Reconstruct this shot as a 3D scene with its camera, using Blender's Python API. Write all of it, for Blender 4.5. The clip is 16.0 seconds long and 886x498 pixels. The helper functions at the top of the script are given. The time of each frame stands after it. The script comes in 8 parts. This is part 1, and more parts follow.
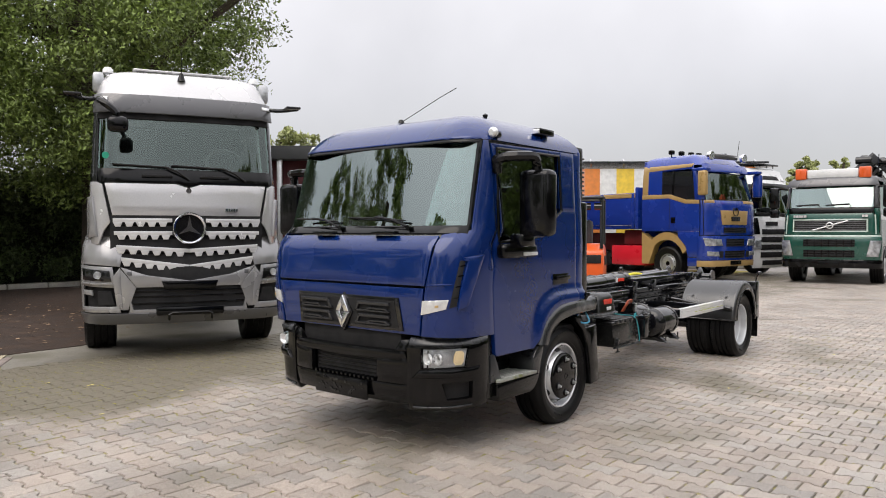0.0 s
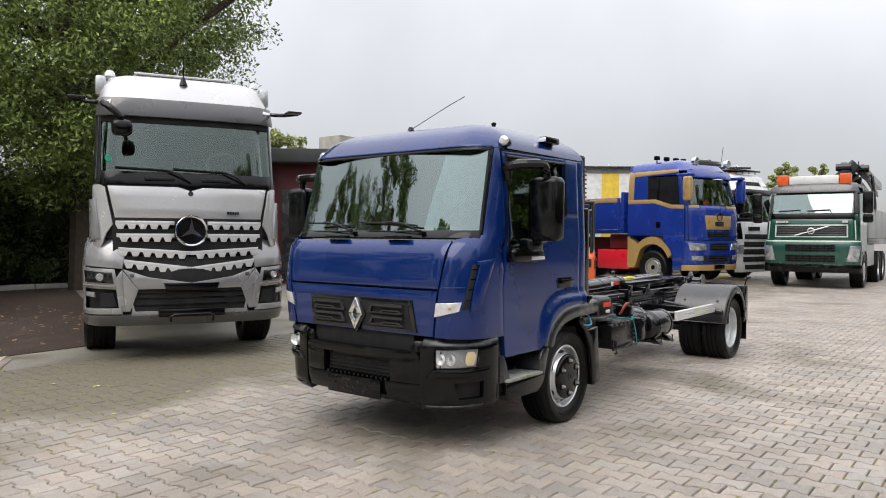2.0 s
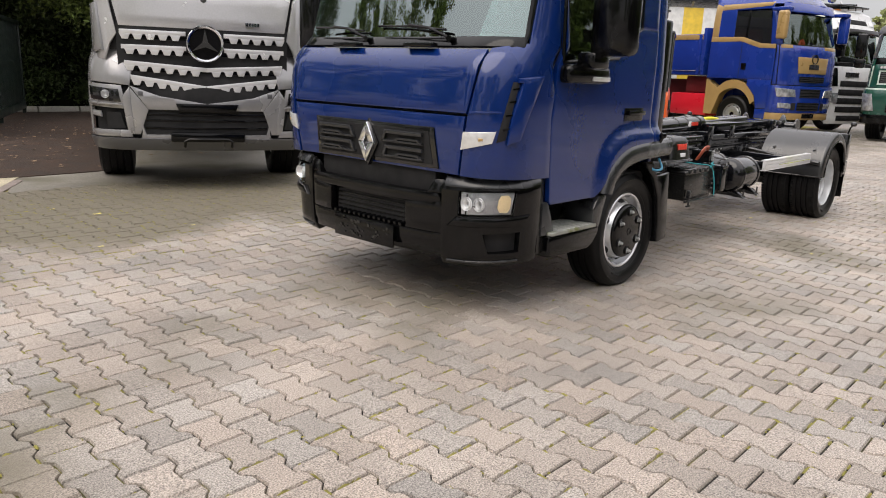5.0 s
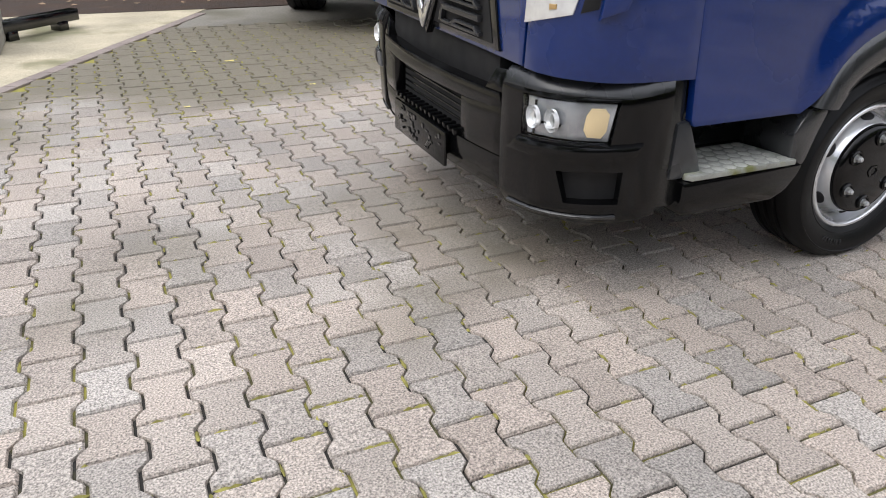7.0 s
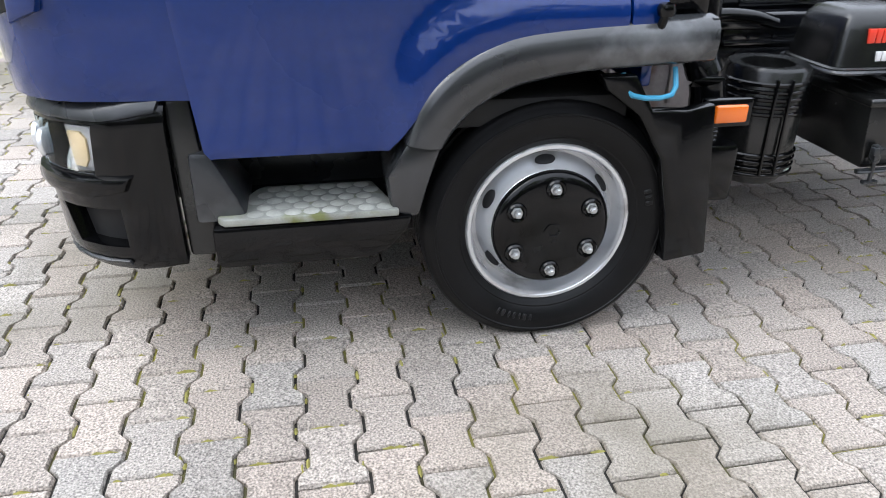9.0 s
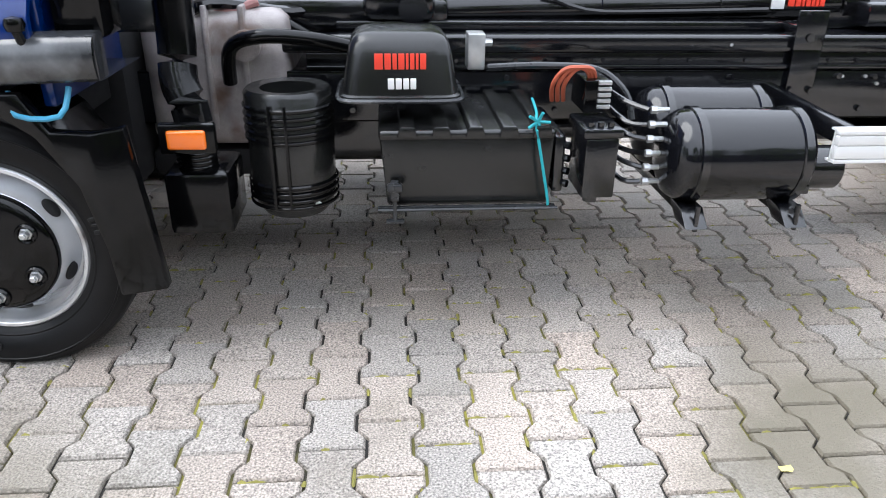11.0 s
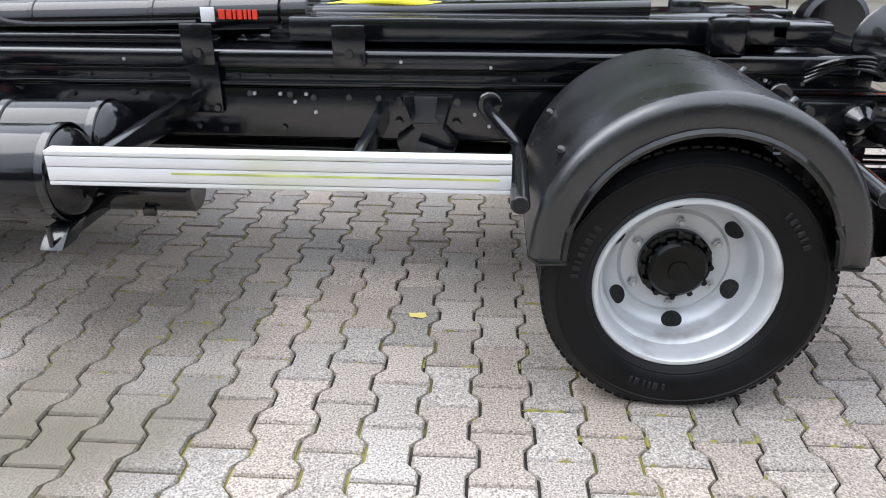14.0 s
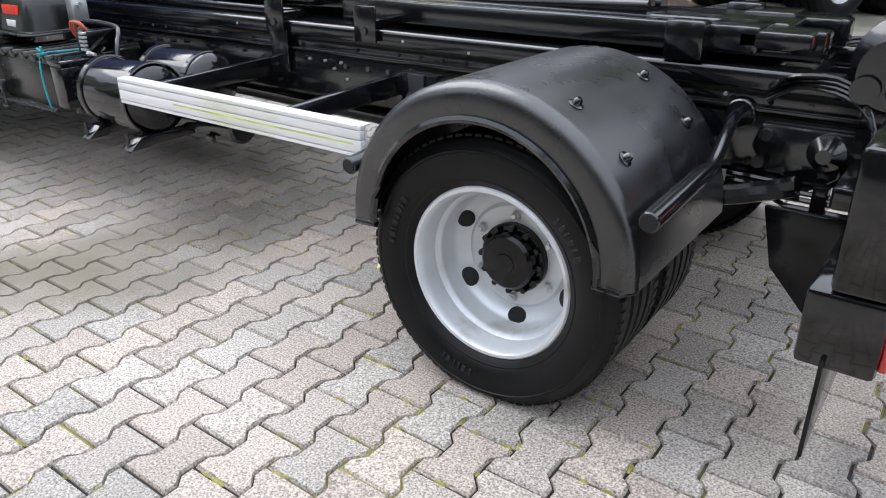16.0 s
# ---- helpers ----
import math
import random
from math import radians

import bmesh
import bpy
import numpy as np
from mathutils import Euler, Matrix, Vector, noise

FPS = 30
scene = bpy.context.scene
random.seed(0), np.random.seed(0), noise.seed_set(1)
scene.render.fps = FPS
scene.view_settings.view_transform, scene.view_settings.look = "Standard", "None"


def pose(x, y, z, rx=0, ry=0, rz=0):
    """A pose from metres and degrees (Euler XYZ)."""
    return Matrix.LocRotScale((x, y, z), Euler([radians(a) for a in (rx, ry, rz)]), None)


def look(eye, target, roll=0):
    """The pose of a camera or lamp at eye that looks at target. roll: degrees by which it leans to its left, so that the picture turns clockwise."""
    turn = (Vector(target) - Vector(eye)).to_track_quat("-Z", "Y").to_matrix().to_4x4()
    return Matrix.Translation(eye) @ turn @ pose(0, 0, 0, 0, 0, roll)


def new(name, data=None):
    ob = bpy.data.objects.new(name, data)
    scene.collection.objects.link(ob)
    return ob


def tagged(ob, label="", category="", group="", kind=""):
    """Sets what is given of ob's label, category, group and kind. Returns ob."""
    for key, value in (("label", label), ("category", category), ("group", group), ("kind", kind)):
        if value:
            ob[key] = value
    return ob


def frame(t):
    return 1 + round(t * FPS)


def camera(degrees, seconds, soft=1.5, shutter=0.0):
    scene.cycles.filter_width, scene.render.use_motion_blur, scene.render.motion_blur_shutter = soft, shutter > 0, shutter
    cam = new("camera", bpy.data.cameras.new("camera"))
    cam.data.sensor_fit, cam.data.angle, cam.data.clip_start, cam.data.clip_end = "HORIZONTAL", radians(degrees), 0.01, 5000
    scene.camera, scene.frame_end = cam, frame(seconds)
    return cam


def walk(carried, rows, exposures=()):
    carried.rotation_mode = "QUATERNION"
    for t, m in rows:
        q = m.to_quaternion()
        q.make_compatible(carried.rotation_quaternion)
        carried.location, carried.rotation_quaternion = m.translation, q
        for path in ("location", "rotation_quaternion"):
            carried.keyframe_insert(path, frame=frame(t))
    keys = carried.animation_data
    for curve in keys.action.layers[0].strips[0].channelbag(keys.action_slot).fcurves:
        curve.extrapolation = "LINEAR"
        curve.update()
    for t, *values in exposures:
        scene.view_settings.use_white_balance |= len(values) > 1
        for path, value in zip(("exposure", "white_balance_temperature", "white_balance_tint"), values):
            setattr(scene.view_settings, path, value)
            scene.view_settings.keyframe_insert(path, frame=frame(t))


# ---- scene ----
cam = camera(62.4, 16.0, soft=1.0)
PATH = [
    (0, (-5.039, -2.875, 1.495), (-3.495, -1.604, 1.451), -0.0),
    (0.5, (-5.146, -2.936, 1.506), (-3.596, -1.673, 1.474), -0.1),
    (1, (-5.204, -2.913, 1.508), (-3.648, -1.657, 1.482), -0.1),
    (1.5, (-5.276, -2.832, 1.503), (-3.712, -1.586, 1.476), 0.0),
    (2, (-5.297, -2.813, 1.507), (-3.722, -1.581, 1.471), 0.3),
    (2.5, (-5.299, -2.827, 1.507), (-3.715, -1.605, 1.461), 0.4),
    (3, (-5.303, -2.841, 1.518), (-3.716, -1.626, 1.449), 0.6),
    (3.5, (-5.292, -2.823, 1.513), (-3.708, -1.607, 1.398), 0.9),
    (4, (-5.154, -2.732, 1.461), (-3.587, -1.506, 1.262), 1.3),
    (4.5, (-4.761, -2.565, 1.426), (-3.239, -1.308, 1.103), 1.8),
    (5, (-4.36, -2.301, 1.342), (-2.925, -0.987, 0.877), 2.3),
    (5.2, (-4.186, -2.185, 1.336), (-2.798, -0.843, 0.813), 2.4),
    (7.3, (-2.31, -1.68, 1.339), (-1.669, -0.027, 0.413), 1.2),
    (7.5, (-2.093, -1.667, 1.308), (-1.521, 0.007, 0.374), 1.0),
    (8, (-1.58, -1.706, 1.316), (-1.15, 0.0, 0.363), 0.3),
    (8.5, (-1.114, -1.866, 1.322), (-0.767, -0.123, 0.405), 0.0),
    (9, (-0.675, -1.831, 1.297), (-0.34, -0.08, 0.391), 0.5),
    (9.5, (-0.27, -1.838, 1.304), (0.05, -0.082, 0.402), 1.1),
    (9.7, (-0.096, -1.874, 1.327), (0.209, -0.114, 0.427), 1.1),
    (11.8, (1.815, -1.902, 1.238), (1.897, -0.083, 0.411), 0.8),
    (12, (1.97, -1.859, 1.25), (2.046, -0.04, 0.422), 0.8),
    (12.5, (2.358, -1.849, 1.26), (2.422, -0.035, 0.42), 1.1),
    (13, (2.759, -1.849, 1.26), (2.794, -0.03, 0.428), 0.9),
    (13.5, (3.169, -1.776, 1.26), (3.159, 0.048, 0.44), 0.6),
    (14, (3.59, -1.8, 1.272), (3.481, 0.019, 0.449), 0.1),
    (14.5, (3.967, -1.762, 1.254), (3.699, 0.038, 0.425), -0.5),
    (15, (4.345, -1.661, 1.276), (3.826, 0.075, 0.43), -1.2),
    (15.5, (4.762, -1.654, 1.285), (3.958, -0.031, 0.436), -1.1),
    (16, (5.093, -1.514, 1.257), (4.012, -0.047, 0.432), -0.3),
]
walk(cam, [(t, look(eye, target, roll)) for t, eye, target, roll in PATH],
     [(0, 0.0, 7050, 12), (1.0, 0.0, 6950, 10), (3.0, 0.0, 6900, 10), (4.0, 0.0, 7000, 11), (5.0, 0.0, 7200, 13), (7.5, 0.27, 6450, 10), (8.5, 0.54, 6350, 9), (9.5, 0.84, 6100, 8), (12, 0.73, 6250, 9), (13.5, 0.57, 6250, 9), (16, 0.52, 6250, 9)])

# ---- sky and light ----
world = bpy.data.worlds.new("overcast_sky")
scene.world = world
world.use_nodes = True
wn, wl = world.node_tree.nodes, world.node_tree.links
bg = wn["Background"]
sky = wn.new("ShaderNodeTexSky")
sky.sky_type = "NISHITA"
sky.sun_disc = False
sky.sun_elevation = radians(54)
sky.sun_rotation = radians(266)
# an even cloud cover, three times brighter overhead than at the horizon, with soft cloud banks
coord = wn.new("ShaderNodeTexCoord")
sep = wn.new("ShaderNodeSeparateXYZ")
wl.new(coord.outputs["Generated"], sep.inputs[0])
ramp = wn.new("ShaderNodeMapRange")
ramp.inputs["From Min"].default_value, ramp.inputs["From Max"].default_value = 0.0, 1.0
ramp.inputs["To Min"].default_value, ramp.inputs["To Max"].default_value = 0.41, 2.1
wl.new(sep.outputs["Z"], ramp.inputs["Value"])
cloud = wn.new("ShaderNodeTexNoise")
cloud.inputs["Scale"].default_value, cloud.inputs["Detail"].default_value = 2.2, 5
wl.new(coord.outputs["Generated"], cloud.inputs["Vector"])
bank = wn.new("ShaderNodeMapRange")
bank.inputs["From Min"].default_value, bank.inputs["From Max"].default_value = 0.3, 0.7
bank.inputs["To Min"].default_value, bank.inputs["To Max"].default_value = 0.86, 1.12
wl.new(cloud.outputs["Fac"], bank.inputs["Value"])
mul = wn.new("ShaderNodeMath")
mul.operation = "MULTIPLY"
wl.new(ramp.outputs[0], mul.inputs[0])
wl.new(bank.outputs[0], mul.inputs[1])
tint = wn.new("ShaderNodeMix")
tint.data_type, tint.blend_type = "RGBA", "MULTIPLY"
tint.inputs["Factor"].default_value = 1
tint.inputs[6].default_value = (0.95, 0.985, 1.08, 1)
wl.new(mul.outputs[0], tint.inputs[7])
blend = wn.new("ShaderNodeMix")
blend.data_type = "RGBA"
blend.inputs["Factor"].default_value = 0.02
wl.new(tint.outputs[2], blend.inputs[6])
wl.new(sky.outputs[0], blend.inputs[7])
wl.new(blend.outputs[2], bg.inputs[0])
bg.inputs[1].default_value = 1.0
sun = new("sun", bpy.data.lights.new("sun", "SUN"))
sun.data.energy, sun.data.angle, sun.data.color = 1.6, radians(50), (1, 0.97, 0.93)
sun.matrix_world = look((-8.0, -0.5, 11), (0, 0, 0))


# ---- materials ----
def mat(name, base, rough=0.5, metal=0.0, vary=0.12, scale=6.0, fine=0.0, bump=0.0, coat=0.0, dirt=None, dirt_at=0.62, spec=0.5, rand=0.0, emit=0.0, place=False, finer=40, zone=None, tones=()):
    """Painted or raw surface: colour varied at two scales, roughness with it, fine relief."""
    m = bpy.data.materials.new(name)
    m.use_nodes = True
    n, l = m.node_tree.nodes, m.node_tree.links
    p = n["Principled BSDF"]
    p.inputs["Metallic"].default_value, p.inputs["Specular IOR Level"].default_value = metal, spec
    p.inputs["Coat Weight"].default_value, p.inputs["Coat Roughness"].default_value = coat, 0.04
    where = n.new("ShaderNodeNewGeometry").outputs["Position"] if place else n.new("ShaderNodeTexCoord").outputs["Object"]
    big = n.new("ShaderNodeTexNoise")
    big.inputs["Scale"].default_value, big.inputs["Detail"].default_value = scale, 6
    l.new(where, big.inputs["Vector"])
    mr = n.new("ShaderNodeMapRange")
    mr.inputs["From Min"].default_value, mr.inputs["From Max"].default_value = 0.3, 0.7
    mr.inputs["To Min"].default_value, mr.inputs["To Max"].default_value = 1 - vary, 1 + vary
    l.new(big.outputs["Fac"], mr.inputs["Value"])
    hsv = n.new("ShaderNodeHueSaturation")
    hsv.inputs["Color"].default_value = (*base, 1)
    val = mr.outputs[0]
    if fine:
        f = n.new("ShaderNodeTexNoise")
        f.inputs["Scale"].default_value, f.inputs["Detail"].default_value = scale * finer, 4
        l.new(where, f.inputs["Vector"])
        fr = n.new("ShaderNodeMapRange")
        fr.inputs["From Min"].default_value, fr.inputs["From Max"].default_value = 0.3, 0.7
        fr.inputs["To Min"].default_value, fr.inputs["To Max"].default_value = 1 - fine, 1 + fine
        l.new(f.outputs["Fac"], fr.inputs["Value"])
        mm = n.new("ShaderNodeMath")
        mm.operation = "MULTIPLY"
        l.new(val, mm.inputs[0])
        l.new(fr.outputs[0], mm.inputs[1])
        val = mm.outputs[0]
    if rand:
        oi = n.new("ShaderNodeObjectInfo")
        gi = n.new("ShaderNodeNewGeometry")
        ad = n.new("ShaderNodeMath")
        ad.operation = "ADD"
        l.new(oi.outputs["Random"], ad.inputs[0])
        l.new(gi.outputs["Random Per Island"], ad.inputs[1])
        fc = n.new("ShaderNodeMath")
        fc.operation = "FRACT"
        l.new(ad.outputs[0], fc.inputs[0])
        rr = n.new("ShaderNodeMapRange")
        rr.inputs["To Min"].default_value, rr.inputs["To Max"].default_value = 1 - rand, 1 + rand
        l.new(fc.outputs[0], rr.inputs["Value"])
        mm = n.new("ShaderNodeMath")
        mm.operation = "MULTIPLY"
        l.new(val, mm.inputs[0])
        l.new(rr.outputs[0], mm.inputs[1])
        val = mm.outputs[0]
    l.new(val, hsv.inputs["Value"])
    if tones:
        # each piece leans to one of two other tones
        tm = n.new("ShaderNodeMath")
        tm.operation = "MULTIPLY"
        l.new(fc.outputs[0], tm.inputs[0])
        tm.inputs[1].default_value = 7.31
        tf = n.new("ShaderNodeMath")
        tf.operation = "FRACT"
        l.new(tm.outputs[0], tf.inputs[0])
        tr = n.new("ShaderNodeValToRGB")
        tr.color_ramp.elements[0].color, tr.color_ramp.elements[1].color = (*tones[0], 1), (*tones[1], 1)
        mid = tr.color_ramp.elements.new(0.5)
        mid.color = (*base, 1)
        l.new(tf.outputs[0], tr.inputs[0])
        l.new(tr.outputs[0], hsv.inputs["Color"])
    col = hsv.outputs[0]
    if dirt:
        dn = n.new("ShaderNodeTexNoise")
        dn.inputs["Scale"].default_value, dn.inputs["Detail"].default_value = scale * 0.7, 9
        l.new(where, dn.inputs["Vector"])
        dr = n.new("ShaderNodeMapRange")
        dr.inputs["From Min"].default_value, dr.inputs["From Max"].default_value = dirt_at - 0.05, dirt_at + 0.1
        spread = dn.outputs["Fac"]
        if zone:
            # a stained stretch of the yard, with a ragged edge
            sp = n.new("ShaderNodeSeparateXYZ")
            l.new(where, sp.inputs[0])
            zr = n.new("ShaderNodeMapRange")
            zr.inputs["From Min"].default_value, zr.inputs["From Max"].default_value = zone[0], zone[1]
            zr.inputs["To Max"].default_value = zone[2]
            l.new(sp.outputs["Y"], zr.inputs["Value"])
            za = n.new("ShaderNodeMath")
            za.operation = "ADD"
            l.new(spread, za.inputs[0])
            l.new(zr.outputs[0], za.inputs[1])
            spread = za.outputs[0]
        l.new(spread, dr.inputs["Value"])
        dm = n.new("ShaderNodeMix")
        dm.data_type = "RGBA"
        l.new(dr.outputs[0], dm.inputs["Factor"])
        l.new(col, dm.inputs[6])
        dm.inputs[7].default_value = (*dirt, 1)
        col = dm.outputs[2]
    l.new(col, p.inputs["Base Color"])
    ro = n.new("ShaderNodeMapRange")
    ro.inputs["From Min"].default_value, ro.inputs["From Max"].default_value = 0.3, 0.7
    ro.inputs["To Min"].default_value, ro.inputs["To Max"].default_value = max(0.02, rough * 0.8), min(1, rough * 1.2)
    l.new(big.outputs["Fac"], ro.inputs["Value"])
    l.new(ro.outputs[0], p.inputs["Roughness"])
    if bump:
        bn = n.new("ShaderNodeTexNoise")
        bn.inputs["Scale"].default_value, bn.inputs["Detail"].default_value = scale * finer * 0.75, 5
        l.new(where, bn.inputs["Vector"])
        bu = n.new("ShaderNodeBump")
        bu.inputs["Strength"].default_value, bu.inputs["Distance"].default_value = bump, 0.01
        l.new(bn.outputs["Fac"], bu.inputs["Height"])
        l.new(bu.outputs[0], p.inputs["Normal"])
    if emit:
        p.inputs["Emission Color"].default_value, p.inputs["Emission Strength"].default_value = (*base, 1), emit
    return m


def glass(name, tint=(0.9, 0.95, 0.93), clear=0.75, rough=0.0, mirror=0.0, ior=1.7):
    """Thin pane: mostly clear, with a mirror layer that grows at grazing angles."""
    m = bpy.data.materials.new(name)
    m.use_nodes = True
    n, l = m.node_tree.nodes, m.node_tree.links
    n.remove(n["Principled BSDF"])
    t = n.new("ShaderNodeBsdfTransparent")
    t.inputs[0].default_value = (*[c * clear for c in tint], 1)
    g = n.new("ShaderNodeBsdfGlossy")
    g.inputs["Roughness"].default_value = rough
    g.inputs[0].default_value = (0.5 + 0.45 * tint[0], 1, 0.5 + 0.52 * tint[2], 1)
    fr = n.new("ShaderNodeFresnel")
    fr.inputs[0].default_value = ior
    mx = n.new("ShaderNodeMixShader")
    mr = n.new("ShaderNodeMapRange")
    mr.inputs["To Min"].default_value = mirror
    l.new(fr.outputs[0], mr.inputs["Value"])
    l.new(mr.outputs[0], mx.inputs[0])
    l.new(t.outputs[0], mx.inputs[1])
    l.new(g.outputs[0], mx.inputs[2])
    l.new(mx.outputs[0], n["Material Output"].inputs[0])
    return m


BLUE = mat("blue_metallic_paint", (0.0008, 0.0195, 0.128), 0.26, 0.14, 0.12, 1.5, coat=0.9, fine=0.06, spec=0.2)
PLASTIC = mat("black_plastic", (0.0022, 0.0023, 0.0026), 0.12, 0, 0.25, 4, bump=0.02, spec=0.32, dirt=(0.020, 0.0205, 0.022), dirt_at=0.62, fine=0.1)
GREYPLASTIC = mat("weathered_grey_plastic", (0.021, 0.0225, 0.025), 0.27, 0, 0.35, 5, bump=0.03, spec=0.6, dirt=(0.085, 0.088, 0.092), dirt_at=0.63)
CHASSIS = mat("black_chassis_paint", (0.0042, 0.0046, 0.0060), 0.13, 0, 0.3, 5, bump=0.03, spec=0.85, fine=0.12)
TANK = mat("gloss_black_tank_paint", (0.0042, 0.0045, 0.0060), 0.12, 0, 0.2, 5, spec=0.45, coat=0.25)
SATIN = mat("black_gloss_paint", (0.0045, 0.0045, 0.0052), 0.11, 0, 0.25, 5, spec=0.5, coat=0.3, dirt=(0.012, 0.012, 0.013), dirt_at=0.6)
RUBBER = mat("tyre_rubber", (0.0055, 0.0055, 0.006), 0.42, 0, 0.25, 8, bump=0.05, fine=0.15, spec=0.2)
MARKS = mat("worn_rubber_marks", (0.012, 0.012, 0.0125), 0.5, 0, 0.3, 20, spec=0.3)
TREADD = mat("rubbed_step_dimples", (0.50, 0.51, 0.47), 0.42, 0.4, 0.25, 18, fine=0.15)
RIM = mat("silver_wheel_paint", (0.60, 0.62, 0.64), 0.34, 0.25, 0.08, 9, dirt=(0.36, 0.34, 0.32), dirt_at=0.66)
CHROME = mat("chrome", (0.75, 0.76, 0.78), 0.10, 1.0, 0.05, 8)
STEEL = mat("zinc_steel", (0.55, 0.56, 0.57), 0.35, 0.8, 0.15, 20)
ALU = mat("aluminium_guard_rail", (0.78, 0.785, 0.79), 0.34, 0.3, 0.04, 3, dirt=(0.70, 0.71, 0.62), dirt_at=0.58)
TREAD = mat("worn_step_plate", (0.36, 0.37, 0.34), 0.5, 0.5, 0.25, 14, fine=0.15, dirt=(0.22, 0.24, 0.10), dirt_at=0.62)
# near-black that puts the shade of gaps and openings into colour; also dark parts
DARK = mat("shade_and_part_black", (0.006, 0.006, 0.007), 0.8)
INNER = mat("grey_cab_trim", (0.34, 0.34, 0.33), 0.7, 0, 0.15, 4)
SEAT = mat("dark_seat_cloth", (0.05, 0.05, 0.055), 0.9, 0, 0.2, 8)
LAMP = mat("lamp_reflector", (0.90, 0.91, 0.92), 0.14, 0.6, 0.15, 22, bump=0.15)
AMBER = mat("amber_lens", (0.85, 0.17, 0.006), 0.2, 0, 0.05, 10, coat=1)
RED = mat("red_lens", (0.5, 0.02, 0.02), 0.2, 0, 0.05, 10, coat=1)
ORANGE = mat("orange_paint", (0.75, 0.11, 0.02), 0.35, 0, 0.1, 3, coat=0.4)
WHITE = mat("white_paint", (0.75, 0.76, 0.76), 0.3, 0, 0.06, 3, coat=0.5)
SILVER = mat("silver_grey_metallic_paint", (0.56, 0.557, 0.562), 0.26, 0.45, 0.06, 1.5, coat=0.8, fine=0.04)
MSILVER = mat("mid_grey_metallic_paint", (0.32, 0.318, 0.322), 0.25, 0.45, 0.08, 2, coat=0.8, fine=0.04)
DSILVER = mat("dark_silver_paint", (0.095, 0.095, 0.10), 0.3, 0.3, 0.06, 2, coat=0.6)
ARCH = mat("faded_grey_arch_plastic", (0.026, 0.0275, 0.030), 0.22, 0, 0.3, 5, bump=0.03, spec=0.8, dirt=(0.15, 0.155, 0.163), dirt_at=0.65)
COVER = mat("dull_black_cover_plastic", (0.0080, 0.0083, 0.0082), 0.24, 0, 0.3, 6, spec=0.6, fine=0.2, bump=0.03, dirt=(0.022, 0.023, 0.021), dirt_at=0.60)
GUARD = mat("sheeny_black_guard_plastic", (0.0065, 0.0068, 0.0076), 0.29, 0, 0.35, 5, spec=1.0, fine=0.12, bump=0.02, dirt=(0.030, 0.031, 0.034), dirt_at=0.62)
LAMPD = mat("far_lamp_reflector", (0.50, 0.52, 0.55), 0.16, 0.6, 0.5, 9)
POLISH = mat("polished_rim_ring", (0.68, 0.69, 0.71), 0.20, 0.65, 0.08, 9, dirt=(0.30, 0.29, 0.28), dirt_at=0.66)
CASTING = mat("oily_pale_casting", (0.42, 0.38, 0.37), 0.45, 0.3, 0.35, 9, fine=0.2, dirt=(0.20, 0.13, 0.10), dirt_at=0.6)
MOSS = mat("yellow_green_moss", (0.27, 0.25, 0.065), 0.95, 0, 0.4, 30, bump=0.5)
GLOSSGREY = mat("gloss_grey_grille_bar", (0.030, 0.031, 0.034), 0.14, 0.2, 0.2, 9, spec=0.6)
PALE = mat("pale_silver_trim", (0.74, 0.74, 0.75), 0.24, 0.4, 0.06, 3, coat=0.5)
GREEN = mat("dark_green_paint", (0.010, 0.075, 0.055), 0.25, 0.1, 0.1, 2, coat=0.8)
MANBLUE = mat("royal_blue_paint", (0.006, 0.036, 0.285), 0.25, 0.1, 0.08, 2, coat=0.9)
GOLD = mat("gold_paint", (0.46, 0.30, 0.12), 0.32, 0.2, 0.08, 3, coat=0.6)
REDP = mat("red_tank_paint", (0.62, 0.015, 0.03), 0.3, 0, 0.08, 3, coat=0.5)
GLASS = glass("clear_window_glass", (0.8, 0.95, 0.92), 0.62, mirror=0.20)
GLASSB = glass("grey_windscreen_glass", (0.8, 0.88, 0.86), 0.55, mirror=0.04)
GLASS2 = glass("tinted_window_glass", (0.8, 0.9, 0.86), 0.5, mirror=0.08)
LENS = glass("lamp_lens", (1, 1, 1), 0.95, ior=1.2)
PAVER = mat("weathered_concrete_paver", (0.332, 0.292, 0.256), 0.55, 0, 0.19, 0.9, fine=0.70, bump=0.6, rand=0.14, dirt=(0.170, 0.150, 0.112), dirt_at=0.60, place=True, finer=185, zone=(2.6, 4.4, 0.45), tones=((0.312, 0.288, 0.262), (0.350, 0.297, 0.255)))
JOINT = mat("sandy_joint_with_moss", (0.022, 0.020, 0.017), 0.95, 0, 0.3, 3, bump=0.4, dirt=(0.27, 0.25, 0.05), dirt_at=0.54, place=True, zone=(2.8, 4.2, 0.16))
FARG = mat("far_paving", (0.21, 0.195, 0.18), 0.7, 0, 0.25, 0.6, fine=0.2, bump=0.3, dirt=(0.15, 0.145, 0.13), dirt_at=0.58)
SOIL = mat("dark_leafy_soil", (0.042, 0.025, 0.017), 0.95, 0, 0.45, 3, fine=0.5, bump=0.8, dirt=(0.09, 0.058, 0.036), dirt_at=0.68)
CONC = mat("pale_concrete", (0.34, 0.325, 0.29), 0.85, 0, 0.2, 2, fine=0.2, bump=0.3, dirt=(0.22, 0.20, 0.14), dirt_at=0.6)
BARK = mat("bark", (0.06, 0.045, 0.032), 0.95, 0, 0.35, 6, bump=0.8)
LEAF = mat("green_leaves", (0.165, 0.225, 0.052), 0.5, 0, 0.35, 0.6, rand=0.6)
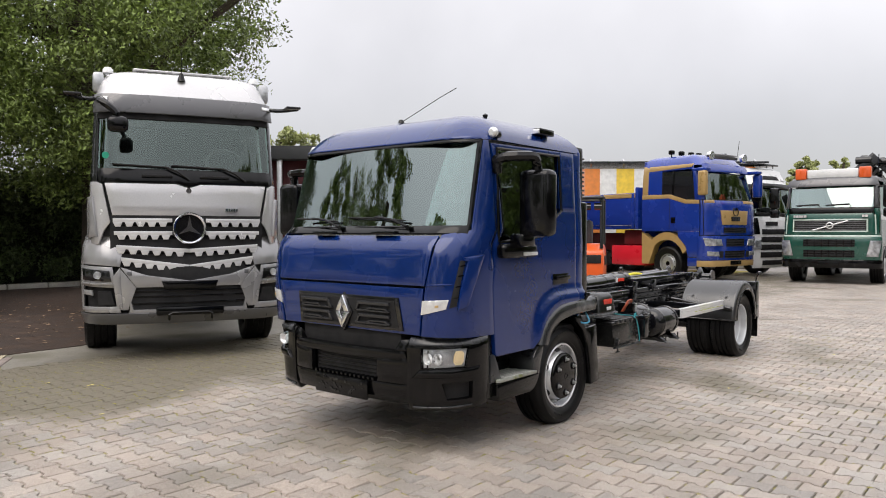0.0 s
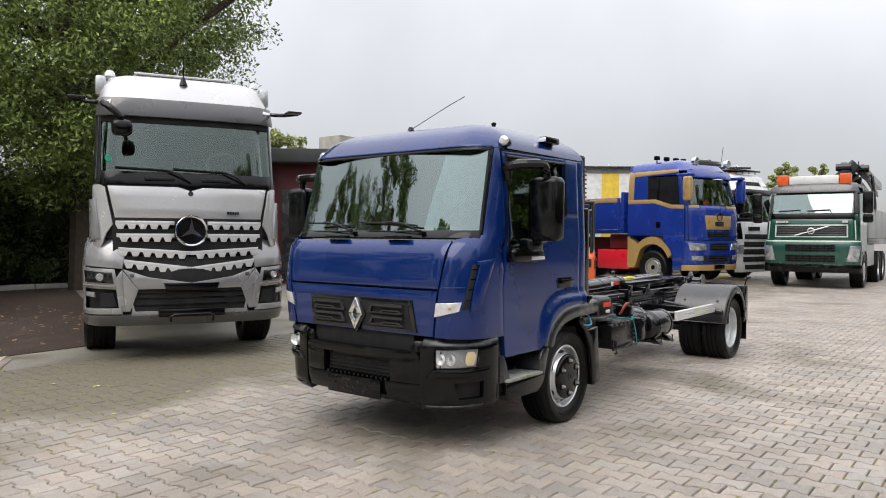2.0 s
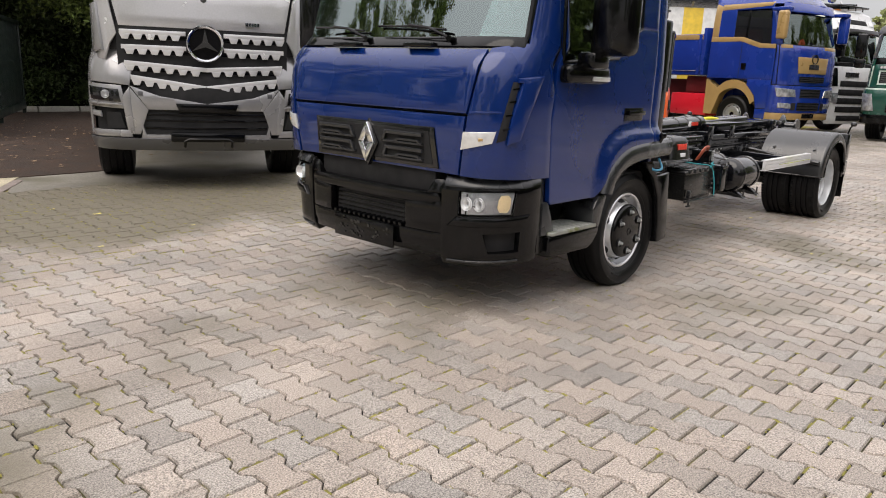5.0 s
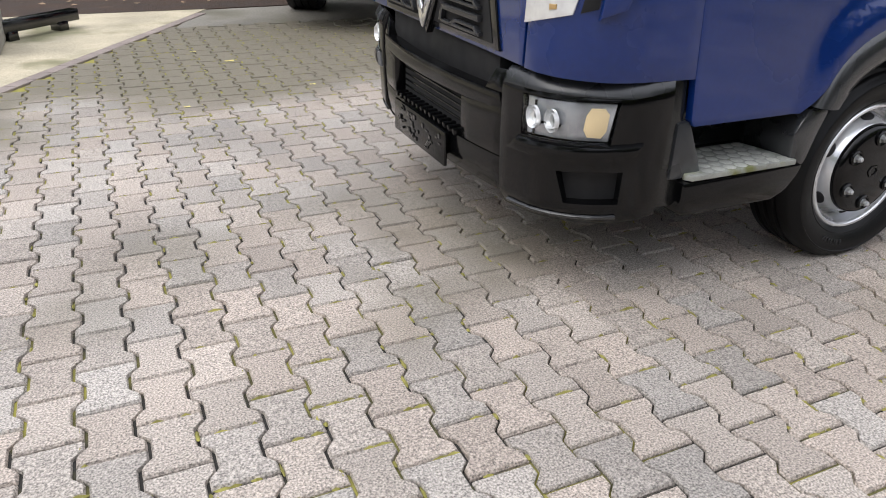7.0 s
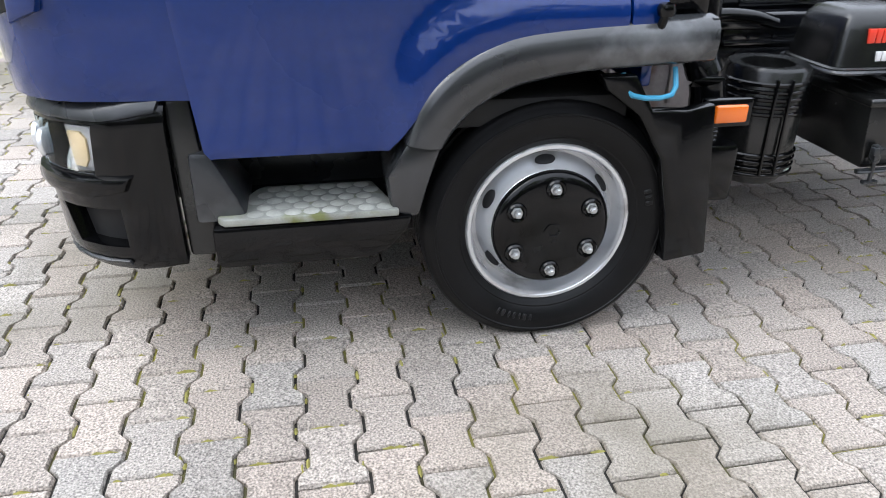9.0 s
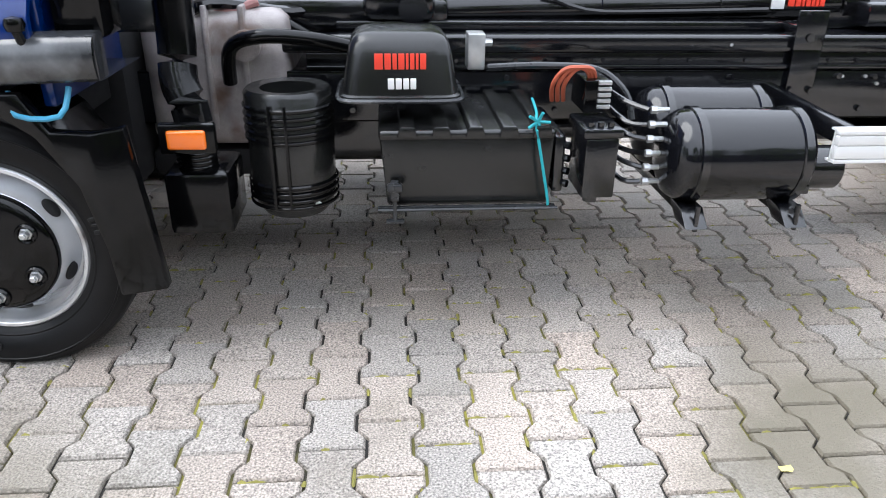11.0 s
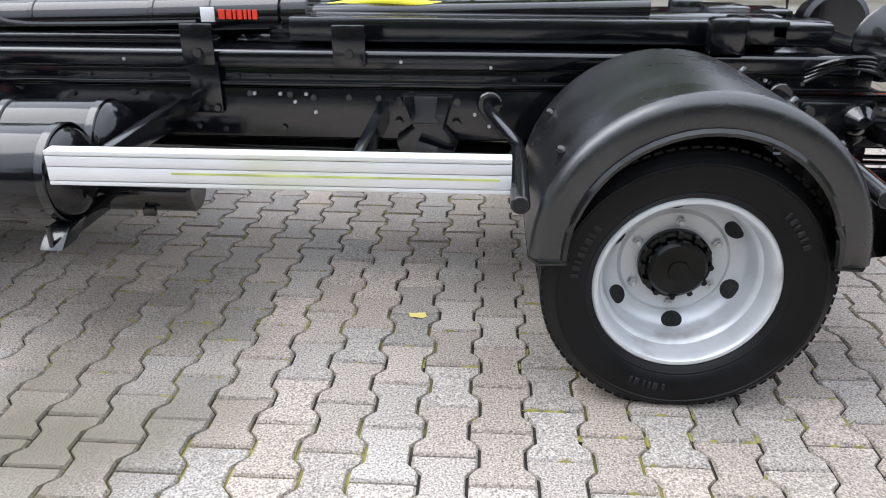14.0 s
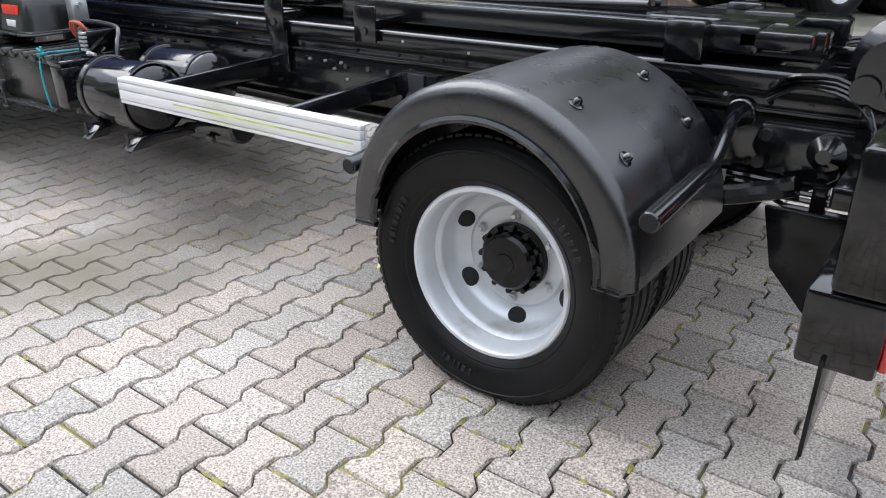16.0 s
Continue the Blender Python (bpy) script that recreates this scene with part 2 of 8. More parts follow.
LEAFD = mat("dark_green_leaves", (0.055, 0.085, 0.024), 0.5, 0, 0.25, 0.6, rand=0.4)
LEAFL = mat("light_green_leaves", (0.33, 0.36, 0.15), 0.5, 0, 0.25, 0.6, rand=0.35)
ROOFDARK = mat("dark_roof_sheet", (0.05, 0.052, 0.055), 0.6, 0, 0.2, 2)
REDWALL = mat("dark_red_wall", (0.085, 0.012, 0.016), 0.6, 0, 0.2, 2)
TEXTB = mat("blue_hose", (0.05, 0.28, 0.45), 0.4)
TEAL = mat("teal_cord", (0.02, 0.33, 0.38), 0.7)
ROPE = mat("red_brown_cable", (0.45, 0.10, 0.05), 0.5)
REDTXT = mat("red_print", (0.75, 0.05, 0.025), 0.4)
WHTXT = mat("white_print", (0.8, 0.8, 0.8), 0.4)
YELLOW = mat("yellow_black_hose", (0.75, 0.68, 0.03), 0.5)


# ---- mesh tools ----
class Geo:
    """Collects pieces of one mesh."""

    def __init__(self):
        self.v, self.f = [], []

    def add(self, bm, m=None):
        bm.verts.index_update()
        base = len(self.v)
        self.v += [tuple(m @ v.co if m else v.co) for v in bm.verts]
        self.f += [tuple(base + v.index for v in f.verts) for f in bm.faces]
        bm.free()
        return self

    def raw(self, verts, faces):
        base = len(self.v)
        self.v += [tuple(v) for v in verts]
        self.f += [tuple(base + i for i in f) for f in faces]
        return self

    def box(self, x0, x1, y0, y1, z0, z1, b=0.006, seg=2, m=None):
        bm = bmesh.new()
        bmesh.ops.create_cube(bm, size=1, matrix=Matrix.Translation(((x0 + x1) / 2, (y0 + y1) / 2, (z0 + z1) / 2)) @ Matrix.Diagonal((abs(x1 - x0), abs(y1 - y0), abs(z1 - z0), 1)))
        b = min(b, 0.45 * min(abs(x1 - x0), abs(y1 - y0), abs(z1 - z0)))
        if b > 0:
            bmesh.ops.bevel(bm, geom=bm.edges[:], offset=b, segments=seg, affect="EDGES", profile=0.5)
        return self.add(bm, m)

    def prism(self, poly, axis, d0, d1, b=0.0, m=None):
        """A flat outline pushed along an axis: axis x takes (y, z), y takes (x, z), z takes (x, y)."""
        bm = bmesh.new()
        put = {"x": lambda a, c, d: (d, a, c), "y": lambda a, c, d: (a, d, c), "z": lambda a, c, d: (a, c, d)}[axis]
        low = [bm.verts.new(put(a, c, d0)) for a, c in poly]
        high = [bm.verts.new(put(a, c, d1)) for a, c in poly]
        bm.faces.new(low)
        bm.faces.new(high[::-1])
        for i in range(len(poly)):
            j = (i + 1) % len(poly)
            bm.faces.new((low[j], low[i], high[i], high[j]))
        bmesh.ops.recalc_face_normals(bm, faces=bm.faces[:])
        if b:
            bmesh.ops.bevel(bm, geom=bm.edges[:], offset=b, segments=2, affect="EDGES", profile=0.5)
        return self.add(bm, m)

    def lathe(self, prof, centre, axis="y", seg=32, m=None):
        """A profile of (radius, along) turned round an axis through centre."""
        bm = bmesh.new()
        rings = []
        for r, a in prof:
            ring = []
            for i in range(seg if r > 1e-5 else 1):
                w = 2 * math.pi * i / seg
                c, s = r * math.cos(w), r * math.sin(w)
                p = {"x": (a, c, s), "y": (c, a, s), "z": (c, s, a)}[axis]
                ring.append(bm.verts.new(Vector(p) + Vector(centre)))
            rings.append(ring)
        for p, q in zip(rings, rings[1:]):
            for i in range(seg):
                j = (i + 1) % seg
                if len(p) == 1 and len(q) == 1:
                    break
                if len(p) == 1:
                    bm.faces.new((p[0], q[i], q[j]))
                elif len(q) == 1:
                    bm.faces.new((p[i], q[0], p[j]))
                else:
                    bm.faces.new((p[i], q[i], q[j], p[j]))
        bmesh.ops.recalc_face_normals(bm, faces=bm.faces[:])
        return self.add(bm, m)

    def cyl(self, a, b, r, seg=16, bev=0.0, r2=None):
        """A capped round bar from a to b."""
        a, b = Vector(a), Vector(b)
        h = (b - a).length
        m = Matrix.Translation(a) @ (b - a).to_track_quat("Z", "Y").to_matrix().to_4x4()
        r2 = r if r2 is None else r2
        return self.lathe([(0, 0), (r - bev, 0), (r, bev), (r2, h - bev), (r2 - bev, h), (0, h)], (0, 0, 0), "z", seg, m)

    def tube(self, pts, r, seg=8, smooth=0):
        """A round bar or hose along points; smooth adds points on a soft curve."""
        pts = [Vector(p) for p in pts]
        if smooth:
            out = []
            for i in range(len(pts) - 1):
                p0, p1, p2, p3 = pts[max(i - 1, 0)], pts[i], pts[i + 1], pts[min(i + 2, len(pts) - 1)]
                for k in range(smooth):
                    t = k / smooth
                    out.append(0.5 * (2 * p1 + (p2 - p0) * t + (2 * p0 - 5 * p1 + 4 * p2 - p3) * t * t + (3 * p1 - p0 - 3 * p2 + p3) * t ** 3))
            pts = out + [pts[-1]]
        verts, faces = [], []
        up = Vector((0, 0, 1))
        for i, p in enumerate(pts):
            d = (pts[min(i + 1, len(pts) - 1)] - pts[max(i - 1, 0)]).normalized()
            a = d.cross(up if abs(d.z) < 0.95 else Vector((0, 1, 0))).normalized()
            c = a.cross(d)
            verts += [p + r * (math.cos(2 * math.pi * k / seg) * a + math.sin(2 * math.pi * k / seg) * c) for k in range(seg)]
        for i in range(len(pts) - 1):
            for k in range(seg):
                n = (k + 1) % seg
                faces.append((i * seg + k, i * seg + n, (i + 1) * seg + n, (i + 1) * seg + k))
        faces.append(tuple(range(seg - 1, -1, -1)))
        faces.append(tuple((len(pts) - 1) * seg + k for k in range(seg)))
        return self.raw(verts, faces)


def part(name, geo, material, parent=None, label="", angle=38):
    me = bpy.data.meshes.new(name)
    me.from_pydata(geo.v, [], geo.f)
    me.polygons.foreach_set("use_smooth", [True] * len(me.polygons))
    me.set_sharp_from_angle(angle=radians(angle))
    me.materials.append(material)
    me.update()
    ob = new(name, me)
    if parent:
        ob.parent = parent
    if label:
        ob["label"] = label
    return ob


def thing(name, label, category, m=None, group="", kind=""):
    ob = new(name)
    ob.empty_display_size = 0.2
    if m is not None:
        ob.matrix_world = m
    return tagged(ob, label, category, group, kind)


class Shell:
    """Skin of a cab that faces -x: front bow, rounded corners and sides, by the way round s (0 at the nose, + towards -y) and the height z."""

    def __init__(self, levels, radius, back, bow=0.0):
        self.levels, self.r, self.back, self.bow = levels, radius, back, bow
        self.swell = None
        self.w0, self.f0 = levels[0][2], levels[0][1]
        self.flat, self.arc = self.w0 - radius, radius * math.pi / 2
        self.side = back - self.f0 - radius
        self.end = self.flat + self.arc + self.side

    def level(self, z):
        L = self.levels
        if z <= L[0][0]:
            return L[0][1:3]
        for a, b in zip(L, L[1:]):
            if z <= b[0]:
                t = (z - a[0]) / (b[0] - a[0])
                return a[1] + (b[1] - a[1]) * t, a[2] + (b[2] - a[2]) * t
        return L[-1][1:3]

    def bare(self, s, z, inset=0.0):
        f, w = self.level(z)
        f, w, back = f + inset, w - inset, self.back - inset
        r = max(self.r - inset * 0.5, 0.02)
        sg, a = (1 if s >= 0 else -1), abs(s)
        if a <= self.flat:
            y, x = a / self.flat * (w - r), f
        elif a <= self.flat + self.arc:
            q = (a - self.flat) / self.arc * math.pi / 2
            y, x = w - r + r * math.sin(q), f + r * (1 - math.cos(q))
        else:
            y, x = w, f + r + (a - self.flat - self.arc) / self.side * (back - f - r)
        x += self.bow * min(1, (y / w)) ** 2 * max(0, 1 - max(0, x - f - r) / 0.6)
        return Vector((x, -sg * y, z))

    def pos(self, s, z, off=0.0):
        p = self.bare(s, z)
        if self.swell:
            off += self.swell(p.x, z)
        if off:
            e = 0.004
            n = (self.bare(s + e, z) - self.bare(s - e, z)).cross(self.bare(s, z + e) - self.bare(s, z - e)).normalized()
            p = p + n * off
        return p

    def sx(self, x, z):
        """The s of a place x on the side."""
        f, _ = self.level(z)
        return self.flat + self.arc + (x - f - self.r) / (self.back - f - self.r) * self.side

    def sy(self, y, z):
        """The s of a place y (towards +s) on the flat front."""
        _, w = self.level(z)
        return y / (w - self.r) * self.flat

    def patch(self, geo, poly, thick=0.02, off=0.0, ds=0.07, dz=0.09, bev=0.004, mirror=False, holes=()):
        """A panel with an outline in (s, z), bent onto the skin."""
        if mirror:
            poly = [(-s, z) for s, z in poly]
            holes = [[(-s, z) for s, z in h] for h in holes]
        bm = bmesh.new()
        bm.faces.new([bm.verts.new((s, 0, z)) for s, z in poly])
        for k, step in ((0, ds), (2, dz)):
            lo, hi = min(v.co[k] for v in bm.verts), max(v.co[k] for v in bm.verts)
            n = int((hi - lo) / step)
            for i in range(1, n + 1):
                c = lo + (hi - lo) * i / (n + 1)
                no = (1, 0, 0) if k == 0 else (0, 0, 1)
                bmesh.ops.bisect_plane(bm, geom=bm.verts[:] + bm.edges[:] + bm.faces[:], plane_co=(c, 0, 0) if k == 0 else (0, 0, c), plane_no=no, dist=1e-5)
        for h in holes:
            for a, b in zip(h, h[1:] + h[:1]):
                bmesh.ops.bisect_plane(bm, geom=bm.verts[:] + bm.edges[:] + bm.faces[:], plane_co=(a[0], 0, a[1]), plane_no=(b[1] - a[1], 0, a[0] - b[0]), dist=1e-5)

            def within(c):
                sides = [(b[0] - a[0]) * (c.z - a[1]) - (b[1] - a[1]) * (c.x - a[0]) for a, b in zip(h, h[1:] + h[:1])]
                return all(q > 0 for q in sides) or all(q < 0 for q in sides)
            bmesh.ops.delete(bm, geom=[f for f in bm.faces if within(f.calc_center_median())], context="FACES")
        bm.verts.index_update()
        inner = [self.pos(v.co.x, v.co.z, off - thick) for v in bm.verts]
        edges = [e for e in bm.edges if e.is_boundary]
        loops = [(e.verts[0].index, e.verts[1].index) for e in edges]
        outer = [self.pos(v.co.x, v.co.z, off) for v in bm.verts]
        faces = [[v.index for v in f.verts] for f in bm.faces]
        bm.free()
        nb = bmesh.new()
        vo = [nb.verts.new(p) for p in outer]
        vi = [nb.verts.new(p) for p in inner]
        for f in faces:
            nb.faces.new([vo[i] for i in f])
            nb.faces.new([vi[i] for i in reversed(f)])
        rim = []
        for a, b in loops:
            nb.faces.new((vo[a], vo[b], vi[b], vi[a]))
            rim.append(nb.edges.get((vo[a], vo[b])))
        bmesh.ops.recalc_face_normals(nb, faces=nb.faces[:])
        if bev:
            bmesh.ops.bevel(nb, geom=rim, offset=bev, segments=2, affect="EDGES", profile=0.5, clamp_overlap=True)
        return geo.add(nb)

    def cap(self, geo, rings, n=72, lo=None, hi=None):
        """A domed top: rings of (inset, height)."""
        lo, hi = (-self.end, self.end) if lo is None else (lo, hi)
        verts, faces = [], []
        for inset, z in rings:
            for i in range(n):
                s = lo + (hi - lo) * i / (n - 1)
                p = self.bare(s, min(z, self.levels[-1][0]), inset)
                verts.append((p.x, p.y, z))
        for k in range(len(rings) - 1):
            for i in range(n):
                j = (i + 1) % n
                faces.append((k * n + j, k * n + i, (k + 1) * n + i, (k + 1) * n + j))
        m = len(rings) - 1
        h = n // 2
        for i in range(h - 1):
            faces.append((m * n + n - 1 - i, m * n + i, m * n + i + 1, m * n + n - 2 - i)[::-1])
        return geo.raw(verts, faces)


def wheel(name, parent, x, y, z, R, width, rimr, side, dish, material=RIM, nuts=6, pcd=0.12, cap=None, seg=48, holes=6, label="", tread=True, print_on=False):
    """side -1: its outer face looks to -y. The rim's lip lies at y; dish: how far the disc lies behind it."""
    e = new(name)
    e.parent = parent
    e.location = (x, y, z)
    if label:
        e["label"] = label
    k = -side
    sw = R - rimr
    g = Geo()
    # bead, bulging side wall with two rings, shoulder, tread with three grooves
    prof = [(rimr - 0.005, 0.02), (rimr + 0.004, 0.006), (rimr + 0.012, -0.006), (rimr + 0.022, -0.012), (rimr + 0.026, -0.0155), (rimr + 0.031, -0.0155), (rimr + 0.034, -0.018), (R - 0.55 * sw, -0.030), (R - 0.42 * sw, -0.034), (R - 0.30 * sw, -0.033), (R - 0.285 * sw, -0.0355), (R - 0.245 * sw, -0.0345), (R - 0.23 * sw, -0.030), (R - 0.17 * sw, -0.025), (R - 0.155 * sw, -0.020), (R - 0.09 * sw, -0.014), (R - 0.03 * sw, -0.003), (R - 0.003, 0.008), (R, 0.02)]
    for c in (0.27, 0.5, 0.73):
        m = width * c
        prof += [(R, m - 0.011), (R - 0.012, m - 0.007), (R - 0.012, m + 0.007), (R, m + 0.011)]
    prof += [(R, width - 0.02), (R - 0.03, width + 0.004), (R - 0.4 * sw, width + 0.02), (rimr + 0.02, width), (rimr, width - 0.02)]
    g.lathe([(r, k * a) for r, a in prof], (0, 0, 0), "y", seg * 2)
    # the load flattens it on the ground
    g.v = [(a, b, max(c, 0.0015 - z)) for a, b, c in g.v]
    tyre = part("tyre", g, RUBBER, e)
    if tread:
        # shoulder blocks of the tread
        g = Geo()
        for i in range(80):
            m = Matrix.Rotation(2 * math.pi * i / 80, 4, "Y")
            for a in (0.012, width - 0.012):
                g.box(-0.0115, 0.0115, k * a - 0.018, k * a + 0.018, R - 0.02, R + 0.0012, 0.002, 1, m=m)
        g.v = [(a, b, max(c, 0.001 - z)) for a, b, c in g.v]
        tagged(part("tread_rest", g, RUBBER, tyre), kind="stuff")
    if print_on:
        # raised moulded marks in the place of the maker's words
        g = Geo()
        rr = R - 0.56 * sw
        for start, widths in print_on:
            w = start
            for q in widths:
                m = Matrix.Rotation(-w, 4, "Y")
                g.box(rr - 0.011, rr + 0.011, k * -0.0335, k * -0.026, -0.0075 * q, 0.0075 * q, 0.002, 1, m=m)
                w += (0.0115 + 0.012 * q) / rr
        tagged(part("side_wall_relief", g, MARKS, tyre, "raised moulded marks on the side wall"), kind="stuff")
    g = Geo()
    d = dish
    prof = [(rimr - 0.014, 0.05), (rimr + 0.007, 0.014), (rimr + 0.008, 0.0), (rimr + 0.003, -0.005), (rimr - 0.006, -0.005), (rimr - 0.011, 0.0)]
    if d > 0.06:
        prof += [(rimr - 0.015, 0.02), (rimr - 0.021, d * 0.40), (rimr - 0.031, d * 0.46), (rimr - 0.034, d * 0.52), (rimr - 0.037, d * 0.78), (rimr - 0.046, d * 0.87), (pcd + 0.047, d * 0.97), (pcd + 0.032, d), (pcd + 0.022, d - 0.008), (pcd - 0.02, d - 0.008), (0.06, d)]
    else:
        prof += [(rimr - 0.014, 0.014), (rimr - 0.018, 0.045), (rimr - 0.025, 0.064), (rimr - 0.036, 0.060), (rimr - 0.052, 0.022), (rimr - 0.064, -0.006), (rimr - 0.072, -0.016), (pcd + 0.02, -0.022), (pcd - 0.04, -0.022), (0.05, 0.0)]
    prof += [(0.05, d + 0.06), (rimr - 0.08, d + 0.07), (rimr - 0.02, width - 0.03)]
    g.lathe([(r, k * a) for r, a in prof], (0, 0, 0), "y", seg * 2)
    rim = part("rim", g, material, e)
    # hand holes: near-black discs on the slope of the disc, shade put in as colour
    hr = (rimr - 0.046 + pcd + 0.047) / 2 if d > 0.06 else rimr - 0.047
    tilt, depth, sr, st = (-0.55, d * 0.92 - 0.002, 1.0, 1.12) if d > 0.06 else (0.95, 0.026, 0.66, 1.15)
    for i in range(holes):
        g = Geo()
        w = 2 * math.pi * (i + 0.58) / holes
        m = Matrix.Translation((hr * math.cos(w), k * depth, hr * math.sin(w))) @ Matrix.Rotation(-w, 4, "Y") @ Matrix.Rotation(k * tilt, 4, "Z")
        g.lathe([(0, k * -0.0035), (0.024, k * -0.0035), (0.027, k * -0.001), (0.026, k * 0.012), (0, k * 0.012)], (0, 0, 0), "y", 20, m @ Matrix.Diagonal((sr, 1, st, 1)))
        part("hand_hole", g, DARK, rim)
    face = d - 0.008
    if cap:
        g = Geo()
        g.lathe([(0.178, k * 0.02), (0.180, k * -0.018), (0.176, k * -0.028), (0.166, k * -0.035), (0.150, k * -0.040), (0.06, k * -0.046), (0, k * -0.046)], (0, 0, 0), "y", seg * 2)
        for i in range(6):
            w = 2 * math.pi * i / 6 + 0.52
            g.lathe([(0.030, k * -0.036), (0.030, k * -0.047), (0.026, k * -0.052), (0.021, k * -0.050), (0.019, k * -0.0435), (0, k * -0.0425)], (pcd * math.cos(w), 0, pcd * math.sin(w)), "y", 20)
        trim = part("wheel_trim", g, PLASTIC, e, "black plastic wheel nut cover")
        face = -0.046
        g = Geo()
        dia = [(-0.030, 0.0), (-0.015, 0.022), (0.015, 0.022), (0.030, 0), (0.015, -0.022), (-0.015, -0.022)]
        hole = [(a * 0.62, b * 0.62) for a, b in dia]
        for i in range(6):
            h = (i + 1) % 6
            g.prism([dia[i], dia[h], hole[h], hole[i]], "y", k * -0.044, k * -0.050, 0.001)
        part("badge", g, PLASTIC, trim)
    else:
        g = Geo()
        g.lathe([(0.104, k * d), (0.104, k * (d - 0.024)), (0.099, k * (d - 0.030)), (0.087, k * (d - 0.031)), (0.083, k * (d - 0.058)), (0.074, k * (d - 0.066)), (0.03, k * (d - 0.068)), (0.028, k * (d - 0.072)), (0, k * (d - 0.072))], (0, 0, 0), "y", 36)
        for i in range(12):
            w = 2 * math.pi * i / 12
            g.cyl((0.095 * math.cos(w), k * (d - 0.02), 0.095 * math.sin(w)), (0.095 * math.cos(w), k * (d - 0.046), 0.095 * math.sin(w)), 0.0095, 6)
        tagged(part("hub", g, PLASTIC, e), kind="stuff")
    for i in range(nuts):
        w = 2 * math.pi * i / nuts + 0.52
        g = Geo()
        c = (pcd * math.cos(w), 0, pcd * math.sin(w))
        g.lathe([(0, k * (face - 0.024)), (0.007, k * (face - 0.024)), (0.009, k * (face - 0.022)), (0.009, k * (face - 0.016)), (0.0125, k * (face - 0.015)), (0.0135, k * (face - 0.002)), (0.018, k * face), (0.018, k * (face + 0.01))], c, "y", 6)
        part("wheel_nut", g, STEEL, e)
    return e


def bars(geo, axis, x, z, h, widths, d0, d1, gap=0.25, sign=1):
    """A row of upright bars in the place of lettering that is not spelled out."""
    for w in widths:
        a, b = x, x + sign * w * h
        geo.box(min(a, b), max(a, b), d0, d1, z, z + h, 0) if axis == "y" else geo.box(d0, d1, min(a, b), max(a, b), z, z + h, 0)
        x = b + sign * gap * h
    return geo


# ---- ground ----
def sheet(name, x0, x1, y0, y1, z, material, nx=1, ny=1, label="", rough=0.0):
    verts, faces = [], []
    for j in range(ny + 1):
        for i in range(nx + 1):
            x, y = x0 + (x1 - x0) * i / nx, y0 + (y1 - y0) * j / ny
            verts.append((x, y, z + rough * noise.noise((x * 1.3, y * 1.3, 0))))
    for j in range(ny):
        for i in range(nx):
            a = j * (nx + 1) + i
            faces.append((a, a + 1, a + nx + 2, a + nx + 1))
    ob = part(name, Geo().raw(verts, faces), material)
    return tagged(ob, label, "ground", kind="structure")


PX, PY = 0.1495, 0.212          # paver columns across, length along
AX0, AX1, AY0, AY1 = -7.0, 25.0, -5.2, 8.2
sheet("ground", -400, 400, -400, 400, -0.022, FARG, label="wide yard paved in grey, reaching to the horizon")
bed = sheet("pavement", AX0 + 0.1, AX1 - 0.1, AY0 + 0.1, AY1 - 0.1, -0.013, JOINT, label="grey concrete interlocking pavers with mossy joints")


def paver_verts(cx, cy, z, tip=(0, 0)):
    """One double-T paver: wide ends, narrow waist, chamfered rim."""
    g = 0.0042
    h, we, ww = PY / 2 - g, PX / 2 + 0.0145 - g, PX / 2 - 0.0145 - g
    half = [(-h, we), (-h * 0.66, we), (-h * 0.36, ww), (h * 0.36, ww), (h * 0.66, we), (h, we)]
    out = [(w, y) for y, w in half] + [(-w, y) for y, w in reversed(half)]
    top = [(x * 0.935, y * 0.958) for x, y in out]
    v = [(cx + x, cy + y, z + tip[0] * x + tip[1] * y) for x, y in top]
    v += [(cx + x, cy + y, z - 0.008 + tip[0] * x + tip[1] * y) for x, y in out]
    v += [(cx + x, cy + y, z - 0.02) for x, y in out]
    n = len(out)
    f = [tuple(range(n))]
    for r in (0, 1):
        for i in range(n):
            j = (i + 1) % n
            f.append((r * n + i, (r + 1) * n + i, (r + 1) * n + j, r * n + j))
    return v, f


def on_soil(x, y):
    """Off the paving: soil, apron or the sandy strip."""
    return y > 5.95 and x > -1.9 or y > 3.62 + 1.645 * (x + 3.42) - 0.0 and x < -1.5


prng = random.Random(11)
rest = Geo()
pieces = []
for variant in range(4):
    v, f = paver_verts(0, 0, 0, (prng.uniform(-0.012, 0.012), prng.uniform(-0.012, 0.012)))
    me = bpy.data.meshes.new("paver")
    me.from_pydata(v, [], f)
    me.materials.append(PAVER)
    pieces.append(me)
spots = []
for j in range(int((AX0 + 0.83) / PX) - 1, int((AX1 + 0.83) / PX) + 2):
    for i in range(int((AY0 + 0.184) / PY) - 1, int((AY1 + 0.184) / PY) + 2):
        cx = -0.83 + j * PX
        cy = -0.184 + (i + 0.5 + (0.5 if j % 2 else 0)) * PY
        if not (AX0 < cx < AX1 and AY0 < cy < AY1) or on_soil(cx, cy):
            continue
        z = prng.uniform(-0.0025, 0.0025)
        if -1.5 < cx < 5.0 and -1.3 < cy < -0.02:
            spots.append((cx, cy, z))
        else:
            v, f = paver_verts(cx, cy, z, (prng.uniform(-0.012, 0.012), prng.uniform(-0.012, 0.012)))
            rest.raw(v, f)


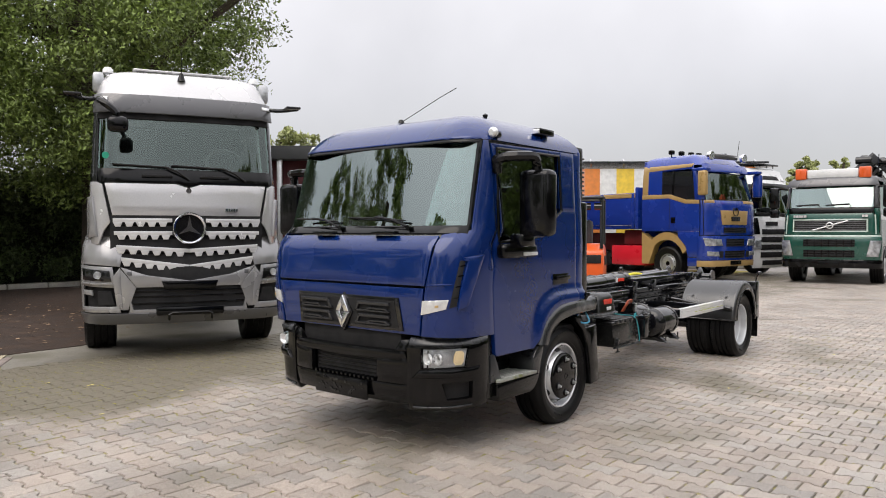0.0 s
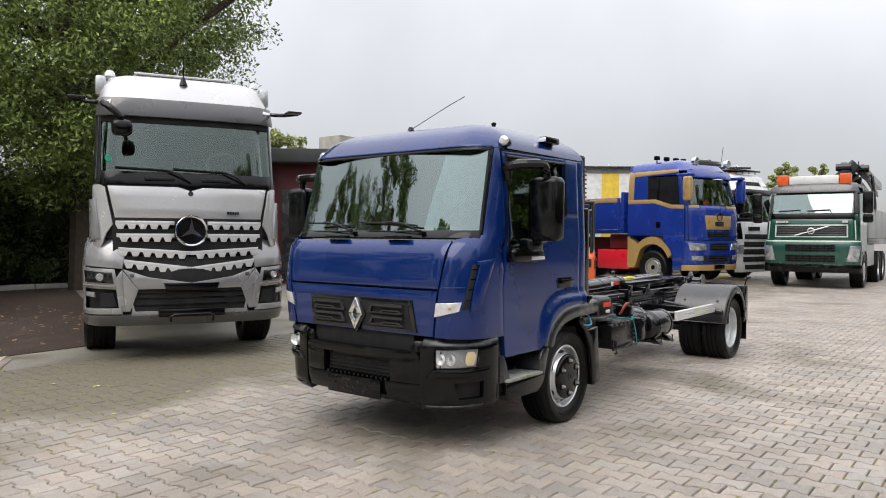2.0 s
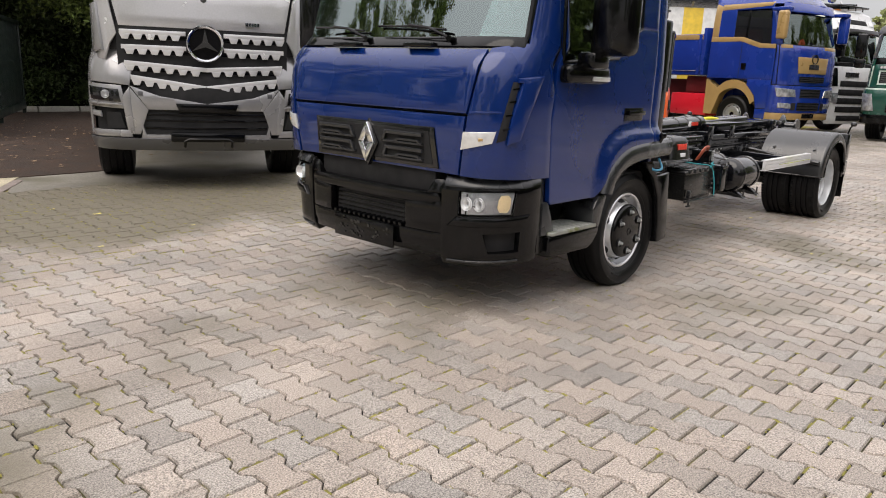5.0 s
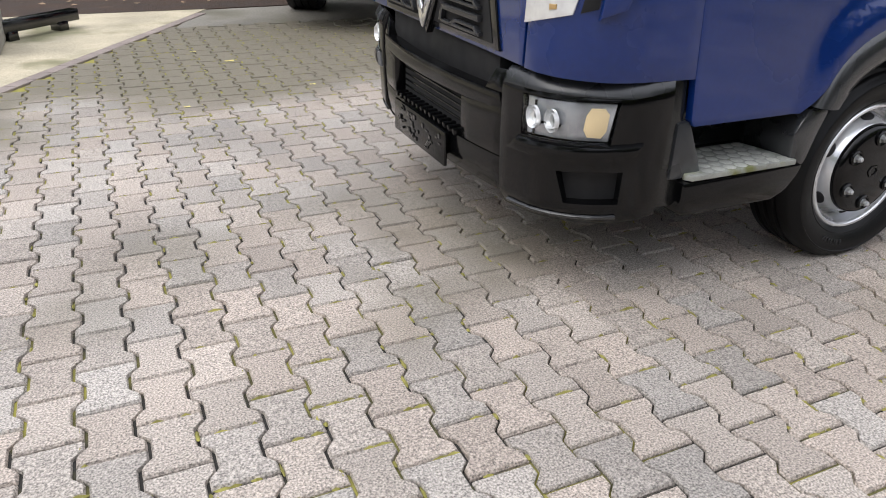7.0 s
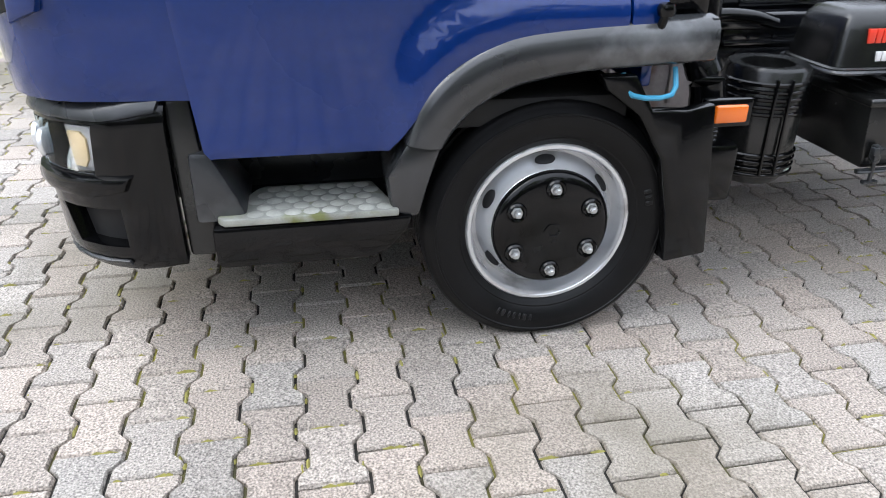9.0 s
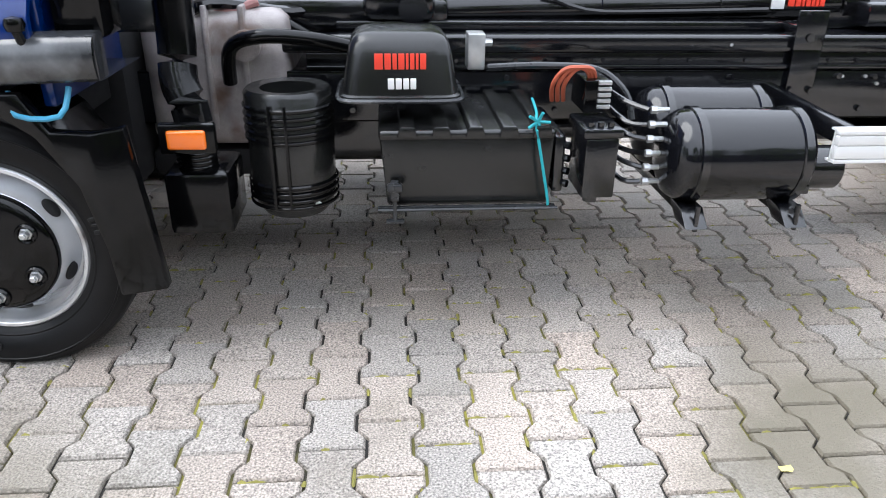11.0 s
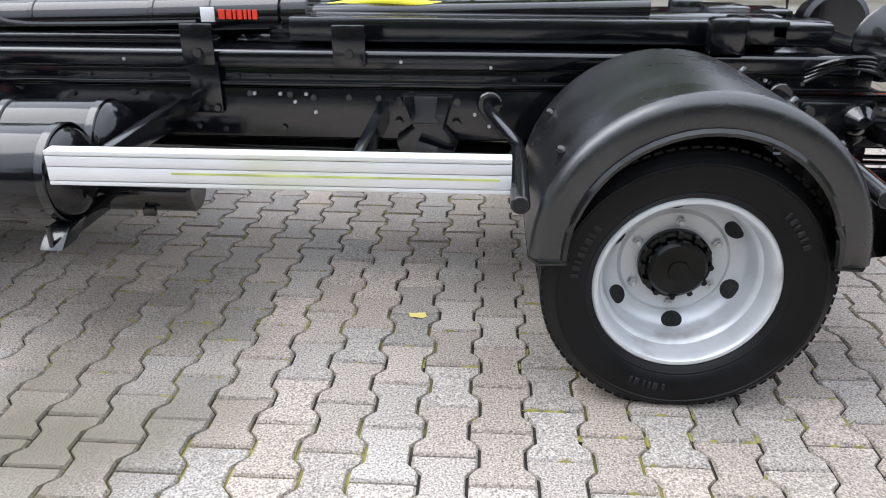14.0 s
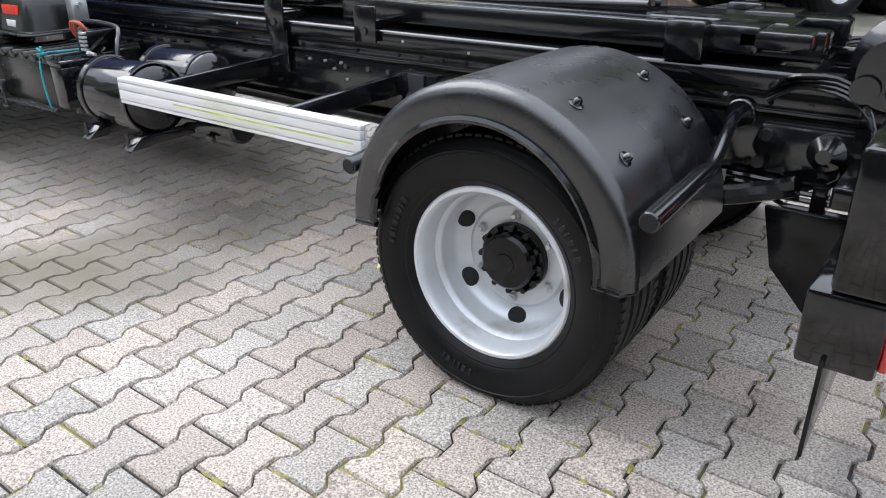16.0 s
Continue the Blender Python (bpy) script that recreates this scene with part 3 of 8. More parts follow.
# ---- the blue chassis truck ----
truck = thing("chassis_truck", "dark blue metallic chassis truck with black bumper and bare hook-lift frame", "truck", pose(0, 0.99, 0))
cab = Shell([(0.60, -1.40, 0.955), (0.8, -1.42, 0.955), (1.12, -1.445, 0.96), (1.40, -1.41, 0.962), (1.47, -1.36, 0.96), (1.51, -1.29, 0.957), (2.12, -1.14, 0.93), (2.2, -1.10, 0.915)], 0.25, 0.27)


def arch_swell(x, z):
    """The soft swelling of the door's skin over the wheel arch."""
    dx, dz = min(0.0, x - 0.05) / 0.545, (z - 0.62) / 0.455
    if dz < 0 or x < -0.6:
        return 0.0
    t = max(0.0, min(1.0, (1.0 - (abs(dx) ** 3 + dz ** 3) ** (1 / 3)) / 0.17))
    return 0.036 * t * t * (3 - 2 * t)


cab.swell = arch_swell


def W(y):
    """Across the yard to across the truck."""
    return y - 0.99


def build_cab():
    # inner shell: near-black sheets painted as the shade behind the panel gaps
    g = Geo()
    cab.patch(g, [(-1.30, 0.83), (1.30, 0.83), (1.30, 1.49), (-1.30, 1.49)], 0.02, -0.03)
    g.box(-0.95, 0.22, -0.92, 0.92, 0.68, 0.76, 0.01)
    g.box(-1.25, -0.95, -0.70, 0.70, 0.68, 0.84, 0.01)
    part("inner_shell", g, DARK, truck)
    g = Geo()
    cab.patch(g, [(-0.785, 1.475), (0.785, 1.475), (0.74, 1.145), (-0.74, 1.145)], 0.02, 0.006, bev=0.007)
    part("bonnet_panel", g, BLUE, truck)
    g = Geo()
    cab.patch(g, [(-0.735, 1.132), (0.735, 1.132), (0.69, 0.815), (-0.69, 0.815)], 0.02, 0.006, bev=0.007)
    front = part("front_panel", g, BLUE, truck)
    # grille: surround, near-black backing painted as its shaded depth, honeycomb-like bars and the diamond
    g = Geo()
    out = [(-0.50, 1.06), (0.52, 1.06), (0.555, 0.835), (-0.50, 0.825)]
    cab.patch(g, out, 0.02, 0.016, bev=0.006)
    gr = part("grille", g, SATIN, truck, "gloss black radiator grille")
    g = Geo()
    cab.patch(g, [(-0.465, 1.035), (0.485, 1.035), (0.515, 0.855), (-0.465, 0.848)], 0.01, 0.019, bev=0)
    part("grille_shade_backing", g, DARK, gr)
    for sg in (-1, 1):
        for z0 in (0.955, 0.868):
            g = Geo()
            a, b, c, d = 0.12, 0.20, 0.30, 0.45
            for pts in ([(a, z0), (a + 0.03, z0 + 0.065), (a + 0.05, z0 + 0.065), (a + 0.02, z0)], [(a + 0.03, z0 + 0.07), (d, z0 + 0.07), (d, z0 + 0.048), (a + 0.03, z0 + 0.048)], [(b, z0), (b + 0.06, z0 + 0.03), (d - 0.03, z0 + 0.03), (d, z0), (d - 0.02, z0), (d - 0.04, z0 + 0.018), (b + 0.07, z0 + 0.018), (b + 0.03, z0)], [(a, z0 + 0.012), (d, z0 + 0.012), (d, z0), (a, z0)]):
                cab.patch(g, [(sg * s, z) for s, z in pts], 0.02, 0.040, bev=0.003)
            part("grille_bar", g, GLOSSGREY, gr)
    g = Geo()
    r = [(0, 0.122), (0.072, 0), (0, -0.122), (-0.072, 0)]
    q = [(0, 0.045), (0.020, 0), (0, -0.045), (-0.020, 0)]
    x = -1.48
    for i in range(4):
        j = (i + 1) % 4
        g.prism([r[i], r[j], q[j], q[i]], "x", x - 0.004, x + 0.03, 0.009, Matrix.Translation((0, 0, 0.937)))
    part("emblem", g, CHROME, gr, "chrome diamond badge")
    g = Geo()
    g.prism([(0, 0.14), (0.087, 0), (0, -0.14), (-0.087, 0)], "x", -1.462, -1.43, 0.004, Matrix.Translation((0, 0, 0.937)))
    part("emblem_base", g, SATIN, gr)
    # corner panels with pillar, vent slot and indicator
    for k, mir in ((1, False), (-1, True)):
        g = Geo()
        dx = lambda z: cab.sx(-0.957, z)
        cab.patch(g, [(0.705, 0.815), (0.75, 1.135), (0.80, 1.478), (0.962, 1.512), (0.972, 2.13), (cab.sx(-0.955, 2.13), 2.13), (cab.sx(-0.96, 1.82), 1.82), (dx(1.5), 1.5), (dx(1.2), 1.2), (dx(0.80), 0.80), (1.0, 0.808)], 0.02, 0.006, bev=0.006, mirror=mir)
        corner = part("corner_panel", g, BLUE, truck)
        g = Geo()
        cab.patch(g, [(0.905, 1.005), (0.955, 1.02), (0.975, 1.12), (1.0, 1.315), (0.965, 1.315), (0.935, 1.12)], 0.006, 0.010, bev=0.001, mirror=mir)
        part("vent_slot", g, DARK, corner)
        for z in (1.07, 1.14, 1.21, 1.275):
            g = Geo()
            s = 0.93 + (z - 1.02) * 0.15
            cab.patch(g, [(s, z), (s + 0.035, z + 0.005), (s + 0.035, z + 0.012), (s, z + 0.007)], 0.004, 0.013, bev=0, mirror=mir)
            part("vent_fin", g, PLASTIC, corner)
        g = Geo()
        cab.patch(g, [(0.955, 0.99), (1.03, 1.02), (1.16, 1.355), (0.985, 1.335), (0.99, 1.31), (1.01, 1.31)], 0.024, 0.030, bev=0.010, mirror=mir)
        part("wind_deflector", g, BLUE, corner)
        g = Geo()
        cab.patch(g, [(0.712, 0.955), (0.885, 1.0), (0.905, 1.062), (0.727, 1.052)], 0.012, 0.014, bev=0.005, mirror=mir)
        ind = part("indicator_lamp", g, LAMP, corner, "clear indicator lamp")
        g = Geo()
        cab.patch(g, [(0.815, 1.008), (0.838, 1.012), (0.838, 1.026), (0.815, 1.025)], 0.006, 0.017, bev=0.002, mirror=mir)
        part("bulb", g, GOLD, ind)
        # crease under the pillar
        g = Geo()
        cab.patch(g, [(0.755, 1.145), (0.925, 1.155), (0.925, 1.165), (0.755, 1.157)], 0.004, 0.010, bev=0.001, mirror=mir)
        part("panel_crease", g, BLUE, corner)
    # windscreen
    ws = Geo()
    # gently bowed pane
    nx, nz, wv, wf = 28, 8, [], []
    for depth in (0.0, 0.006):
        for j in range(nz + 1):
            z = 1.53 + 0.59 * j / nz
            edge = cab.pos(0.93, z)
            f0 = cab.level(z)[0]
            for i in range(nx + 1):
                u = 2 * i / nx - 1
                wv.append((f0 + (edge.x - f0) * abs(u) ** 2 + depth, -edge.y * u, z))
    m1 = nx + 1
    for b, turn in ((0, 1), ((nz + 1) * m1, -1)):
        for j in range(nz):
            for i in range(nx):
                q = b + j * m1 + i
                wf.append((q, q + 1, q + m1 + 1, q + m1)[::-turn])
    ws.raw(wv, wf)
    w = part("windscreen", ws, GLASS, truck, "clear windscreen with sky reflections")
    w.visible_shadow = False
    g = Geo()
    for quad in ([(-0.96, 1.49), (0.96, 1.49), (0.935, 1.545), (-0.935, 1.545)], [(-0.968, 2.137), (0.968, 2.137), (0.94, 2.112), (-0.94, 2.112)], [(0.96, 1.49), (0.968, 2.137), (0.935, 2.10), (0.93, 1.54)], [(-0.96, 1.49), (-0.968, 2.137), (-0.935, 2.10), (-0.93, 1.54)]):
        cab.patch(g, quad, 0.012, 0.003, bev=0.003)
    part("windscreen_seal", g, PLASTIC, truck)
    # roof
    g = Geo()
    cab.cap(g, [(-0.006, 2.135), (0.0, 2.17), (0.018, 2.205), (0.06, 2.250), (0.12, 2.293), (0.22, 2.335), (0.38, 2.366), (0.58, 2.381), (0.72, 2.383)], 96)
    part("roof", g, BLUE, truck)
    g = Geo()
    cab.patch(g, [(-0.96, 2.135), (0.96, 2.135), (0.96, 2.15), (-0.96, 2.15)], 0.01, 0.010, bev=0.003)
    part("roof_lip", g, BLUE, truck)
    # back wall and floor
    g = Geo()
    g.box(0.235, 0.27, -0.94, 0.94, 0.78, 2.15, 0.01)
    part("back_wall", g, BLUE, truck)
    g = Geo()
    g.box(-1.2, 0.24, -0.90, 0.90, 0.85, 0.92, 0.01)
    g.box(0.19, 0.234, -0.90, 0.90, 0.92, 2.13, 0.01)
    g.box(-1.0, 0.22, -0.88, 0.88, 2.125, 2.14, 0.004)
    part("cab_lining", g, INNER, truck)
    # doors with window, handle; rear quarter
    for k, mir in ((1, False), (-1, True)):
        g = Geo()
        S = cab.sx
        rear = 0.16
        low = [(S(-0.945, 0.665), 0.665), (S(-0.93, 0.645), 0.645), (S(-0.47, 0.645), 0.645), (S(-0.44, 0.68), 0.68), (S(-0.385, 0.755), 0.755), (S(-0.27, 0.838), 0.838), (S(-0.13, 0.885), 0.885), (S(rear, 0.903), 0.903)]
        belt_r = [(S(rear, 1.66), 1.66), (S(-0.06, 1.66), 1.66)]
        belt = [(S(-0.18, 1.60), 1.60), (S(-0.25, 1.53), 1.53), (S(-0.33, 1.475), 1.475), (S(-0.55, 1.44), 1.44), (S(-0.93, 1.43), 1.43), (S(-0.945, 1.43), 1.43)]
        cab.patch(g, low + belt_r + belt, 0.03, 0.007, ds=0.03, dz=0.028, bev=0.006, mirror=mir)
        # window frame: front post, top and rear post
        cab.patch(g, [(S(-0.945, 1.43), 1.43), (S(-0.915, 1.43), 1.43), (S(-0.905, 2.075), 2.075), (S(-0.945, 2.11), 2.11)], 0.03, 0.007, bev=0.004, mirror=mir)
        cab.patch(g, [(S(-0.945, 2.11), 2.11), (S(-0.905, 2.075), 2.075), (S(-0.07, 2.085), 2.085), (S(-0.03, 2.125), 2.125)], 0.03, 0.007, bev=0.004, mirror=mir)
        cab.patch(g, [(S(-0.03, 2.125), 2.125), (S(-0.07, 2.085), 2.085), (S(-0.06, 1.66), 1.66), (S(rear, 1.66), 1.66), (S(rear, 2.125), 2.125)], 0.03, 0.007, bev=0.004, mirror=mir)
        door = part("door", g, BLUE, truck)
        g = Geo()
        cab.patch(g, [(S(-0.92, 1.42), 1.42), (S(-0.55, 1.43), 1.43), (S(-0.33, 1.47), 1.47), (S(-0.25, 1.525), 1.525), (S(-0.18, 1.595), 1.595), (S(-0.06, 1.66), 1.66), (S(-0.07, 2.09), 2.09), (S(-0.91, 2.08), 2.08)], 0.005, -0.008, bev=0, mirror=mir)
        wd = part("door_window", g, GLASS2, door, "tinted side window")
        wd.visible_shadow = False
        g = Geo()
        for a, b in (((-0.915, 1.435), (-0.905, 2.08)), ((-0.905, 2.08), (-0.07, 2.09)), ((-0.07, 2.09), (-0.06, 1.665)), ((-0.06, 1.665), (-0.18, 1.60)), ((-0.18, 1.60), (-0.33, 1.475)), ((-0.33, 1.475), (-0.92, 1.43))):
            g.tube([cab.pos((S(*a)) * k, a[1], 0.008), cab.pos(S(*b) * k, b[1], 0.008)], 0.010, 6)
        part("window_seal", g, PLASTIC, door)
        g = Geo()
        cab.patch(g, [(S(-0.20, 1.10), 1.10), (S(0.03, 1.10), 1.10), (S(0.03, 1.18), 1.18), (S(-0.20, 1.18), 1.18)], 0.01, 0.012, bev=0.003, mirror=mir)
        p = cab.pos(S(-0.18, 1.15) * k, 1.15, 0.03)
        g.box(-0.18, 0.02, p.y - 0.008, p.y + 0.008, 1.135, 1.165, 0.006)
        part("door_handle", g, PLASTIC, door)
        g = Geo()
        cab.patch(g, [(S(0.168, 0.905), 0.905), (S(0.265, 0.905), 0.905), (S(0.265, 2.13), 2.13), (S(0.168, 2.13), 2.13)], 0.02, 0.006, dz=0.028, bev=0.005, mirror=mir)
        part("rear_quarter", g, BLUE, truck)


def build_front_details():
    # bumper middle with deep intake, proud side horns
    bp = Shell([(0.30, -1.43, 0.935), (0.36, -1.465, 0.948), (0.55, -1.475, 0.956), (0.735, -1.478, 0.960), (0.77, -1.466, 0.955), (0.79, -1.445, 0.945), (0.812, -1.40, 0.920)], 0.25, -1.155, 0.14)
    g = Geo()
    for poly in ([(-0.56, 0.34), (0.58, 0.34), (0.58, 0.475), (-0.56, 0.475)], [(-0.56, 0.475), (-0.345, 0.475), (-0.345, 0.635), (-0.56, 0.66)], [(0.315, 0.475), (0.58, 0.475), (0.555, 0.66), (0.315, 0.635)], [(-0.56, 0.635), (0.56, 0.635), (0.54, 0.70), (-0.54, 0.70)], [(-0.56, 0.70), (-0.46, 0.70), (-0.50, 0.775), (-0.56, 0.78)], [(0.56, 0.70), (0.46, 0.70), (0.50, 0.775), (0.56, 0.78)]):
        bp.patch(g, poly, 0.05, 0.0, bev=0.006)
    bc = part("bumper", g, PLASTIC, truck, "scuffed black plastic bumper")
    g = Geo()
    # near-black boxes: the intake's inner shade given as colour
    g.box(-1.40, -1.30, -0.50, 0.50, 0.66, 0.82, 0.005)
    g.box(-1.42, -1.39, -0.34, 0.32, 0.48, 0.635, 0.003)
    part("intake_shade_backing", g, DARK, bc)
    for i in range(5):
        g = Geo()
        g.box(-1.425, -1.41, -0.335, 0.31, 0.515 + i * 0.026, 0.523 + i * 0.026, 0.002)
        part("intake_bar", g, PLASTIC, bc)
    for i in range(14):
        a = -0.31 + i * 0.045
        g = Geo()
        g.box(-1.475, -1.42, a, a + 0.022, 0.478, 0.500, 0.004)
        part("step_rib", g, PLASTIC, bc)
    g = Geo()
    g.box(-1.490, -1.476, -0.262, 0.272, 0.338, 0.475, 0.004)
    g.box(-1.480, -1.44, -0.20, 0.21, 0.36, 0.46, 0.004)
    pl = part("number_plate_holder", g, PLASTIC, truck, "black empty number plate holder")
    g = Geo()
    rnd = random.Random(3)
    for i in range(34):
        a, z = rnd.uniform(-0.24, 0.22), rnd.uniform(0.355, 0.45)
        g.box(-1.494, -1.489, a, a + rnd.uniform(0.01, 0.03), z, z + rnd.uniform(0.006, 0.02), 0.001)
    tagged(part("holder_rib", g, SATIN, pl), kind="stuff")
    for k, mir in ((1, False), (-1, True)):
        g = Geo()
        S = bp.end
        # horn round headlamp opening
        bp.patch(g, [(0.565, 0.30), (0.99, 0.33), (S, 0.345), (S, 0.81), (0.95, 0.80), (0.56, 0.785)], 0.05, 0.004, ds=0.05, dz=0.022, bev=0.005, mirror=mir, holes=[[(0.663, 0.592), (0.945, 0.606), (0.960, 0.742), (0.660, 0.730)], [(0.83, 0.39), (0.985, 0.40), (0.99, 0.515), (0.80, 0.50)]])
        bcn = part("bumper_corner", g, PLASTIC, truck, "scuffed black plastic bumper corner")
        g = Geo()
        # near-black sheets put the shade of the lamp openings into colour
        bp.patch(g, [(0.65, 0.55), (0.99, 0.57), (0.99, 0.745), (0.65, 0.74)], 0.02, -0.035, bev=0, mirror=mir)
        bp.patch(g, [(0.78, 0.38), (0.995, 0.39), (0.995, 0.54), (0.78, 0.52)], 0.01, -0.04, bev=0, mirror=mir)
        part("lamp_recess_shade", g, DARK, bcn)
        g = Geo()
        bp.patch(g, [(0.60, 0.530), (0.93, 0.545), (1.02, 0.57), (1.04, 0.612), (0.955, 0.606), (0.655, 0.588)], 0.05, 0.026, bev=0.020, mirror=mir)
        part("lamp_ledge", g, PLASTIC, bcn)
        g = Geo()
        bp.patch(g, [(0.585, 0.742), (0.99, 0.752), (bp.end - 0.01, 0.77), (bp.end - 0.01, 0.808), (0.95, 0.80), (0.585, 0.785)], 0.03, 0.022, dz=0.02, bev=0.010, mirror=mir)
        part("bumper_brow", g, GREYPLASTIC, bcn)
        g = Geo()
        bp.patch(g, [(0.676, 0.600), (0.937, 0.612), (0.953, 0.735), (0.672, 0.722)], 0.01, -0.010, bev=0.002, mirror=mir)
        head = part("headlamp", g, LAMPD, bcn, "clear headlamp with amber indicator")
        g = Geo()
        for s in (0.715, 0.78):
            for rr in (0.038, 0.026):
                c = bp.pos(k * s, 0.664, -0.002)
                g.lathe([(rr, -0.004), (rr, -0.014), (rr - 0.006, -0.004), (rr * 0.3, 0.0), (0, 0)], c, "x", 20)
        part("reflector_bowl", g, LAMP, head)
        g = Geo()
        bp.patch(g, [(0.70, 0.60), (0.708, 0.60), (0.712, 0.715), (0.704, 0.715)], 0.004, -0.008, bev=0, mirror=mir)
        bp.patch(g, [(0.735, 0.645), (0.80, 0.645), (0.80, 0.652), (0.735, 0.652)], 0.004, -0.006, bev=0, mirror=mir)
        part("lamp_shroud", g, SATIN, head)
        g = Geo()
        bp.patch(g, [(0.866, 0.645), (0.878, 0.622), (0.916, 0.622), (0.930, 0.645), (0.934, 0.70), (0.920, 0.718), (0.883, 0.716), (0.870, 0.69)], 0.006, -0.004, bev=0.003, mirror=mir)
        part("indicator", g, mat("pale_amber", (0.95, 0.76, 0.46), 0.22, 0.2, 0.1, 15), head, "amber indicator behind clear lens")
        g = Geo()
        bp.patch(g, [(0.668, 0.597), (0.942, 0.610), (0.957, 0.742), (0.664, 0.728)], 0.004, 0.006, bev=0.001, mirror=mir)
        ln = part("lamp_lens", g, LENS, head)
        ln.visible_shadow = False
        g = Geo()
        bp.patch(g, [(0.60, 0.325), (0.98, 0.352), (0.98, 0.362), (0.60, 0.337)], 0.01, 0.014, bev=0.003, mirror=mir)
        part("bumper_lip", g, GREYPLASTIC, bcn)
        # side filler between bumper and step
        g = Geo()
        g.prism([(-1.02, 0.36), (-0.88, 0.36), (-0.885, 0.52), (-0.955, 0.66), (-0.965, 0.80), (-1.03, 0.80)], "y", k * -0.94, k * -0.88, 0.012)
        part("bumper_end", g, COVER, truck)
    # wipers
    for y0, y1, zz in ((0.18, 0.80, 1.60), (-0.50, 0.12, 1.60)):
        g = Geo()
        base = cab.pos(-(y0 - 0.02), 1.50, 0.02)
        arm0 = cab.pos(cab.sy(-y0, 1.52), 1.525, 0.03)
        tip = cab.pos(cab.sy(-(y0 + 0.34), 1.60), 1.60, 0.035)
        g.tube([arm0, (arm0 + tip) / 2 + Vector((-0.01, 0, 0.02)), tip], 0.009, 6)
        a = cab.pos(cab.sy(-(y0 + 0.06), 1.575), 1.575, 0.02)
        b = cab.pos(cab.sy(-min(y1, 0.72), 1.585), 1.60, 0.02)
        g.tube([a, (a + b) / 2 + Vector((-0.006, 0, 0.008)), b], 0.007, 6)
        g.cyl(arm0 + Vector((-0.02, 0, 0)), arm0 + Vector((0.03, 0, 0)), 0.018, 10)
        part("wiper", g, PLASTIC, truck)
    for y in (0.30, -0.32):
        g = Geo()
        g.box(-1.40, -1.34, y - 0.11, y + 0.11, 1.482, 1.508, 0.008)
        part("washer_cover", g, PLASTIC, truck)
    # mirrors: arm and tall housing, both sides
    for k, o in ((-1, 0.0), (1, 0.17)):
        g = Geo()
        y0 = k * 0.94
        g.tube([(-0.92, y0, 1.98), (-0.93, k * 1.02, 2.01), (-0.88, k * (1.12 + o), 2.015), (-0.76 - o * 0.4, k * (1.16 + o), 2.01), (-0.73 - o * 0.5, k * (1.16 + o), 1.90)], 0.035, 8, 4)
        g.box(-0.95, -0.90, k * 0.93, k * 0.99, 1.90, 2.03, 0.015)
        arm = part("mirror_arm", g, PLASTIC, truck)
        g = Geo()
        g.box(-0.80 - o * 0.6, -0.66 - o * 0.6, k * (1.04 + o), k * (1.29 + o), 1.47, 1.93, 0.045, 3)
        hs = part("mirror_housing", g, PLASTIC, truck, "black mirror housing")
        g = Geo()
        g.box(-0.662 - o * 0.6, -0.652 - o * 0.6, k * (1.065 + o), k * (1.265 + o), 1.52, 1.90, 0.003)
        part("mirror_glass", g, CHROME, hs)
        g = Geo()
        g.box(-0.94, -0.52, k * 0.945, k * 1.04, 1.32, 1.42, 0.03, 3)
        g.box(-0.84, -0.68, k * 1.0, k * (1.12 + o), 1.40, 1.49, 0.02)
        ft = part("mirror_foot", g, PLASTIC, truck)
        g = Geo()
        g.box(-0.72, -0.54, k * 1.035, k * 1.048, 1.335, 1.36, 0.003)
        part("side_indicator", g, LAMP, ft)
    # roof: marker lamps, work lamp, aerial, camera
    for k in (-1, 1):
        g = Geo()
        g.lathe([(0, -0.03), (0.022, -0.028), (0.035, -0.015), (0.038, 0.0), (0.03, 0.02), (0, 0.02)], (-0.93, k * 0.93, 2.185), "x", 16)
        part("marker_lamp", g, LAMP, truck)
        g = Geo()
        g.box(-0.945, -0.86, k * 0.905, k * 0.96, 2.15, 2.20, 0.018)
        part("marker_lamp_base", g, PLASTIC, truck)
    g = Geo()
    g.box(-0.33, -0.12, -0.93, -0.86, 2.235, 2.285, 0.01)
    wl_ = part("work_lamp", g, PLASTIC, truck)
    g = Geo()
    g.box(-0.335, -0.325, -0.925, -0.865, 2.243, 2.277, 0.003)
    part("work_lamp_lens", g, LAMP, wl_)
    g = Geo()
    g.tube([(-0.80, 0.05, 2.36), (-0.58, -0.17, 2.565), (-0.49, -0.26, 2.64)], 0.0035, 6)
    g.lathe([(0, 0.03), (0.016, 0.025), (0.028, 0), (0, 0)], (-0.80, 0.05, 2.355), "z", 14)
    part("aerial", g, PLASTIC, truck)
    g = Geo()
    g.cyl((-0.60, -0.62, 2.30), (-0.60, -0.62, 2.365), 0.015, 10)
    g.lathe([(0, 0.025), (0.02, 0.012), (0.02, 0), (0, -0.005)], (-0.60, -0.62, 2.365), "z", 12)
    part("roof_stud", g, PLASTIC, truck)
    # air intake behind the cab
    g = Geo()
    g.box(0.29, 0.42, -0.93, -0.78, 0.95, 1.75, 0.02)
    g.box(0.28, 0.40, -0.90, -0.76, 1.74, 2.20, 0.025)
    sn = part("intake_snorkel", g, PLASTIC, truck, "black plastic air intake stack")
    for i in range(9):
        g = Geo()
        g.box(0.29, 0.39, -0.912, -0.90, 1.80 + i * 0.037, 1.815 + i * 0.037, 0.003, m=None)
        part("louvre", g, GREYPLASTIC, sn)
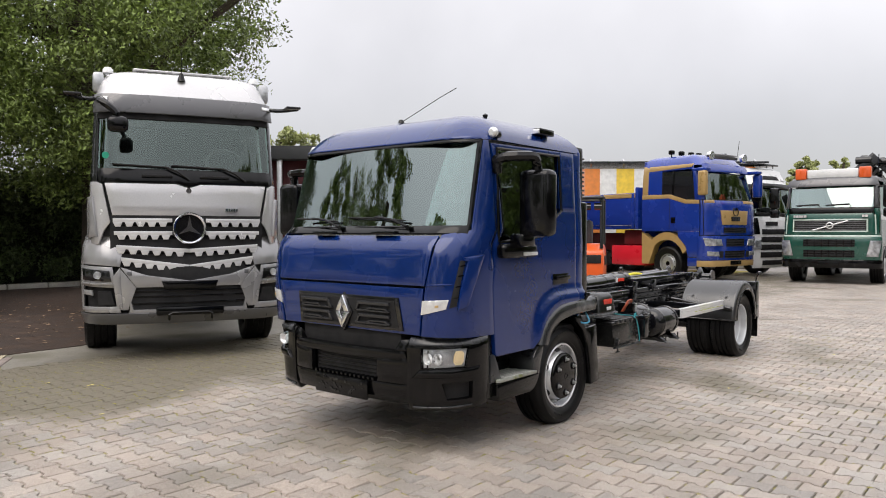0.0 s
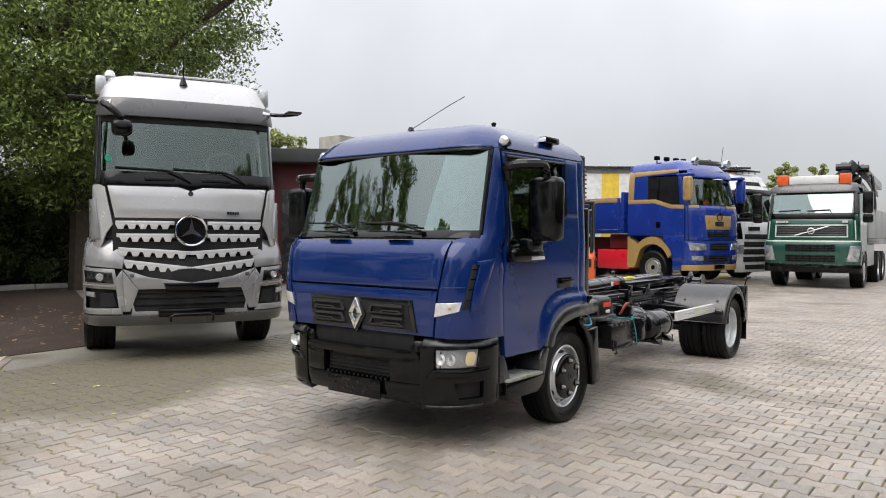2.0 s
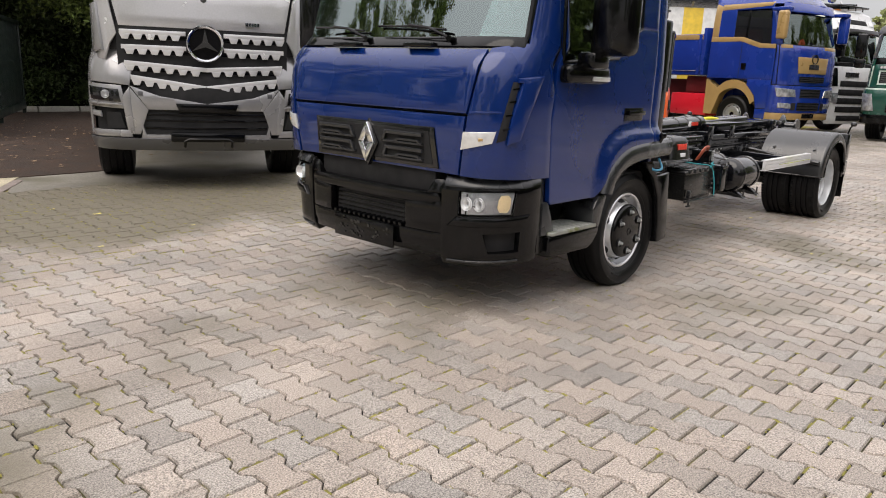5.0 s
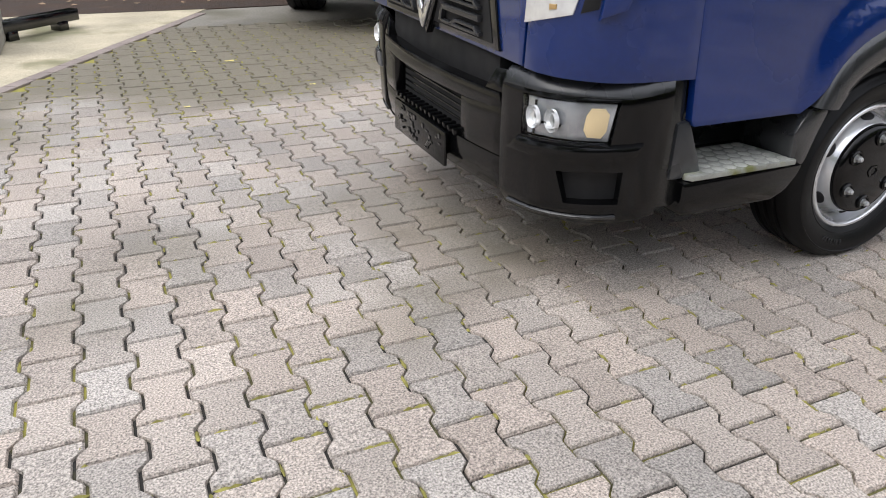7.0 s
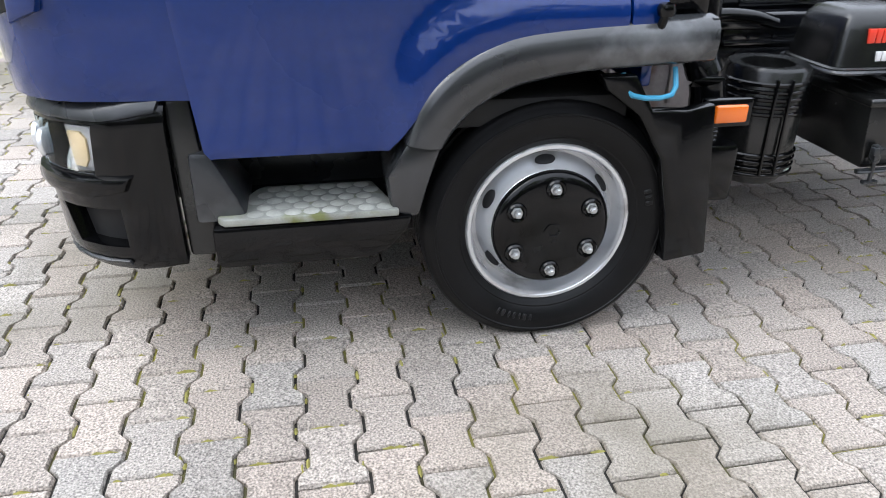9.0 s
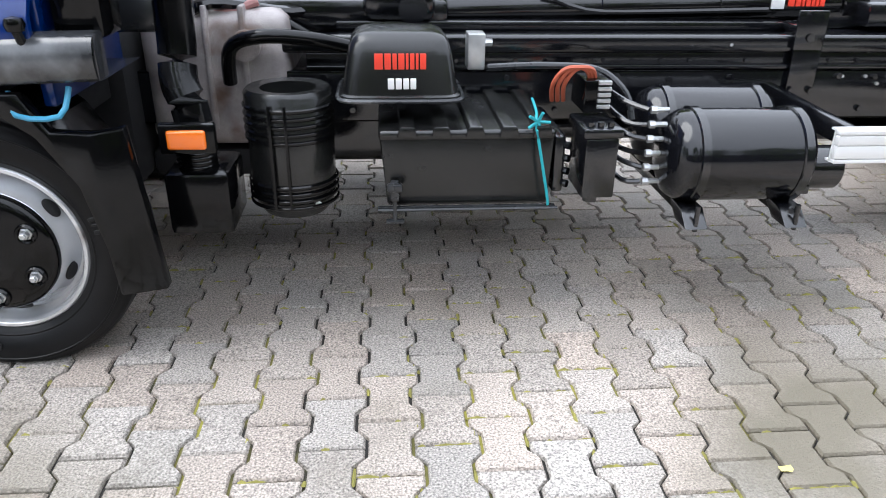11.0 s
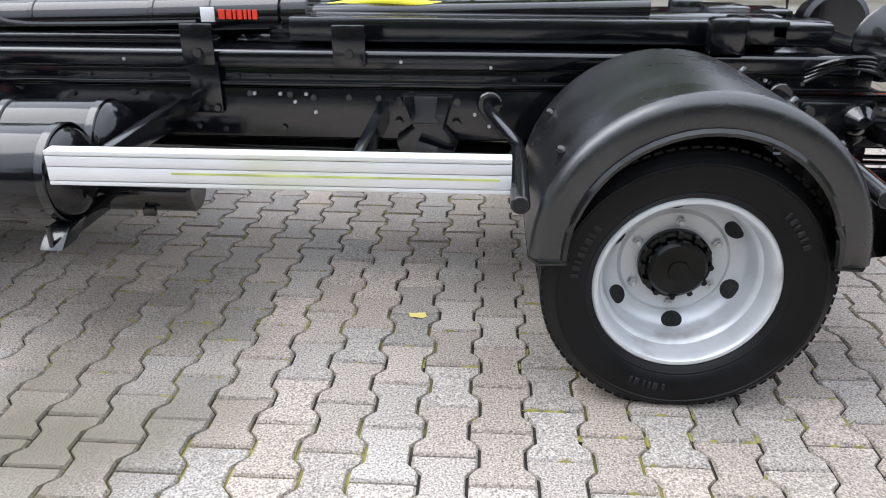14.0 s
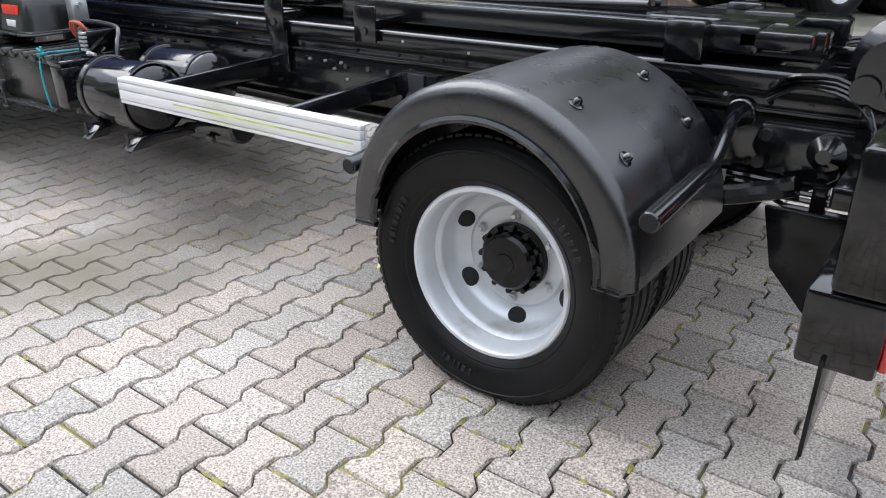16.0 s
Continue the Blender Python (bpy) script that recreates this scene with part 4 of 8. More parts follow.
    # cab inside: dashboard, wheel, seats
    g = Geo()
    g.box(-1.14, -0.78, -0.88, 0.88, 1.25, 1.50, 0.05, 3)
    g.box(-1.06, -0.80, -0.60, -0.20, 1.46, 1.58, 0.05, 3)
    g.box(-0.95, -0.70, -0.05, 0.30, 1.2, 1.52, 0.04, 3)
    part("dashboard", g, INNER, truck)
    g = Geo()
    rim = [(-0.72 + 0.10 * math.sin(a), -0.42 + 0.21 * math.cos(a), 1.56 + 0.17 * math.sin(a)) for a in [i * math.pi / 12 for i in range(25)]]
    g.tube(rim, 0.016, 8)
    g.tube([(-0.72, -0.62, 1.56), (-0.74, -0.42, 1.54), (-0.72, -0.22, 1.56)], 0.02, 8)
    part("steering_wheel", g, PLASTIC, truck)
    for y in (-0.45, 0.45, 0.05):
        g = Geo()
        g.box(-0.42, 0.06, y - 0.23, y + 0.23, 1.05, 1.25, 0.05, 3)
        g.box(-0.02, 0.12, y - 0.22, y + 0.22, 1.2, 1.78, 0.05, 3)
        g.box(0.0, 0.10, y - 0.13, y + 0.13, 1.78, 1.95, 0.04, 3)
        part("seat", g, SEAT, truck)
    g = Geo()
    g.box(-1.12, -1.05, -0.10, 0.16, 2.03, 2.09, 0.015)
    part("sensor_pod", g, PLASTIC, truck)
    for k in (-1, 1):
        g = Geo()
        g.box(-0.92, -0.86, k * 0.87, k * 0.91, 1.45, 2.12, 0.015)
        part("pillar_trim", g, SEAT, truck)


def soft_line(pts, k):
    """A flat line of points, rounded."""
    out = []
    for i in range(len(pts) - 1):
        p0, p1, p2, p3 = (Vector(pts[max(0, min(len(pts) - 1, i + o))]) for o in (-1, 0, 1, 2))
        for j in range(k):
            t = j / k
            q = 0.5 * (2 * p1 + (p2 - p0) * t + (2 * p0 - 5 * p1 + 4 * p2 - p3) * t * t + (3 * p1 - p0 - 3 * p2 + p3) * t ** 3)
            out.append((q.x, q.y))
    return out + [pts[-1]]


def build_running_gear():
    for k in (-1, 1):
        marks = ((0.45, (1, .6, 1, .5, .9, .6)), (2.55, (.9, .6, 1, .6, .9, .5, 1, .7)), (4.3, (.5, .9, .4, .5, .9, .5)))
        wheel("front_wheel", truck, 0.010, k * 0.921, 0.369, 0.386, 0.215, 0.247, k, 0.02, POLISH, cap=True, holes=6, pcd=0.131, tread=False, label="front wheel with black nut cover and silver rim", print_on=((4.2, (.5, .8, .5, .6, .4, .8, .5)), (0.2, (.9, .5, .8))))
        wheel("rear_wheel", truck, 4.137, k * 1.008, 0.376, 0.390, 0.225, 0.243, k, 0.160, holes=6, pcd=0.128, label="rear wheel with deep white rim and black hub", print_on=marks)
        wheel("rear_wheel", truck, 4.137, k * 0.715, 0.376, 0.390, 0.225, 0.243, k, 0.160, holes=6, pcd=0.128, seg=24, label="inner twin rear wheel")
        # step
        g = Geo()
        y0, y1 = k * 0.985, k * 0.66
        g.prism([(-0.95, 0.345), (-0.93, 0.335), (-0.53, 0.335), (-0.47, 0.36), (-0.425, 0.41), (-0.405, 0.458), (-0.95, 0.458)], "y", y0, y1, 0.014)
        st = part("step_box", g, PLASTIC, truck)
        g = Geo()
        g.prism([(-0.935, k * 0.96), (-0.915, k * 0.985), (-0.447, k * 0.985), (-0.45, k * 0.96), (-0.50, k * 0.765), (-0.515, k * 0.755), (-0.815, k * 0.755), (-0.835, k * 0.77)], "z", 0.460, 0.482, 0.005)
        tp = part("step_plate", g, TREAD, st, "worn metal step plate with moss")
        for i in range(9):
            for j in range(5):
                px, py = -0.885 + i * 0.05 + (j % 2) * 0.024, 0.958 - j * 0.043
                if -0.90 + (0.985 - py) * 0.42 < px - 0.012 and px + 0.012 < -0.455 - (0.985 - py) * 0.24:
                    g = Geo()
                    g.lathe([(0, 0.004), (0.013, 0.0035), (0.019, 0.0015), (0.023, 0), (0, 0)], (px, k * py, 0.482), "z", 10)
                    part("tread_dimple", g, TREADD, tp)
        g = Geo()
        g.box(-0.96, -0.38, k * 0.64, k * 0.68, 0.44, 0.70, 0.01)
        g.prism([(-0.99, 0.46), (-0.85, 0.462), (-0.875, 0.53), (-0.935, 0.66), (-0.99, 0.66)], "y", k * 0.955, k * 0.66, 0.016)
        part("step_well", g, GREYPLASTIC, truck)
        # wheel arch: outer flare in weathered grey
        g = Geo()
        outl = [(-0.43, 0.668), (-0.40, 0.755), (-0.355, 0.825), (-0.29, 0.882), (-0.20, 0.927), (-0.11, 0.952), (0.05, 0.966), (0.22, 0.973), (0.41, 0.978)]
        inn = [(-0.325, 0.655), (-0.30, 0.695), (-0.265, 0.735), (-0.225, 0.765), (-0.17, 0.795), (-0.10, 0.818), (0.05, 0.842), (0.22, 0.850), (0.41, 0.858)]
        prof = [(0.0, 0.95), (0.03, 0.988), (0.10, 1.003), (0.25, 1.014), (0.55, 1.020), (0.88, 1.012), (0.98, 0.998), (1.0, 0.975), (1.0, 0.66)]
        outl, inn = soft_line(outl, 5), soft_line(inn, 5)
        verts, faces = [], []
        n = len(outl)
        for t, yy in prof:
            for (ax, az), (bx, bz) in zip(outl, inn):
                verts.append((ax + (bx - ax) * t, k * yy, az + (bz - az) * t))
        for r in range(len(prof) - 1):
            for i in range(n - 1):
                q = (r * n + i, r * n + i + 1, (r + 1) * n + i + 1, (r + 1) * n + i)
                faces.append(q if k < 0 else q[::-1])
        g.raw(verts, faces)
        g.box(0.392, 0.412, k * 0.93, k * 1.0, 0.862, 0.974, 0.004)
        part("wheel_arch", g, ARCH, truck, "weathered grey plastic wheel arch")
        # lower arch front part by the step
        g = Geo()
        g.prism([(-0.465, 0.462), (-0.39, 0.445), (-0.36, 0.55), (-0.325, 0.648), (-0.425, 0.662), (-0.478, 0.57)], "y", k * 0.975, k * 0.74, 0.016)
        part("arch_foot", g, ARCH, truck)
        # rear part of the front mudguard with flap
        g = Geo()
        g.prism([(0.10, 0.83), (0.20, 0.83), (0.26, 0.73), (0.36, 0.725), (0.445, 0.74), (0.495, 0.27), (0.36, 0.25), (0.345, 0.40), (0.305, 0.58), (0.22, 0.715), (0.12, 0.79)], "y", k * 1.0, k * 0.955, 0.008)
        g.prism([(0.12, 0.80), (0.22, 0.72), (0.31, 0.58), (0.35, 0.40), (0.36, 0.25), (0.375, 0.25), (0.37, 0.42), (0.33, 0.60), (0.24, 0.74), (0.14, 0.82)], "y", k * 0.96, k * 0.68, 0.003)
        part("front_mudflap", g, PLASTIC, truck)
        g = Geo()
        g.tube([(0.17, k * 0.97, 0.83), (0.19, k * 1.0, 0.775), (0.30, k * 1.01, 0.775), (0.32, k * 0.97, 0.84)], 0.0075, 8, 3)
        part("grab_hook", g, TEXTB, truck, "blue plastic loop")
        g = Geo()
        g.tube([(0.245, k * 1.0, 0.955), (0.245, k * 1.02, 0.99)], 0.012, 8)
        g.lathe([(0, 0.02), (0.02, 0.015), (0.025, 0), (0.02, -0.015), (0, -0.02)], (0.245, k * 1.02, 1.0), "z", 14)
        part("cab_latch", g, PLASTIC, truck)
        # rear mudguard
        g = Geo()
        R, cx, cz = 0.432, 4.14, 0.475
        y_out, y_in = k * 1.075, k * 0.43
        path = [(cx - R + 0.008, 0.468)] + [(cx - R * math.cos(a), cz + R * math.sin(a)) for a in [math.pi * i / 28 for i in range(29)]] + [(cx + R - 0.012, 0.474)]
        nn = len(path)
        prof = [(0.085, 0.0), (0.060, 0.001), (0.032, 0.0), (0.018, -0.004), (0.007, -0.013), (0.001, -0.026), (0.0, -0.04), (0.0, -0.34), (0.0, -0.645), (0.010, -0.645), (0.010, -0.03), (0.085, -0.02)]
        verts, faces = [], []
        for d, o in prof:
            for i, (px, pz) in enumerate(path):
                a = math.pi * min(max(i - 1, 0), 28) / 28
                verts.append((px + d * math.cos(a), y_out - k * (-o), pz - d * math.sin(a)))
        for r in range(len(prof) - 1):
            for i in range(nn - 1):
                q = (r * nn + i, r * nn + i + 1, (r + 1) * nn + i + 1, (r + 1) * nn + i)
                faces.append(q if k > 0 else q[::-1])
        g.raw(verts, faces)
        mg = part("rear_mudguard", g, GUARD, truck, "glossy black rear mudguard")
        g = Geo()
        g.tube([(px + 0.09 * math.cos(math.pi * min(max(i - 1, 0), 28) / 28), y_out, pz - 0.09 * math.sin(math.pi * min(max(i - 1, 0), 28) / 28)) for i, (px, pz) in enumerate(path)], 0.011, 6)
        part("mudguard_bead", g, SATIN, mg)
        for px, sx in ((path[0][0], 1), (path[-1][0], -1)):
            g = Geo()
            pz = path[0][1] if sx > 0 else path[-1][1]
            g.tube([(px + sx * 0.09, y_out, pz), (px + sx * 0.02, y_out, pz - 0.003), (px, y_out - k * 0.03, pz - 0.003), (px, y_out - k * 0.60, pz)], 0.009, 8)
            part("end_bead", g, SATIN, mg)
        for a in (0.62, 2.05, 2.45):
            for o in (0.12, 0.52):
                g = Geo()
                m = Matrix.Translation((cx - R * math.cos(a), k * (1.075 - o), cz + R * math.sin(a))) @ Matrix.Rotation(a - math.pi / 2, 4, "Y")
                g.lathe([(0, 0.019), (0.007, 0.019), (0.011, 0.014), (0.013, 0.004), (0.020, 0.002), (0.020, 0)], (0, 0, 0), "z", 10, m)
                part("mudguard_bolt", g, CHASSIS, mg)
        for ex, ez, mx, mz, tx, tz in ((3.682, 0.608, 3.685, 0.640, 3.60, 0.700), (4.577, 0.646, 4.580, 0.668, 4.552, 0.742)):
            g = Geo()
            g.tube([(tx, k * 0.315, tz), (tx, k * 0.40, tz - 0.005), (mx, k * 0.62, mz + 0.008), (mx, k * 0.72, mz)], 0.018, 12, 4)
            g.cyl((mx, k * 0.70, mz), (ex, k * 1.045, ez), 0.026, 16, 0.003)
            g.cyl((tx, k * 0.312, tz), (tx, k * 0.335, tz), 0.042, 14, 0.004)
            g.cyl((tx, k * 0.335, tz), (tx, k * 0.36, tz), 0.016, 6)
            stay = part("mudguard_stay", g, CHASSIS, truck)
            g = Geo()
            # near-black disc painted as the bore's shaded depth
            g.cyl((ex, k * 1.043, ez), (ex, k * 1.047, ez), 0.020, 14)
            part("stay_bore", g, DARK, stay)
    # axles
    g = Geo()
    g.cyl((0, -0.9, 0.40), (0, 0.9, 0.40), 0.06, 14)
    part("front_axle", g, CHASSIS, truck)
    g = Geo()
    g.cyl((4.12, -0.75, 0.368), (4.12, 0.75, 0.368), 0.075, 14)
    g.lathe([(0, -0.17), (0.10, -0.15), (0.19, -0.05), (0.20, 0.05), (0.12, 0.15), (0, 0.18)], (4.12, 0, 0.37), "x", 20)
    part("rear_axle", g, CHASSIS, truck)
    for k in (-1, 1):
        g = Geo()
        g.tube([(3.35, k * 0.40, 0.56), (3.7, k * 0.40, 0.47), (4.12, k * 0.40, 0.46), (4.5, k * 0.40, 0.50), (4.75, k * 0.40, 0.58)], 0.03, 8, 3)
        g.box(4.0, 4.24, k * 0.36, k * 0.44, 0.42, 0.52, 0.01)
        part("leaf_spring", g, CHASSIS, truck)
    g = Geo()
    g.cyl((0.6, 0, 0.48), (4.0, 0, 0.42), 0.05, 12)
    part("drive_shaft", g, CHASSIS, truck)
    g = Geo()
    # plain dark blocks, also filling the underbody against light from beyond
    g.box(-0.9, 0.28, -0.42, 0.42, 0.36, 0.98, 0.05)
    g.box(0.28, 0.75, -0.30, 0.42, 0.36, 0.47, 0.03)
    g.box(-1.25, -0.9, -0.62, 0.62, 0.40, 0.9, 0.02)
    part("engine", g, DARK, truck)
    g = Geo()
    # plain box added between the rails to keep light from under the truck
    g.box(0.75, 1.75, -0.29, 0.29, 0.40, 0.74, 0.06, 3)
    part("underbody_filler", g, CHASSIS, truck)
    g = Geo()
    g.box(0.33, 0.55, -0.70, -0.50, 0.93, 1.03, 0.03)
    part("gearbox_cover", g, GREYPLASTIC, truck)


def build_chassis():
    rnd = random.Random(5)
    for k in (-1, 1):
        yf = k * 0.31
        g = Geo()
        # C-section main rail
        g.box(-0.6, 4.98, yf, yf - k * 0.008, 0.565, 0.745, 0.002)
        g.box(-0.6, 4.98, yf, yf - k * 0.07, 0.737, 0.745, 0.002)
        g.box(-0.6, 4.98, yf, yf - k * 0.07, 0.565, 0.573, 0.002)
        rail = part("frame_rail", g, CHASSIS, truck)
        g = Geo()
        g.box(0.85, 4.85, yf - k * 0.012, yf - k * 0.08, 0.748, 0.806, 0.004)
        part("spacer_rail", g, CHASSIS, truck)
        g = Geo()
        g.box(0.85, 4.85, yf + k * 0.006, yf - k * 0.010, 0.750, 0.764, 0.003)
        part("spacer_lip", g, CHASSIS, truck)
        g = Geo()
        g.box(0.70, 4.80, yf + k * 0.008, yf - k * 0.07, 0.806, 0.868, 0.013, 3)
        part("subframe_rail", g, CHASSIS, truck)
        # bolts
        g = Geo()
        x = 0.9
        while x < 4.9:
            if not 3.72 < x < 4.5:
                for z in (0.72, 0.60):
                    if rnd.random() < 0.7:
                        bx, bz = x + rnd.uniform(-0.02, 0.02), z + rnd.uniform(-0.01, 0.01)
                        g.cyl((bx, yf, bz), (bx, yf + k * 0.012, bz), 0.011, 6)
            if rnd.random() < 0.8:
                g.cyl((x + 0.05, yf - k * 0.012, 0.778), (x + 0.05, yf - k * 0.002, 0.778), 0.008, 6)
            x += 0.105
        tagged(part("rail_bolts", g, CHASSIS, rail), kind="stuff")
        g = Geo()
        for bx, bz in ((2.79, 0.722), (2.88, 0.722), (2.93, 0.695), (2.97, 0.722), (3.0, 0.66), (3.55, 0.66), (3.60, 0.62), (2.35, 0.835), (2.6, 0.835), (3.1, 0.835), (3.3, 0.835), (3.6, 0.82), (4.25, 0.79), (4.5, 0.79), (4.9, 0.70)):
            g.cyl((bx, yf, bz), (bx, yf + k * 0.0095, bz), 0.006, 8)
        tagged(part("rail_holes", g, STEEL, rail), kind="stuff")
        # clamp plates over the subframe
        for px, top in ((2.62, 0.955), (3.13, 0.955)):
            g = Geo()
            g.box(px - 0.055, px + 0.055, yf + k * 0.02, yf + k * 0.032, 0.82, top, 0.004)
            if px < 3:
                g.box(px - 0.045, px + 0.06, yf + k * 0.012, yf + k * 0.022, 0.655, 0.83, 0.004)
                for bx in (-0.03, 0.045):
                    g.cyl((px + bx, yf + k * 0.02, 0.675), (px + bx, yf + k * 0.036, 0.675), 0.012, 6)
            g.cyl((px, yf + k * 0.03, 0.862), (px, yf + k * 0.04, 0.862), 0.015, 10)
            g.box(px - 0.04, px + 0.03, yf + k * 0.02, yf - k * 0.12, 0.875, 0.90, 0.004)
            part("clamp_plate", g, CHASSIS, truck)
        # spring shackle bracket
        g = Geo()
        g.prism([(3.30, 0.73), (3.48, 0.73), (3.45, 0.62), (3.50, 0.57), (3.46, 0.50), (3.30, 0.50), (3.28, 0.57), (3.34, 0.62)], "y", yf, yf + k * 0.035, 0.01)
        for bx, bz in ((3.29, 0.705), (3.49, 0.705), (3.29, 0.63), (3.49, 0.63)):
            g.cyl((bx, yf, bz), (bx, yf + k * 0.025, bz), 0.014, 6)
        sb = part("spring_bracket", g, CHASSIS, truck)
        g = Geo()
        g.prism([(3.345, 0.728), (3.425, 0.728), (3.42, 0.66), (3.44, 0.635), (3.33, 0.635), (3.35, 0.66)], "y", yf + k * 0.036, yf + k * 0.045, 0.006)
        part("bracket_face", g, GREYPLASTIC, sb)
        g = Geo()
        g.prism([(4.62, 0.73), (4.86, 0.73), (4.84, 0.60), (4.76, 0.545), (4.66, 0.56), (4.60, 0.66)], "y", yf, yf + k * 0.04, 0.01)
        g.lathe([(0.05, 0), (0.05, k * 0.03), (0.038, k * 0.045), (0.02, k * 0.07), (0, k * 0.07)], (4.80, yf + k * 0.03, 0.675), "y", 18)
        g.cyl((4.63, yf, 0.62), (4.63, yf + k * 0.06, 0.62), 0.018, 8)
        g.cyl((4.64, yf, 0.70), (4.64, yf + k * 0.06, 0.70), 0.018, 8)
        part("rear_spring_hanger", g, CHASSIS, truck)
        # side guard
        g = Geo()
        z0, z1, yo = 0.607, 0.705, k * 0.965
        ya, yb = yo - k * 0.020, yo - k * 0.028
        g.prism([(yo - k * 0.045, z0), (ya, z0), (ya, z1), (yo - k * 0.045, z1), (yo - k * 0.045, z1 - 0.006), (yb, z1 - 0.006), (yb, z0 + 0.006), (yo - k * 0.045, z0 + 0.006)], "x", 2.405, 3.66)
        sg_ = part("side_guard", g, ALU, truck, "pale aluminium side guard with algae streak")
        for a, b in ((z0, z0 + 0.012), (z0 + 0.0135, z0 + 0.052), (z0 + 0.0535, z0 + 0.082), (z0 + 0.0835, z1)):
            g = Geo()
            g.box(2.405, 3.66, yo, yo - k * 0.0195, a, b, 0.003)
            part("guard_strip", g, ALU, sg_)
        g = Geo()
        g.box(2.75, 3.63, yo + k * 0.0006, yo - k * 0.002, z0 + 0.037, z0 + 0.043, 0)
        part("algae_streak", g, bpy.data.materials.get("algae") or mat("algae", (0.50, 0.55, 0.16), 0.7, 0, 0.3, 9), sg_)
        for sx in (2.50, 3.22):
            g = Geo()
            g.prism([(yf, 0.70), (yo - k * 0.03, 0.68), (yo - k * 0.03, 0.62), (yf, 0.62)], "x", sx, sx + 0.035, 0.004)
            part("guard_arm", g, CHASSIS, truck)
        # hook-lift arm rail above
        g = Geo()
        g.box(2.9, 4.72, yf - k * 0.09, yf - k * 0.19, 0.88, 0.965, 0.01)
        g.box(0.95, 2.6, yf - k * 0.10, yf - k * 0.17, 0.86, 0.90, 0.008)
        part("lift_arm", g, CHASSIS, truck)
        g = Geo()
        g.lathe([(0.11, 0), (0.13, k * 0.012), (0.125, k * 0.02), (0.05, k * 0.05), (0.045, k * 0.16), (0.09, k * 0.17), (0.09, k * 0.19), (0, k * 0.19)], (4.92, yf - k * 0.1, 0.90), "y", 28)
        g.lathe([(0, 0), (0.11, 0)], (4.92, yf - k * 0.1, 0.90), "y", 28)
        g.cyl((4.86, yf - k * 0.05, 0.86), (4.86, yf + k * 0.10, 0.86), 0.03, 12)
        part("guide_roller", g, CHASSIS, truck)
        g = Geo()
        g.box(4.30, 4.42, yf + k * 0.02, yf - k * 0.05, 0.87, 0.985, 0.012)
        g.box(4.40, 4.56, yf - k * 0.02, yf - k * 0.20, 0.90, 0.975, 0.01)
        g.box(4.50, 4.70, yf - k * 0.02, yf - k * 0.20, 0.915, 0.965, 0.01)
        part("lock_claw", g, CHASSIS, truck)
        # rear lamp carrier and flap
        g = Geo()
        g.box(4.90, 5.06, k * 0.96, k * 0.50, 0.37, 0.55, 0.012)
        rl = part("lamp_carrier", g, SATIN, truck)
        g = Geo()
        g.box(4.94, 5.06, k * 0.96, k * 0.50, 0.552, 0.86, 0.012)
        part("rear_plate", g, SATIN, truck)
        g = Geo()
        g.box(4.86, 5.0, k * 0.60, yf, 0.60, 0.66, 0.01)
        part("carrier_arm", g, SATIN, truck)
        g = Geo()
        g.box(5.06, 5.075, k * 0.94, k * 0.52, 0.39, 0.53, 0.004)
        part("tail_lamp", g, RED, rl)
        g = Geo()
        g.prism([(k * 0.97, 0.40), (k * 0.52, 0.40), (k * 0.52, 0.14), (k * 0.97, 0.14)], "x", 4.955, 4.965, 0.002)
        fl_ = part("rear_flap", g, PLASTIC, truck)
        g = Geo()
        g.cyl((4.953, k * 0.80, 0.355), (4.945, k * 0.80, 0.355), 0.035, 16)
        part("reflector", g, RED, fl_)
        g = Geo()
        g.tube([(5.0, k * 0.93, 0.85), (5.0, k * 0.95, 0.93), (4.99, k * 0.97, 0.95)], 0.010, 8)
        g.lathe([(0, 0.03), (0.03, 0.018), (0.035, 0), (0.025, -0.02), (0, -0.025)], (4.99, k * 0.98, 0.965), "z", 14)
        part("end_marker", g, SATIN, truck)
        # lower rear plate and brake lines
        g = Geo()
        g.prism([(4.70, 0.55), (4.98, 0.55), (4.98, 0.27), (4.86, 0.25), (4.74, 0.38)], "y", k * 0.52, k * 0.50, 0.004)
        part("spray_plate", g, PLASTIC, truck)
        for z in (0.575, 0.555, 0.53):
            g = Geo()
            g.tube([(4.55, k * 0.36, z), (4.68, k * 0.37, z), (4.72, k * 0.37, z - 0.02), (4.98, k * 0.37, z - 0.022)], 0.008, 6)
            part("brake_line", g, SATIN, truck)
        g = Geo()
        g.box(4.79, 4.83, k * 0.36, k * 0.40, 0.49, 0.59, 0.004)
        part("line_clamp", g, SATIN, truck)
        for j in range(4):
            g = Geo()
            o = j * 0.012
            g.tube([(4.62, k * 0.33, 0.79 + o), (4.70, k * (0.36 + o), 0.84 + o), (4.82, k * 0.38, 0.83 + o), (4.90, k * 0.40, 0.76), (4.91, k * (0.42 + o), 0.62), (4.93, k * 0.52, 0.55)], 0.007, 6, 4)
            part("rear_cable", g, SATIN if j else GREYPLASTIC, truck)
    for x in (0.9, 1.9, 2.9, 3.9, 4.9):
        g = Geo()
        g.box(x, x + 0.08, -0.30, 0.30, 0.60, 0.72, 0.006)
        part("cross_member", g, CHASSIS, truck)
    # lift cylinders, pipe, hose and the print on them
    for k in (-1, 1):
        g = Geo()
        a, b = Vector((1.25, k * 0.06, 0.915)), Vector((2.85, k * 0.06, 0.955))
        g.cyl(a, b, 0.068, 24, 0.008)
